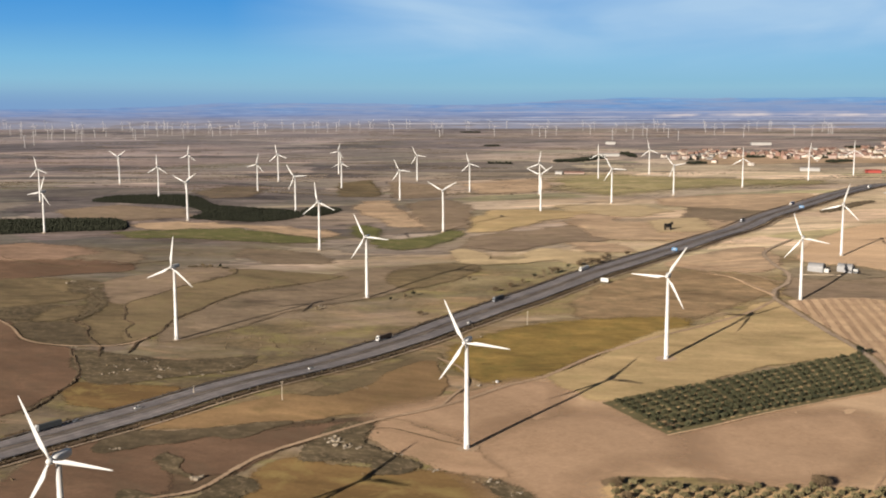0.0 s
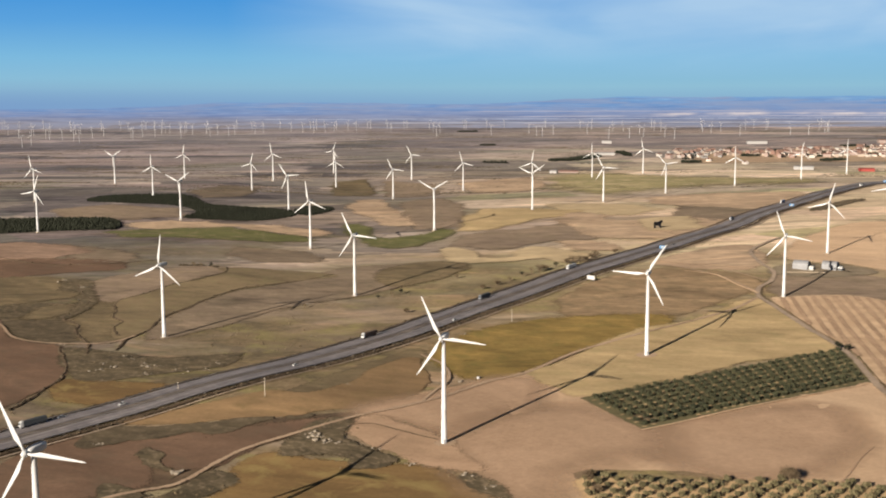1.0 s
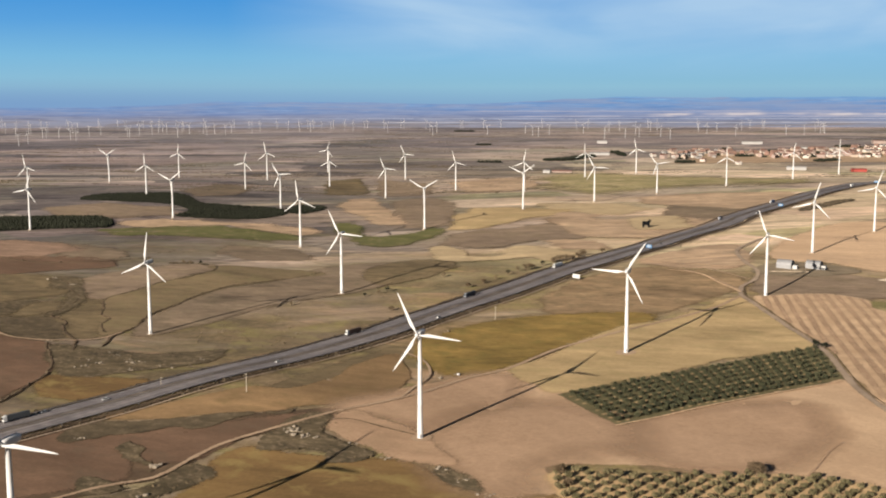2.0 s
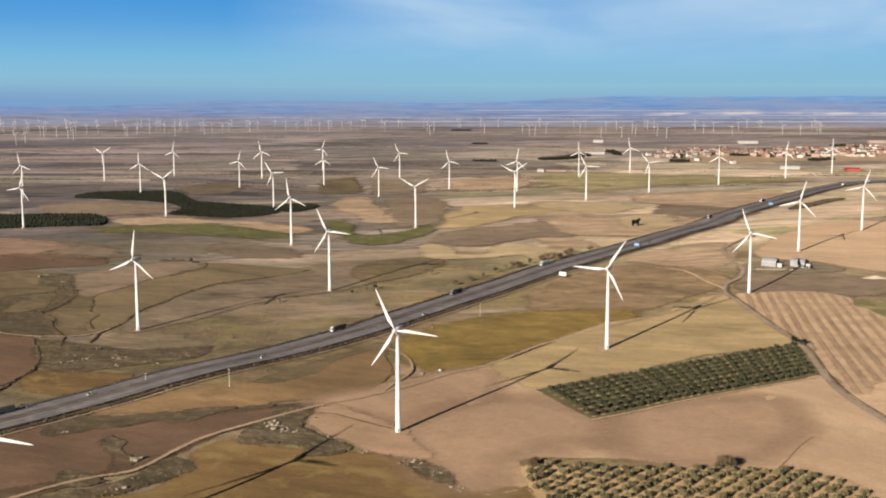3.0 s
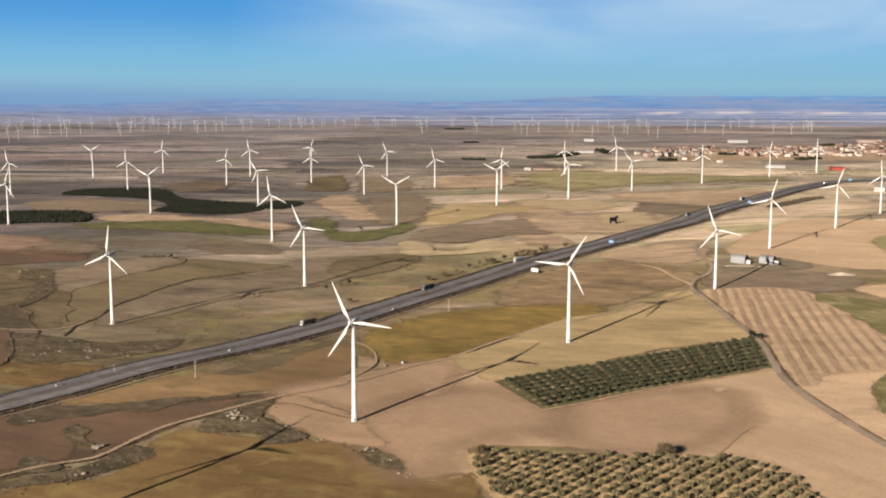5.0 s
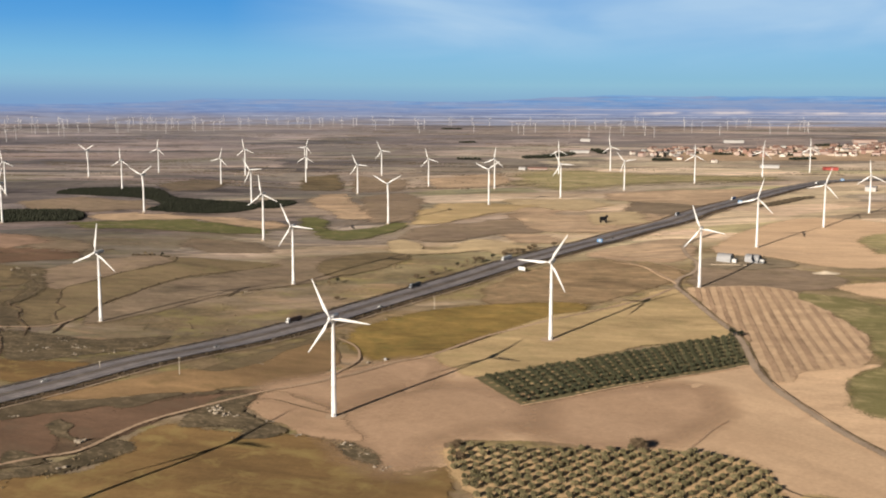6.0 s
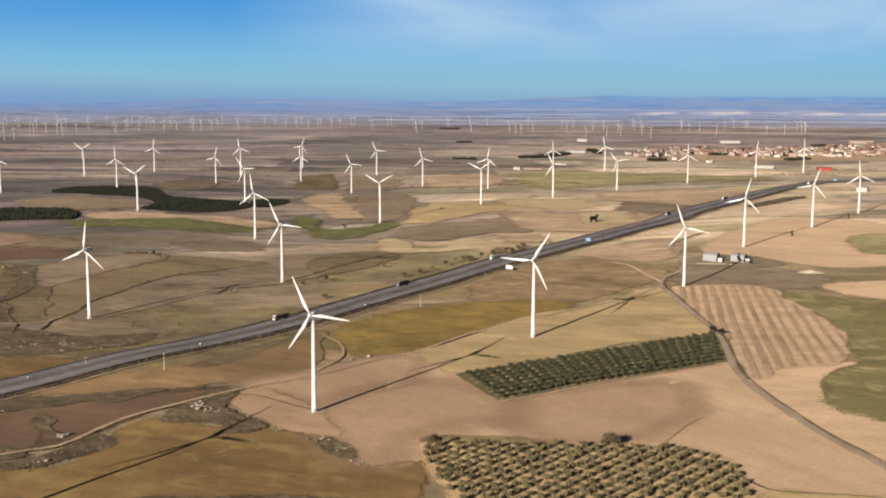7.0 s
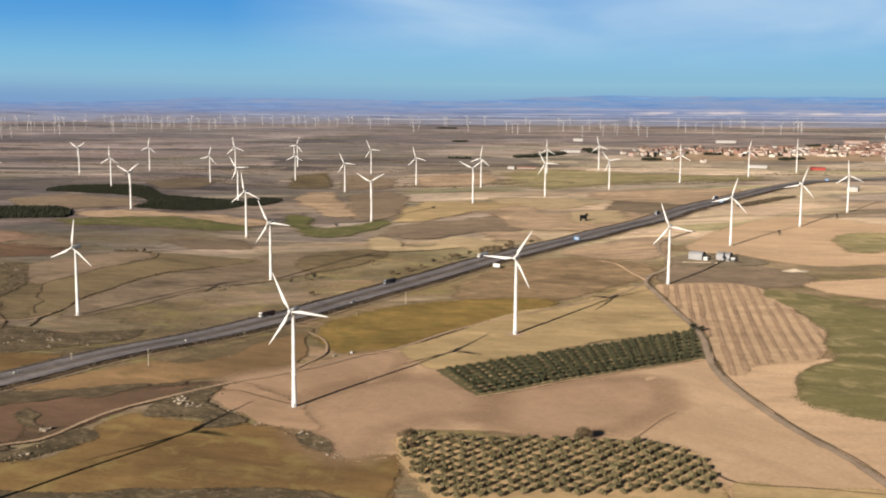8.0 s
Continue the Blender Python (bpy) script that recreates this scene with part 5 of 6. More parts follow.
c00, c10, c11, c01 = Vector((113, 556)), Vector((255, 632)), Vector((270, 713)), Vector((92, 611))
bare = []
for j in range(8):
    for i in range(27):
        u, w = (i + 0.5) / 27, (j + 0.3) / 7.6
        q = (c00 * (1 - u) + c10 * u) * (1 - w) + (c01 * (1 - u) + c11 * u) * w
        (spots_front if j < 2 else spots_far).append((q.x + random.uniform(-0.5, 0.5), q.y + random.uniform(-0.5, 0.5), random.uniform(1.05, 1.32)))
        if random.random() < 0.7:
            bare.append((q.x - random.uniform(0.2, 1.2), q.y - random.uniform(2.6, 3.6), random.uniform(1.3, 2.1), random.uniform(0.7, 1.1)))
# pale earth patches put in for the sunlit ground on each tree's sun side
verts, faces = [], []
for x, y, long, short in bare:
    o = len(verts)
    for k in range(8):
        a, r = k * math.pi / 4, random.uniform(0.75, 1.1)
        p = Vector((x + long * r * math.cos(a) * 0.88 - short * r * math.sin(a) * 0.47, y + long * r * math.cos(a) * 0.47 + short * r * math.sin(a) * 0.88))
        verts.append((p.x, p.y, terrain(p.x, p.y) + 0.94))
    faces.append(tuple(range(o, o + 8)))
tagged(mesh_object("sunlit_patches", verts, faces, MAT_GROVE), "pale earth for the sunlit gaps between olive trees", "bare earth", "", "stuff")
DENSE = [olive_tree(k + 5, MAT_OLIVEDARK, "dark green olive tree in a dense row") for k in range(3)]
for kinds, spots in ((OLIVES, spots_near), (DENSE, spots_front)):
    for k, (x, y, s) in enumerate(spots):
        base = kinds[k % len(kinds)]
        base.scale = (s, s, s * random.uniform(0.8, 1.05))
        if k < len(kinds):
            base.location = (x, y, terrain(x, y) + 0.45)
        else:
            copy_thing(base, pose(x, y, terrain(x, y) + 0.45, 0, 0, random.uniform(0, 360)))
verts, faces = [], []
for k, (x, y, s) in enumerate(spots_far):
    v, f = crown_mesh(k % 9, 130)
    o = len(verts)
    z = terrain(x, y) + 0.3
    verts += [(x + p.x * s, y + p.y * s, z + p.z * s) for p in v]
    faces += [tuple(o + i for i in q) for q in f]
tagged(mesh_object("olive_rows", verts, faces, MAT_OLIVEDARK), "dense rows of small dark green olive trees", "olive trees", "", "stuff")


# ---------------------------------------------------------------- woods, vines and bushes
def wood(name, outline, spacing, high, label, material=MAT_PINE):
    rng = random.Random(len(outline))
    ring = [(q.x, q.y) for q in spline(outline, 8, True)]
    xs, ys = [p[0] for p in ring], [p[1] for p in ring]
    verts, faces = [], []
    y = min(ys)
    while y < max(ys):
        x = min(xs)
        while x < max(xs):
            px, py = x + rng.uniform(-1.2, 1.2), y + rng.uniform(-1.2, 1.2)
            if inside(px, py, ring):
                z, h = terrain(px, py), high * rng.uniform(0.7, 1.15)
                for lvl in range(4):
                    r = spacing * (0.84 - lvl * 0.15) * rng.uniform(0.8, 1.2)
                    zz = z + h * (0.18 + 0.2 * lvl)
                    o = len(verts)
                    verts.append((px, py, zz + h * 0.30))
                    for i in range(6):
                        a = i * math.pi / 3 + rng.uniform(0, 0.6)
                        verts.append((px + r * math.cos(a) * rng.uniform(0.7, 1.2), py + r * math.sin(a) * rng.uniform(0.7, 1.2), zz + rng.uniform(-0.1, 0.1) * h))
                    faces += [(o, o + 1 + i, o + 1 + (i + 1) % 6) for i in range(6)]
            x += spacing
        y += spacing
    return tagged(mesh_object(name, verts, faces, material), label, "wood", "", "stuff")


wood("pine_wood", [(-639, 1480), (-543, 1493), (-442, 1490), (-408, 1400), (-483, 1386), (-588, 1368)], 3.6, 3.6, "dark young pine plantation in straight rows")
wood("pine_wood", [(-538, 1698), (-530, 1762), (-427, 1779), (-384, 1740), (-341, 1660), (-271, 1623), (-219, 1589), (-198, 1529), (-235, 1480), (-298, 1481), (-347, 1509), (-341, 1569), (-390, 1641), (-468, 1670)], 3.4, 2.0, "dark young pine wood on a low rise")
wood("pine_wood", [(-204, 1575), (-195, 1628), (-160, 1622), (-151, 1584), (-170, 1537), (-192, 1536)], 4.4, 2.2, "small dark stand of young pines")


def bushes(name, spots, label, material=None, category="bushes"):
    rng = random.Random(len(spots))
    verts, faces = [], []
    for x, y, s in spots:
        z = terrain(x, y) + 0.5
        for _ in range(26):
            u = Vector((rng.gauss(0, 1), rng.gauss(0, 1), abs(rng.gauss(0, 1)))).normalized()
            c = Vector((x, y, z)) + u * s * rng.uniform(0.3, 1.0)
            a = Vector((rng.gauss(0, 1), rng.gauss(0, 1), rng.gauss(0, 1))).normalized()
            b = a.cross(u).normalized()
            k, w = len(verts), s * rng.uniform(0.22, 0.45)
            verts += [c + a * w, c + b * w, c - a * w, c - b * w]
            faces.append((k, k + 1, k + 2, k + 3))
    return tagged(mesh_object(name, verts, faces, material or MAT_BUSH), label, category, "", "stuff")


random.seed(21)
ring = [(q.x, q.y) for q in spline(VINEYARD, 6, True)]
row, step = Vector((-0.172, -0.985)), Vector((0.985, -0.172))
spots = []
for i in range(-12, 12):
    for j in range(-90, 90):
        q = Vector((299, 737)) + step * (i * 8.3) + row * (j * 1.8)
        if inside(q.x, q.y, ring) and random.random() < 0.30:
            spots.append((q.x + random.uniform(-1.2, 1.2), q.y + random.uniform(-0.6, 0.6), random.uniform(0.4, 0.8)))
for i in range(-12, 12):
    line = [q for q in (Vector((299, 737)) + step * (i * 8.3) + row * (j * 4.0) for j in range(-50, 50)) if inside(q.x, q.y, ring)]
    at = 0
    while at < len(line) - 3:
        run = random.randint(9, 30)
        wide = random.uniform(2.9, 3.8) if i < 3 else random.uniform(2.0, 3.0)
        shift = random.uniform(-0.5, 0.5)
        if len(line[at:at + run]) > 3:
            ribbon("turned_strip", line[at:at + run], shift - wide, shift + wide, MAT_TURNED, 0.40, "turned brown earth along a row of shrubs", "soil strip", worn=True)
        at += run - 1
bushes("shrub_rows", spots, "rows of low leafless brown shrubs", MAT_SHRUB, "shrub rows")


# ---------------------------------------------------------------- town
HOUSE_WALLS = [plain("wall_white", (0.45, 0.405, 0.36), 0.9, 0, 0.2), plain("wall_cream", (0.34, 0.275, 0.225), 0.9, 0, 0.2), plain("wall_pink", (0.28, 0.214, 0.186), 0.9, 0, 0.2), plain("wall_brick", (0.20, 0.120, 0.095), 0.9, 0, 0.2), plain("wall_grey", (0.26, 0.245, 0.235), 0.9, 0, 0.25)]
HOUSE_ROOFS = [plain("roof_terracotta", (0.18, 0.096, 0.076), 0.9, 0, 0.3), plain("roof_faded", (0.225, 0.148, 0.120), 0.9, 0, 0.3), plain("roof_grey", (0.25, 0.235, 0.225), 0.9, 0, 0.3)]


def house(name, wide, deep, high, pitch, wall, roof, label, category="house", group="houses of the town"):
    t = thing(name, (0, 0, 0), label, category, group)
    bm = bmesh.new()
    pts = [(-wide / 2, -1), (wide / 2, -1), (wide / 2, high), (0, high + pitch), (-wide / 2, high)]
    a = [bm.verts.new((x, -deep / 2, z)) for x, z in pts]
    b = [bm.verts.new((x, deep / 2, z)) for x, z in pts]
    bm.faces.new(a)
    bm.faces.new(b[::-1])
    for i in range(5):
        bm.faces.new((a[i], b[i], b[(i + 1) % 5], a[(i + 1) % 5]))
    part("wall", bm, wall, t)
    bm = bmesh.new()
    w = wide / 2 + 0.5
    drop = pitch * 0.5 / (wide / 2)
    for s in (-1, 1):
        p = [(s * w, high - drop + 0.05), (0, high + pitch + 0.05), (0, high + pitch + 0.35), (s * w, high - drop + 0.35)]
        a = [bm.verts.new((x, -deep / 2 - 0.5, z)) for x, z in p]
        b = [bm.verts.new((x, deep / 2 + 0.5, z)) for x, z in p]
        bm.faces.new(a)
        bm.faces.new(b[::-1])
        for i in range(4):
            bm.faces.new((a[i], b[i], b[(i + 1) % 4], a[(i + 1) % 4]))
    part("roof", bm, roof, t)
    return t


random.seed(31)
KINDS = [house("house", 9, 12, 6.2, 1.9, HOUSE_WALLS[0], HOUSE_ROOFS[0], "white rendered house with a terracotta tile roof"),
         house("house", 10, 16, 7.0, 2.1, HOUSE_WALLS[1], HOUSE_ROOFS[1], "cream rendered house with a faded tile roof"),
         house("house", 9, 20, 8.5, 2.0, HOUSE_WALLS[2], HOUSE_ROOFS[0], "pink rendered terraced house with a red tile roof"),
         house("house", 11, 14, 9.0, 2.0, HOUSE_WALLS[3], HOUSE_ROOFS[1], "brick townhouse with a faded tile roof"),
         house("house", 14, 30, 6.0, 2.2, HOUSE_WALLS[0], HOUSE_ROOFS[2], "long white building with a grey roof"),
         house("house", 9, 13, 4.6, 1.6, HOUSE_WALLS[4], HOUSE_ROOFS[2], "low grey farmhouse at the edge of the town")]
TOWN = [(690, 2850), (900, 3030), (1100, 3120), (1300, 3230), (1520, 3400), (1690, 3300), (1400, 2680), (1230, 2740), (1030, 2760), (840, 2700), (720, 2740)]
placed = []
while len(placed) < 300:
    x, y = random.uniform(490, 1690), random.uniform(2560, 3540)
    if inside(x, y, TOWN) and all((x - p[0]) ** 2 + (y - p[1]) ** 2 > 17 ** 2 for p in placed) and random.random() < 0.4 + 0.6 * min(1, max(0, (x - 680) / 300)):
        placed.append((x, y))
placed += [(547, 2813), (566, 2793), (590, 2774), (616, 2777), (637, 2757), (693, 2899), (729, 2903), (626, 2611), (686, 2519), (716, 2949)]
TOWN_EDGE = [(548, 2720), (600, 2960), (700, 3040), (820, 3130), (800, 2960), (700, 2860), (690, 2700)]
edge = []
while len(edge) < 42:
    x, y = random.uniform(540, 830), random.uniform(2690, 3140)
    if inside(x, y, TOWN_EDGE) and all((x - p[0]) ** 2 + (y - p[1]) ** 2 > 15 ** 2 for p in placed + edge):
        edge.append((x, y))
for k, (x, y) in enumerate(edge):
    m = pose(x, y, terrain(x, y), 0, 0, random.choice((20, 110, 65, 155)) + random.uniform(-8, 8))
    if k:
        copy_thing(KINDS[random.choice((5, 5, 5, 1, 2, 3))], m)
    else:
        KINDS[5].matrix_basis = m
for k, (x, y) in enumerate(placed):
    m = pose(x, y, terrain(x, y), 0, 0, random.choice((20, 110, 65, 155)) + random.uniform(-8, 8))
    if k < 5:
        KINDS[k].matrix_basis = m
    else:
        copy_thing(KINDS[0 if k > 299 else random.choice((0, 0, 1, 1, 2, 2, 3, 3, 4))], m)


MAT_POLE = plain("pale_pole", (0.48, 0.42, 0.34), 0.85, 0, 0.25)
# ---------------------------------------------------------------- banks, bushes, trees and stones
def bank(line, name="field_bank", label="dark scrubby bank between two terraces", wide=1.35, high=0.4):
    """An uneven earth bank with scrub on it along a plan line."""
    rng = random.Random(int(line[0][0]) + 7)
    pts = spline(line, 4.0)
    verts, faces, spots = [], [], []
    for i, q in enumerate(pts):
        k = noise.noise_vector(Vector((q.x * 0.045, q.y * 0.045, 2.2)))
        q = q + Vector((rng.uniform(-0.7, 0.7) + k.x * 3.0, rng.uniform(-0.7, 0.7) + k.y * 3.0))
        d = (pts[min(i + 1, len(pts) - 1)] - pts[max(i - 1, 0)]).normalized()
        side = Vector((d.y, -d.x))
        h = high * rng.uniform(0.5, 1.2)
        for k, (off, up) in enumerate(((-1.0, 0.0), (-0.45, 0.8), (0.2, 1.0), (1.0, 0.0))):
            w = q + side * off * wide * rng.uniform(0.8, 1.2)
            verts.append((w.x, w.y, terrain(w.x, w.y) + 0.4 + h * up))
        if i:
            o = len(verts) - 8
            faces += [(o + k, o + k + 1, o + k + 5, o + k + 4) for k in range(3)]
        if rng.random() < 0.6:
            spots.append((q.x, q.y, rng.uniform(0.5, 1.3)))
    tagged(mesh_object(name, verts, faces, MAT_BRUSH), label, "bank", "", "structure")
    bushes("bank_scrub", spots, "low dry scrub on a field bank", MAT_HEDGE)


for line in ([(-238, 823), (-247, 853), (-247, 872), (-259, 889), (-266, 920), (-274, 955), (-256, 986), (-241, 1018), (-218, 1044), (-205, 1070), (-208, 1105)],
             [(-225, 783), (-226, 810), (-219, 835), (-217, 890), (-207, 915), (-199, 953), (-181, 992), (-150, 1016), (-117, 1039), (-98, 1067)],
             [(-244, 772), (-251, 802), (-272, 836), (-278, 859), (-289, 875), (-302, 896), (-297, 917), (-301, 962), (-319, 997), (-339, 1038), (-357, 1051)],
             [(-40, 985), (6, 1045), (29, 1086)],
             [(-483, 1202), (-410, 1149), (-344, 1146), (-292, 1170)],
             [(-245, 634), (-240, 687), (-239, 716), (-255, 759), (-271, 796)],
             [(-241, 592), (-228, 605), (-210, 619)]):
    bank(line)
# a row of dark thorn bushes in the valley
rng = random.Random(9)
spots = [(x + rng.uniform(-1.5, 1.5), y + rng.uniform(-1.5, 1.5), rng.uniform(1.2, 2.2)) for x, y in ((-262, 1131), (-258, 1129), (-254, 1129), (-250, 1128), (-246, 1128), (-242, 1127), (-238, 1127), (-230, 1120), (-224, 1113), (-219, 1109)) for _ in range(3)]
bushes("thorn_bushes", spots, "row of dark leafless thorn bushes in a field", MAT_HEDGE)
# the strip of dark brush below the near carriageway
rng = random.Random(5)
spots = []
for i in range(8, 90):
    for _ in range(9):
        q, _ = beside(ROAD, i, rng.uniform(17.5, 22.5))
        q = q + (ROAD[i + 1] - ROAD[i]) * rng.random()
        spots.append((q.x, q.y, rng.uniform(0.5, 1.3)))
    for _ in range(6):
        q, _ = beside(ROAD, i, rng.uniform(-23, -16.8))
        q = q + (ROAD[i + 1] - ROAD[i]) * rng.random()
        spots.append((q.x, q.y, rng.uniform(0.4, 1.1)))
    for _ in range(3):
        q, _ = beside(ROAD, i, rng.uniform(-1.8, 1.8))
        q = q + (ROAD[i + 1] - ROAD[i]) * rng.random()
        spots.append((q.x, q.y, rng.uniform(0.35, 0.8)))
bushes("verge_bushes", spots, "dry brown brush along the motorway verge", MAT_HEDGE)
# loose scrub over the waste ground
spots = []
while len(spots) < 360:
    x, y = rng.uniform(-430, 360), rng.uniform(430, 1250)
    if noise.noise(Vector((x * 0.012, y * 0.009, 4.2))) + 0.6 * noise.noise(Vector((x * 0.05, y * 0.04, 1.2))) > (0.05 if y < 830 else 0.28):
        q = Vector((x, y))
        near = min((q - r).length for r in ROAD[5:100:3])
        if near > 32 and not (x > 40 and y < 900) and not (-120 < x < 60 and y < 520):
            if not any(inside(x, y, ring) for ring in FIELD_RINGS) or rng.random() < 0.03:
                spots.append((x, y, rng.uniform(0.3, 0.9)))
for outline in ([(-75, 548), (-65, 578), (-52, 595), (-37, 583), (-30, 550), (-9, 516), (-35, 506), (-72, 533)], [(2, 511), (18, 505), (33, 489), (46, 454), (28, 469), (9, 501)], [(-164, 446), (-121, 478), (-91, 515), (-87, 490), (-125, 449)]):
    for _ in range(400):
        x, y = rng.uniform(-165, 50), rng.uniform(440, 600)
        if inside(x, y, outline):
            spots.append((x, y, rng.uniform(0.3, 0.9)))
bushes("scrub", spots, "scattered low dry scrub on waste ground")


def stone_mesh(seed):
    rng = random.Random(seed)
    bm = bmesh.new()
    bmesh.ops.create_icosphere(bm, subdivisions=1, radius=1.0)
    for v in bm.verts:
        v.co *= rng.uniform(0.7, 1.15)
        v.co.z *= 0.55
    me = bpy.data.meshes.new("rock")
    bm.to_mesh(me)
    bm.free()
    me.materials.append(MAT_ROCK)
    return me


STONES = [stone_mesh(k) for k in range(5)]


def rock_pile(x, y, count, spread, size, seed):
    rng = random.Random(seed)
    t = thing("rock_pile", (x, y, terrain(x, y) + 0.5), "heap of pale limestone field stones", "rocks", "stone heaps")
    for k in range(count):
        ob = new("rock", STONES[rng.randrange(5)])
        ob.parent = t
        s = size * rng.uniform(0.35, 1.15) * rng.uniform(0.6, 1.1)
        px, py = rng.gauss(0, spread * 0.7), rng.gauss(0, spread * 0.6)
        ob.matrix_basis = Matrix.LocRotScale((px, py, terrain(x + px, y + py) - terrain(x, y) + s * 0.25), Euler((rng.uniform(-0.3, 0.3), rng.uniform(-0.3, 0.3), rng.uniform(0, 6))), (s, s * rng.uniform(0.7, 1.2), s))


rock_pile(-118, 515, 9, 1.9, 2.0, 50)
rock_pile(-57, 562, 18, 3.6, 1.8, 51)
rock_pile(-50, 553, 13, 3.2, 1.6, 52)
rock_pile(-42, 549, 8, 3.0, 1.0, 53)
rock_pile(-22, 537, 7, 2.0, 1.0, 54)
rock_pile(-5, 513, 7, 2.6, 0.9, 55)
rock_pile(20, 494, 12, 3.5, 1.1, 56)
rock_pile(32, 478, 10, 3.0, 1.0, 57)
rock_pile(42, 458, 9, 3.0, 1.0, 58)
rock_pile(-113, 475, 6, 1.6, 1.7, 59)
rock_pile(-220, 722, 9, 3.0, 1.2, 60)
rock_pile(-210, 729, 7, 2.5, 1.0, 61)
rock_pile(-191, 728, 9, 4.0, 1.1, 62)
rock_pile(21, 663, 6, 2.0, 0.9, 63)
rock_pile(32, 672, 6, 1.6, 0.9, 64)
rock_pile(-157, 705, 6, 3.0, 0.9, 65)
rock_pile(-184, 709, 8, 4.0, 1.0, 66)
rock_pile(-355, 1056, 9, 4.0, 1.5, 67)
rock_pile(-328, 1022, 7, 3.0, 1.3, 68)
rock_pile(-105, 925, 7, 3.0, 1.0, 69)
rock_pile(147, 722, 6, 3.5, 0.6, 70)
rock_pile(108, 742, 7, 3.5, 0.7, 71)

rock_pile(-169, 563, 7, 2.2, 1.0, 72)
for k, (x, y) in enumerate(((-223, 740), (-205, 752), (-192, 735), (-180, 728), (-166, 716), (-143, 708), (-139, 729), (-214, 763), (-273, 803), (-87, 800), (-46, 660), (-50, 728), (-2, 719), (25, 790))):
    rock_pile(x, y, 5, 3.2, 0.75, 80 + k)


def spoil_heap(x, y, long, wide, high):
    """A long low heap of pale gravel."""
    verts, faces, n = [], [], 28
    for j in range(9):
        r = 1 - (j / 8) ** 1.3
        for i in range(n):
            a = 2 * math.pi * i / n
            k = 1 + 0.25 * noise.noise(Vector((math.cos(a) * 2, math.sin(a) * 2, j * 0.2)))
            px, py = x + long / 2 * r * k * math.cos(a), y + wide / 2 * r * k * math.sin(a)
            verts.append((px, py, terrain(px, py) + high * (1 - r) * (1 + 0.2 * noise.noise(Vector((px, py, 0)))) + 0.3))
    for j in range(8):
        faces += [(j * n + i, j * n + (i + 1) % n, (j + 1) * n + (i + 1) % n, (j + 1) * n + i) for i in range(n)]
    tagged(mesh_object("gravel_heap", verts, faces, MAT_GRAVEL, True), "long low heap of pale gravel", "gravel heap")


MAT_GRAVEL = plain("pale_gravel", (0.56, 0.47, 0.36), 0.95, 0, 0.3, 1.2)
spoil_heap(414, 953, 26, 11, 2.4)


def broad_tree(x, y, high, wide, seed, material, label, leaves=420):
    """A tapered trunk with limbs and an uneven crown of many small sprays."""
    rng = random.Random(seed)
    t = thing("tree", (x, y, terrain(x, y) + 0.2), label, "tree")
    bm = bmesh.new()
    tube(bm, [(0.34, -0.3), (0.24, high * 0.25), (0.14, high * 0.55), (0.05, high * 0.85)], 9)
    tips = []
    for k in range(7):
        a, lean = k * 2.4 + rng.uniform(-0.4, 0.4), rng.uniform(30, 55)
        start = high * rng.uniform(0.22, 0.5)
        reach = wide * rng.uniform(0.55, 0.95)
        m = Matrix.Translation((0, 0, start)) @ Matrix.Rotation(a, 4, "Z") @ Matrix.Rotation(radians(lean), 4, "Y")
        tube(bm, [(0.12, 0.0), (0.08, reach * 0.5), (0.03, reach)], 6, m)
        tips.append(m @ Vector((0, 0, reach * 0.85)))
    part("trunk", bm, MAT_BARK, t)
    tips += [Vector((0, 0, high * 0.8)), Vector((0, 0, high * 0.6))]
    verts, faces = [], []
    for _ in range(leaves):
        c = rng.choice(tips) + Vector((rng.gauss(0, 1), rng.gauss(0, 1), rng.gauss(0, 0.8))) * wide * 0.24
        a = Vector((rng.gauss(0, 1), rng.gauss(0, 1), rng.gauss(0, 1))).normalized()
        b = a.orthogonal().normalized()
        k, s = len(verts), rng.uniform(0.12, 0.34)
        verts += [c + a * s * 1.5, c + b * s * 0.6, c - a * s * 1.5, c - b * s * 0.6]
        faces.append((k, k + 1, k + 2, k + 3))
    crown = mesh_object("crown", verts, faces, material)
    crown.parent = t


MAT_TWIG = varied("bare_twigs", (0.075, 0.054, 0.034), (0.135, 0.098, 0.060), 0.95, True)
broad_tree(162, 468, 6.5, 4.4, 1, MAT_TWIG, "bare winter tree with a twiggy brown crown", 2600)
broad_tree(76, 480, 4.5, 3.0, 2, MAT_TWIG, "small twiggy brown tree at a grove corner", 1500)
broad_tree(78, 464, 3.5, 2.6, 3, MAT_TWIG, "small twiggy brown tree beside a field bank", 1200)
broad_tree(268, 713, 6.0, 3.0, 4, MAT_PINE, "dense dark green tree at a grove corner", 700)
broad_tree(273, 709, 5.0, 2.6, 5, MAT_PINE, "dense dark green tree beside a gravel lane", 600)
for k, (x, y, h) in enumerate(((82, 1021, 5.5), (92, 1036, 6.0), (104, 1050, 6.5), (118, 1066, 6.0), (130, 1085, 5.0), (70, 1003, 4.5), (-28, 966, 5.0), (-35, 958, 4.0), (22, 1024, 5.0), (-47, 949, 3.5), (-247, 1126, 4.5), (-238, 1120, 4.0), (-228, 1122, 3.6), (-106, 913, 3.2))):
    broad_tree(x, y, h, h * 0.55, 20 + k, MAT_BUSH if k % 3 else MAT_PINE, "dark leafless bushy tree beside a field" if k % 3 else "small dark green tree beside a field", 300)

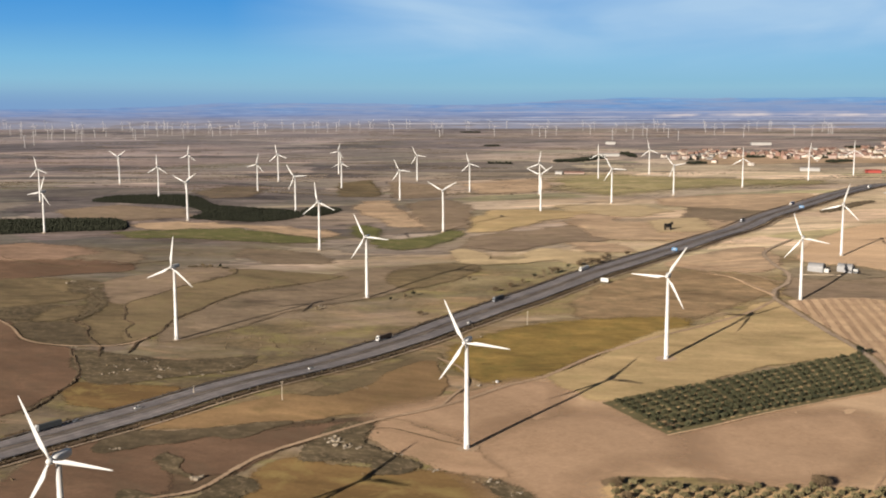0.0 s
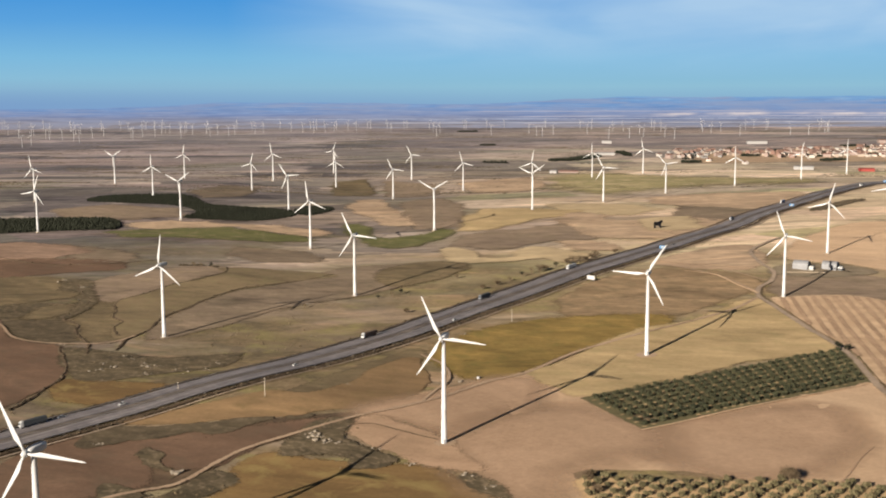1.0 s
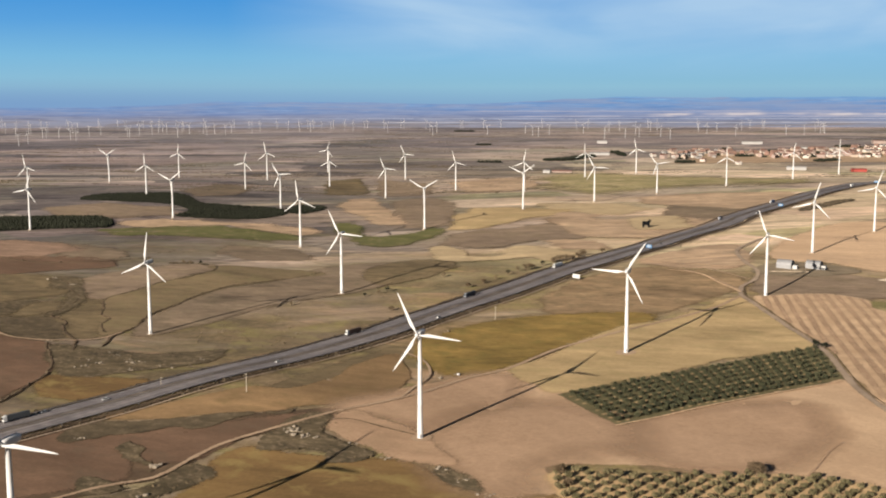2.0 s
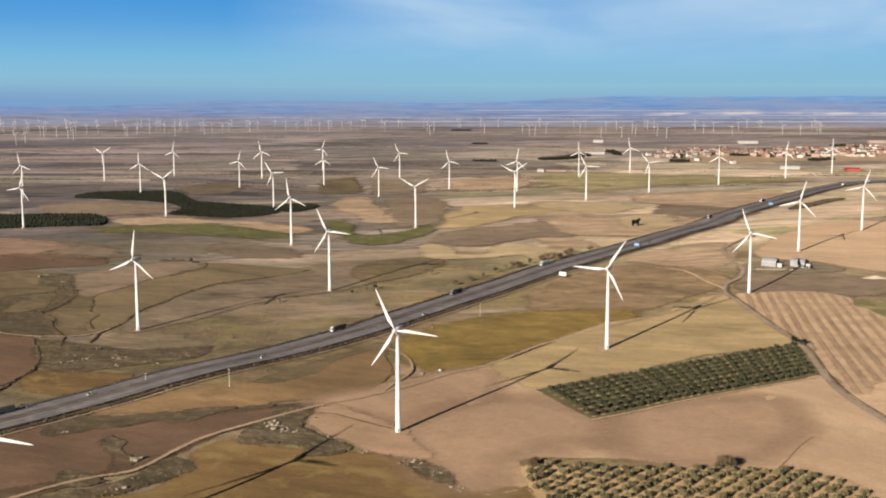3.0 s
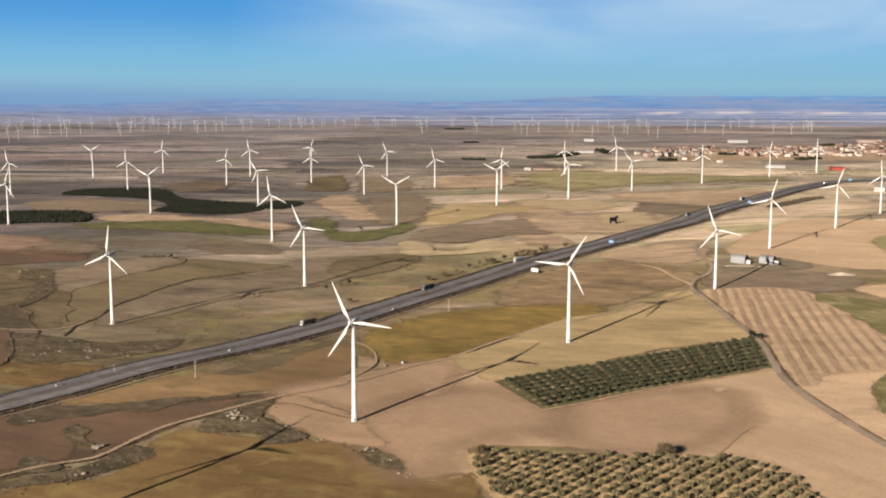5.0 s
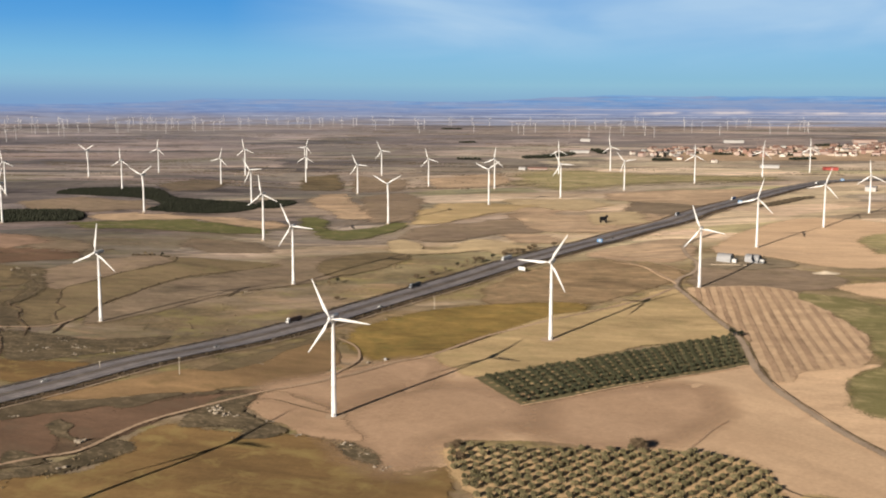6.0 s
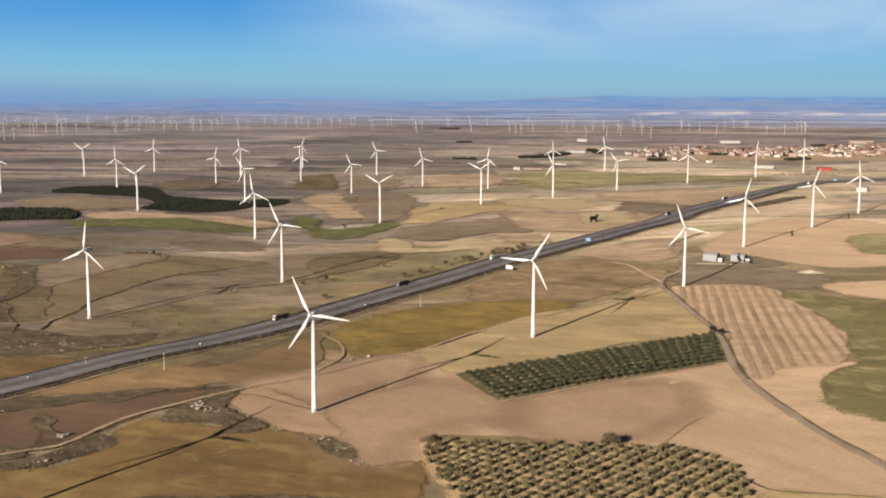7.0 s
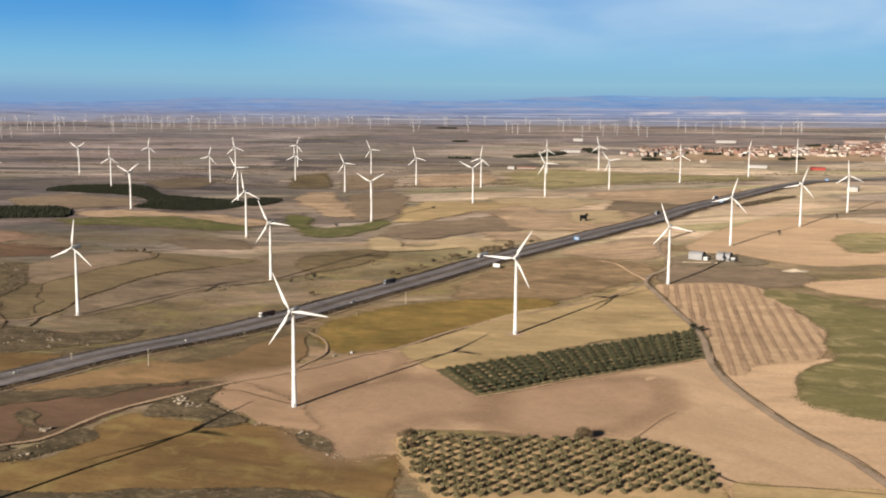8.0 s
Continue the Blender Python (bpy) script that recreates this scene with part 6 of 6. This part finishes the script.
for k, (x, y, h) in enumerate(((100, 1041, 6.5), (107, 1049, 5.0), (131, 1081, 6.0), (137, 1086, 7.0), (144, 1092, 6.5), (151, 1097, 5.0), (158, 1110, 5.5), (164, 1122, 6.0), (186, 1138, 5.0), (58, 985, 4.5), (44, 968, 4.0), (-20, 880, 3.5))):
    broad_tree(x, y, h, h * 0.75, 60 + k, MAT_TWIG, "brown leafless thicket tree above the motorway", 700)

# far hedges: long low lines of brush between the fields of the plain
rng = random.Random(77)
verts, faces = [], []
for _ in range(300):
    y0 = 1850 + 2750 * rng.random() ** 1.3
    x0 = rng.uniform(-0.42, 0.46) * (y0 + 60)
    a, length = radians(rng.gauss(-4, 14)), rng.uniform(40, 150) * (0.6 + y0 / 2600)
    if min((Vector((x0, y0)) - r).length for r in ROAD[::6]) < 130 or (x0 > 450 and 2450 < y0 < 3600) or (x0 > 0 and y0 < 1500):
        continue
    count = int(length / 2.4)
    for i in range(count):
        s = (i / count - 0.5) * length
        x = x0 + s * math.cos(a) + rng.uniform(-1.5, 1.5)
        y = y0 + s * math.sin(a) + 14 * noise.noise(Vector((s * 0.012, x0, y0))) + rng.uniform(-1.5, 1.5)
        if rng.random() < 0.2:
            continue
        z, r, h, o = terrain(x, y), rng.uniform(2.0, 4.2), rng.uniform(0.4, 1.8), len(verts)
        verts.append((x, y, z + h))
        verts += [(x + r * math.cos(k * 1.257) * rng.uniform(0.7, 1.2), y + r * math.sin(k * 1.257) * rng.uniform(0.7, 1.2), z - 0.2) for k in range(5)]
        faces += [(o, o + 1 + k, o + 1 + (k + 1) % 5) for k in range(5)]
tagged(mesh_object("hedge_lines", verts, faces, MAT_HEDGE), "long low lines of dark brush between fields", "hedges", "", "stuff")

MAT_SLEEVE = plain("sapling_sleeve", (0.27, 0.215, 0.165), 0.9, 0, 0.3)
# young trees in pale sleeves, in rows
verts, faces = [], []
for i in range(24):
    for j in range(3):
        x, y = -338 + i * 4.0 + j * 3, 2120 + j * 55 + i * 0.6
        z, o = terrain(x, y), len(verts)
        verts += [(x + sx * 0.45, y + sy * 0.45, z + h) for h in (0, rng.uniform(2.5, 4.0)) for sx, sy in ((-1, -1), (1, -1), (1, 1), (-1, 1))]
        faces += [(o + k, o + (k + 1) % 4, o + 4 + (k + 1) % 4, o + 4 + k) for k in range(4)] + [(o + 4, o + 5, o + 6, o + 7)]
tagged(mesh_object("sleeved_saplings", verts, faces, MAT_SLEEVE), "rows of saplings in pale sleeves", "saplings", "", "stuff")

# far copses
for k, outline in enumerate(([(262, 2640), (330, 2670), (400, 2800), (380, 2830), (300, 2720), (255, 2680)], [(92, 2600), (150, 2580), (156, 2594), (100, 2612)], [(462, 2980), (490, 2990), (482, 2830), (465, 2830)], [(110, 3300), (160, 3310), (155, 3324), (112, 3318)],
                            [(60, 4310), (100, 4300), (128, 4318), (125, 4350), (62, 4345)])):
    wood("copse", outline, 8.0, 5.5, "dark far copse on the plain")
for k, outline in enumerate(([(560, 2560), (600, 2570), (590, 2600), (555, 2590)], [(900, 2600), (960, 2640), (940, 2665), (890, 2630)], [(1080, 2800), (1130, 2830), (1110, 2860), (1070, 2830)], [(760, 2780), (800, 2800), (780, 2830), (750, 2810)], [(1000, 2900), (1050, 2920), (1040, 2950), (990, 2930)], [(1220, 3020), (1270, 3040), (1260, 3065), (1215, 3045)], [(1330, 2900), (1375, 2920), (1370, 2945), (1325, 2925)], [(880, 2980), (920, 3000), (915, 3020), (875, 3005)], [(1150, 3200), (1210, 3215), (1205, 3240), (1150, 3230)], [(700, 2830), (745, 2850), (740, 2870), (695, 2855)])):
    wood("copse", outline, 5.0, 6.0, "dark trees at the edge of the town")
wood("hedge", [(508, 1478), (560, 1530), (614, 1596), (606, 1606), (548, 1548), (500, 1492)], 4.0, 2.4, "low dark hedge beside the motorway", MAT_HEDGE)


TREES_IN_TOWN = random.Random(88)
for k in range(60):
    x, y = TREES_IN_TOWN.choice(placed[:300] + edge * 2)
    x, y = x + TREES_IN_TOWN.uniform(-14, 14), y - TREES_IN_TOWN.uniform(8, 16)
    r = TREES_IN_TOWN.uniform(6, 15)
    wood("copse", [(x - r, y), (x - r * 0.4, y + r * 0.5), (x + r * 0.7, y + r * 0.4), (x + r, y - r * 0.2), (x, y - r * 0.5)], 4.5, TREES_IN_TOWN.uniform(4, 7.5), "small dark clump of trees between houses")


# ---------------------------------------------------------------- traffic
def wheels(t, spots, r, w):
    for x, y in spots:
        bm = bmesh.new()
        tube(bm, [(r * 0.55, -w / 2 - 0.01), (r, -w / 2), (r, w / 2), (r * 0.55, w / 2 + 0.01)], 16, pose(x, y, r, 90, 0, 0))
        part("wheel", bm, MAT_DARK, t)


MAT_GLASS = plain("dark_glass", (0.02, 0.025, 0.03), 0.08, 0, 0.0)


def lorry(cab_colour, body_colour, label, tarp=False):
    """A tractor and trailer, 16 m long, heading +x."""
    t = thing("lorry", (0, 0, 0), label, "lorry", "traffic on the motorway")
    bm = bmesh.new()
    box(bm, (2.1, 2.45, 2.9), (6.9, 0, 2.2), 0.18)
    box(bm, (1.6, 2.2, 0.7), (6.3, 0, 3.75), 0.25)
    cab = part("cab", bm, cab_colour, t)
    bm = bmesh.new()
    box(bm, (0.08, 2.1, 1.0), (7.96, 0, 2.75), 0.03)
    part("windscreen", bm, MAT_GLASS, cab)
    bm = bmesh.new()
    box(bm, (13.2, 2.5, 2.75), (-1.0, 0, 2.62), 0.08)
    part("trailer", bm, body_colour, t)
    bm = bmesh.new()
    box(bm, (14.0, 1.0, 0.35), (-0.4, 0, 1.0), 0.04)
    part("chassis", bm, MAT_DARK, t)
    wheels(t, [(x, y) for x in (6.9, 3.9, -4.0, -5.3, -6.6) for y in (-1.05, 1.05)], 0.5, 0.35)
    return t


def car(colour, label):
    t = thing("car", (0, 0, 0), label, "car", "traffic on the motorway")
    bm = bmesh.new()
    box(bm, (4.3, 1.75, 0.62), (0, 0, 0.62), 0.16)
    body = part("body", bm, colour, t)
    bm = bmesh.new()
    rings = []
    for x, z, w in ((-1.7, 0.92, 0.78), (-1.25, 1.42, 0.62), (0.35, 1.44, 0.62), (1.15, 0.92, 0.78)):
        rings.append([bm.verts.new((x, s * w, z)) for s in (-1, 1)])
    for a, b in zip(rings, rings[1:]):
        bm.faces.new((a[0], a[1], b[1], b[0]))
    bm.faces.new([r[0] for r in rings])
    bm.faces.new([r[1] for r in rings][::-1])
    part("windows", bm, MAT_GLASS, body)
    bm = bmesh.new()
    box(bm, (1.55, 1.22, 0.06), (-0.45, 0, 1.46), 0.02)
    part("roof", bm, colour, body)
    wheels(t, [(x, y) for x in (-1.35, 1.35) for y in (-0.8, 0.8)], 0.31, 0.2)
    return t


PAINT_WHITE = plain("white_vehicle_paint", (0.46, 0.46, 0.45), 0.3, 0, 0.06)
PAINT_GREY = plain("grey_vehicle_paint", (0.20, 0.21, 0.23), 0.3, 0.3, 0.06)
PAINT_TARP = plain("dark_tarpaulin", (0.05, 0.055, 0.06), 0.6, 0, 0.2)
PAINT_BLUE = plain("blue_tarpaulin", (0.04, 0.12, 0.30), 0.5, 0, 0.2)
PAINT_BROWN = plain("brown_tarpaulin", (0.10, 0.065, 0.045), 0.6, 0, 0.2)


def drive(t, x, y, off, back=False):
    """Stands a vehicle on the lane off metres right of the road's middle, abreast of a plan point."""
    i = min(range(len(ROAD)), key=lambda k: (ROAD[k] - Vector((x, y))).length)
    d = (ROAD[i + 1] - ROAD[i]).normalized()
    q = ROAD[i] + d * (Vector((x, y)) - ROAD[i]).dot(d) + Vector((d.y, -d.x)) * off
    a = math.degrees(math.atan2(d.y, d.x)) + (180 if back else 0)
    dz = math.degrees(math.atan2(terrain(q.x + d.x * 6, q.y + d.y * 6) - terrain(q.x - d.x * 6, q.y - d.y * 6), 12)) * (1 if back else -1)
    t.matrix_basis = pose(q.x, q.y, terrain(q.x, q.y) + 1.28, 0, dz, a)


drive(lorry(PAINT_WHITE, PAINT_BROWN, "white lorry with a dark brown trailer on the motorway"), -61, 801, -12.5, True)
drive(lorry(PAINT_WHITE, PAINT_TARP, "white lorry with a dark grey trailer on the motorway"), -205, 587, -12.5, True)
drive(lorry(PAINT_GREY, PAINT_TARP, "grey lorry with a dark trailer on the motorway"), 54, 917, -12.5, True)
drive(lorry(PAINT_WHITE, PAINT_WHITE, "white articulated lorry in the far lanes"), 146, 1038, -12.5, True)
drive(lorry(PAINT_GREY, PAINT_TARP, "dark lorry far along the motorway"), 373, 1382, -12.5, True)
drive(lorry(PAINT_WHITE, PAINT_BLUE, "white lorry with a blue trailer"), 505, 1560, -12.5, True)
drive(lorry(PAINT_WHITE, PAINT_WHITE, "white lorry far along the motorway"), 690, 1846, 12.5)
drive(car(PAINT_WHITE, "white hatchback on the motorway"), -96, 716, 7.0)
drive(car(PAINT_WHITE, "white car beside the middle strip"), -171, 625, -7.0, True)
drive(car(PAINT_GREY, "grey car on the motorway"), -207, 612, -12.5, True)
drive(car(PAINT_WHITE, "white car in the outer lane"), 8, 846, 12.5)
drive(car(PAINT_GREY, "dark car in the inner lane"), 250, 1186, 7.0)
drive(car(PAINT_WHITE, "white car far along the motorway"), 420, 1450, 12.5)

# ---------------------------------------------------------------- signs, poles and the billboard
PAINT_SIGN = plain("blue_sign_paint", (0.025, 0.14, 0.30), 0.45, 0, 0.08)


def road_sign(x, y, wide, high, label):
    t = thing("road_sign", (x, y, terrain(x, y) + 0.3), label, "road sign", "motorway signs", -20)
    bm = bmesh.new()
    box(bm, (wide, 0.12, high), (0, 0, 2.6 + high / 2), 0.03)
    board = part("board", bm, PAINT_SIGN, t, "blue sign board with white bars")
    for k, (w, up) in enumerate(((0.6, 0.72), (0.75, 0.48), (0.5, 0.24))):
        bm = bmesh.new()
        box(bm, (wide * w, 0.02, high * 0.11), (0, -0.075, 2.6 + high * up))
        part("text_bar", bm, MAT_POLE, board)
    for s in (-1, 1):
        bm = bmesh.new()
        tube(bm, [(0.11, -0.5), (0.11, 2.6 + high)], 10, Matrix.Translation((s * wide * 0.32, 0.14, 0)))
        part("post", bm, MAT_STEEL, t)


road_sign(236, 1146, 5.6, 3.2, "blue motorway direction sign on two steel posts")
road_sign(482, 1512, 5.8, 3.3, "blue motorway sign on two posts far off")
road_sign(770, 1925, 6.0, 3.5, "blue motorway sign near the town")


def sign_board(x, y, wide, high, turn, label):
    """A large pale board on three posts, square to the road."""
    t = thing("sign_board", (x, y, terrain(x, y) + 0.3), label, "road sign", "motorway signs", turn)
    bm = bmesh.new()
    box(bm, (wide, 0.15, high), (0, 0, 1.6 + high / 2), 0.04)
    board = part("board", bm, PAINT_WHITE, t, "pale sunlit board")
    bm = bmesh.new()
    box(bm, (wide + 0.3, 0.2, 0.18), (0, 0.03, 1.5), 0.03)
    part("lower_rail", bm, MAT_STEEL, board)
    for k in (-0.36, 0.0, 0.36):
        bm = bmesh.new()
        tube(bm, [(0.14, -0.5), (0.14, 1.6 + high)], 10, Matrix.Translation((k * wide, 0.24, 0)))
        part("post", bm, MAT_STEEL, t)


sign_board(142, 989, 8.0, 3.4, -42, "large white sunlit sign board on steel posts")


def cabinet(x, y):
    t = thing("utility_cabinet", (x, y, terrain(x, y) + 0.4), "small white utility cabinet beside a dirt track", "cabinet", "", -25)
    bm = bmesh.new()
    box(bm, (1.5, 1.0, 1.4), (0, 0, 0.7), 0.05)
    body = part("body", bm, PAINT_WHITE, t)
    bm = bmesh.new()
    box(bm, (1.8, 1.3, 0.12), (0, 0, 1.46), 0.03)
    part("roof", bm, MAT_STEEL, t)
    bm = bmesh.new()
    box(bm, (0.7, 0.06, 1.1), (0.25, -0.52, 0.65), 0.02)
    part("door", bm, MAT_STEEL, body)


cabinet(32, 669.5)


def pole(x, y, high, label):
    t = thing("pole", (x, y, terrain(x, y) + 0.2), label, "utility pole", "roadside poles")
    bm = bmesh.new()
    tube(bm, [(0.20, -0.5), (0.15, high * 0.6), (0.10, high)], 10)
    part("mast", bm, MAT_POLE, t)
    bm = bmesh.new()
    box(bm, (1.5, 0.12, 0.14), (0, 0, high - 0.5), 0.02)
    part("crossarm", bm, MAT_POLE, t)


pole(-94, 634, 11.5, "pale tall utility pole beside the motorway")
pole(62, 832, 10.0, "pale utility pole beside the service track")
pole(-150, 655, 6.0, "thin steel lighting mast on the motorway verge")


def billboard(x, y, turn):
    """A black steel plate cut to the outline of a standing bull, held up by lattice struts."""
    t = thing("billboard", (x, y, terrain(x, y) + 0.3), "black steel roadside billboard cut as a bull", "billboard", "", turn)
    shape = [(-6.2, 6.5), (-5.9, 9.6), (-4.5, 10.4), (-1.5, 10.0), (1.5, 10.6), (3.2, 11.8), (4.0, 13.6), (4.6, 12.4), (5.6, 12.2), (6.6, 13.4), (6.5, 11.6), (7.3, 10.0), (6.7, 9.3), (5.4, 9.4), (4.8, 7.2), (4.8, 0.6), (2.6, 0.6), (2.2, 4.2), (-2.8, 4.2), (-3.2, 0.6), (-5.8, 0.6), (-5.9, 5.0)]
    bm = bmesh.new()
    front = bm.faces.new([bm.verts.new((px * 0.82, 0, pz * 0.82)) for px, pz in shape])
    made = bmesh.ops.extrude_face_region(bm, geom=[front])
    bmesh.ops.translate(bm, verts=[v for v in made["geom"] if isinstance(v, bmesh.types.BMVert)], vec=(0, 0.25, 0))
    part("plate", bm, MAT_BLACK, t)
    for k in (-4.6, -1.5, 1.5, 3.7):
        bm = bmesh.new()
        tube(bm, [(0.12, -0.4), (0.10, 8.0)], 6, Matrix.Translation((k * 0.8, 0.5, 0)))
        tube(bm, [(0.10, -0.2), (0.08, 7.8)], 6, Matrix.Translation((k * 0.8, 4.4, 0)) @ Matrix.Rotation(radians(30), 4, "X"))
        part("strut", bm, MAT_STEEL, t)


billboard(266, 1330, -15)



# ---------------------------------------------------------------- farm and industrial buildings
def hangar(x, y, wide, deep, high, turn, label):
    """An arched barn with a pale front, a big doorway and a low lean-to."""
    t = thing("barn", (x, y, terrain(x, y) + 0.4), label, "barn", "farm barns", turn)
    bm = bmesh.new()
    arch = [(-wide / 2, -0.5)] + [(-wide / 2 * math.cos(math.pi * k / 12), high * 0.42 + high * 0.58 * math.sin(math.pi * k / 12)) for k in range(13)] + [(wide / 2, -0.5)]
    a = [bm.verts.new((px, -deep / 2, pz)) for px, pz in arch]
    bm.faces.new(a)
    part("front_wall", bm, MAT_BARN, t)
    bm = bmesh.new()
    b = [bm.verts.new((px, deep / 2, pz)) for px, pz in arch]
    bm.faces.new(b[::-1])
    part("back_wall", bm, MAT_BARN, t)
    bm = bmesh.new()
    n = len(arch)
    outer = [(px * 1.02, pz + 0.15) for px, pz in arch]
    ra = [bm.verts.new((px, -deep / 2 - 0.5, pz)) for px, pz in outer]
    rb = [bm.verts.new((px, deep / 2 + 0.5, pz)) for px, pz in outer]
    for i in range(n - 1):
        bm.faces.new((ra[i], rb[i], rb[i + 1], ra[i + 1]))
    part("roof", bm, MAT_BARNROOF, t, "grey sheet-metal arched roof")
    bm = bmesh.new()
    box(bm, (wide * 0.34, 0.2, high * 0.42), (wide * 0.05, -deep / 2 - 0.12, high * 0.21), 0.03)
    part("door", bm, MAT_CONCRETE, t, "pale sliding barn door")
    bm = bmesh.new()
    box(bm, (wide * 0.18, 0.2, high * 0.36), (wide * 0.36, -deep / 2 - 0.12, high * 0.18), 0.03)
    part("opening", bm, MAT_BLACK, t, "dark barn opening")
    bm = bmesh.new()
    box(bm, (4.2, 4.0, 3.4), (-wide * 0.16, -deep / 2 - 3.2, 1.4), 0.05)
    part("lean_to", bm, MAT_LINE, t, "white rendered lean-to")


MAT_BARN = plain("barn_wall", (0.25, 0.245, 0.24), 0.8, 0, 0.25, 2.0)
MAT_BARNROOF = plain("barn_roof", (0.235, 0.235, 0.24), 0.6, 0.1, 0.25, 2.0)
hangar(335, 1002, 11, 12.5, 7.4, 58, "arched grey farm barn with a pale door")
hangar(361, 1001, 11, 12, 7.2, 58, "arched pale farm barn beside another barn")
t = thing("yard_wall", (336, 985, terrain(336, 985) + 0.35), "low pale yard wall in front of the barns", "wall", "", -6)
for k in range(8):
    bm = bmesh.new()
    box(bm, (4.2, 0.4, 0.9), (-16 + 4.25 * k, 0, 0.4), 0.05)
    part("wall_panel", bm, MAT_CONCRETE, t)

random.seed(41)
SHED_RED = plain("red_sheet", (0.26, 0.045, 0.035), 0.6, 0, 0.15)
SHED_WHITE = plain("white_sheet", (0.29, 0.28, 0.27), 0.6, 0, 0.12)
SHEDS = [("industrial_shed", 12, 30, 5.0, SHED_RED, SHED_RED, "red sheet-metal industrial shed", 874, 2290, 80), ("industrial_shed", 12, 40, 5.5, SHED_WHITE, SHED_WHITE, "long white industrial shed", 764, 2350, 75),
         ("industrial_shed", 14, 16, 7.0, SHED_WHITE, HOUSE_ROOFS[2], "white shed beside the motorway", 732, 1690, 60), ("industrial_shed", 10, 40, 2.6, HOUSE_WALLS[2], HOUSE_ROOFS[0], "low farm building with a red tile roof", 262, 2285, 80),
         ("industrial_shed", 9, 14, 5.0, SHED_WHITE, HOUSE_ROOFS[2], "small white farm shed", 229, 2263, 70), ("industrial_shed", 12, 30, 6.0, SHED_WHITE, HOUSE_ROOFS[2], "white shed on the plain", 690, 2960, 85),
         ("industrial_shed", 14, 50, 6.0, SHED_WHITE, HOUSE_ROOFS[2], "long pale shed on the plain", 418, 2867, 85), ("industrial_shed", 18, 30, 8.0, SHED_WHITE, HOUSE_ROOFS[2], "white shed far on the plain", 504, 3443, 85),
         ("industrial_shed", 20, 60, 8.0, SHED_WHITE, HOUSE_ROOFS[2], "long white shed behind the town", 960, 3420, 85), ("industrial_shed", 20, 70, 9.0, HOUSE_WALLS[2], HOUSE_ROOFS[0], "long red-roofed building behind the town", 1350, 3380, 85),
         ("industrial_shed", 16, 50, 8.0, SHED_WHITE, HOUSE_ROOFS[2], "long white building in the town", 1010, 3080, 80), ("industrial_shed", 18, 44, 8.0, HOUSE_WALLS[1], HOUSE_ROOFS[0], "long cream building with a red roof", 1180, 2900, 80)]
for name, wide, deep, high, wall, roof, label, x, y, turn in SHEDS:
    s = house(name, wide, deep, high, 1.8, wall, roof, label, "shed", "industrial sheds")
    s.matrix_basis = pose(x, y, terrain(x, y), 0, 0, turn)
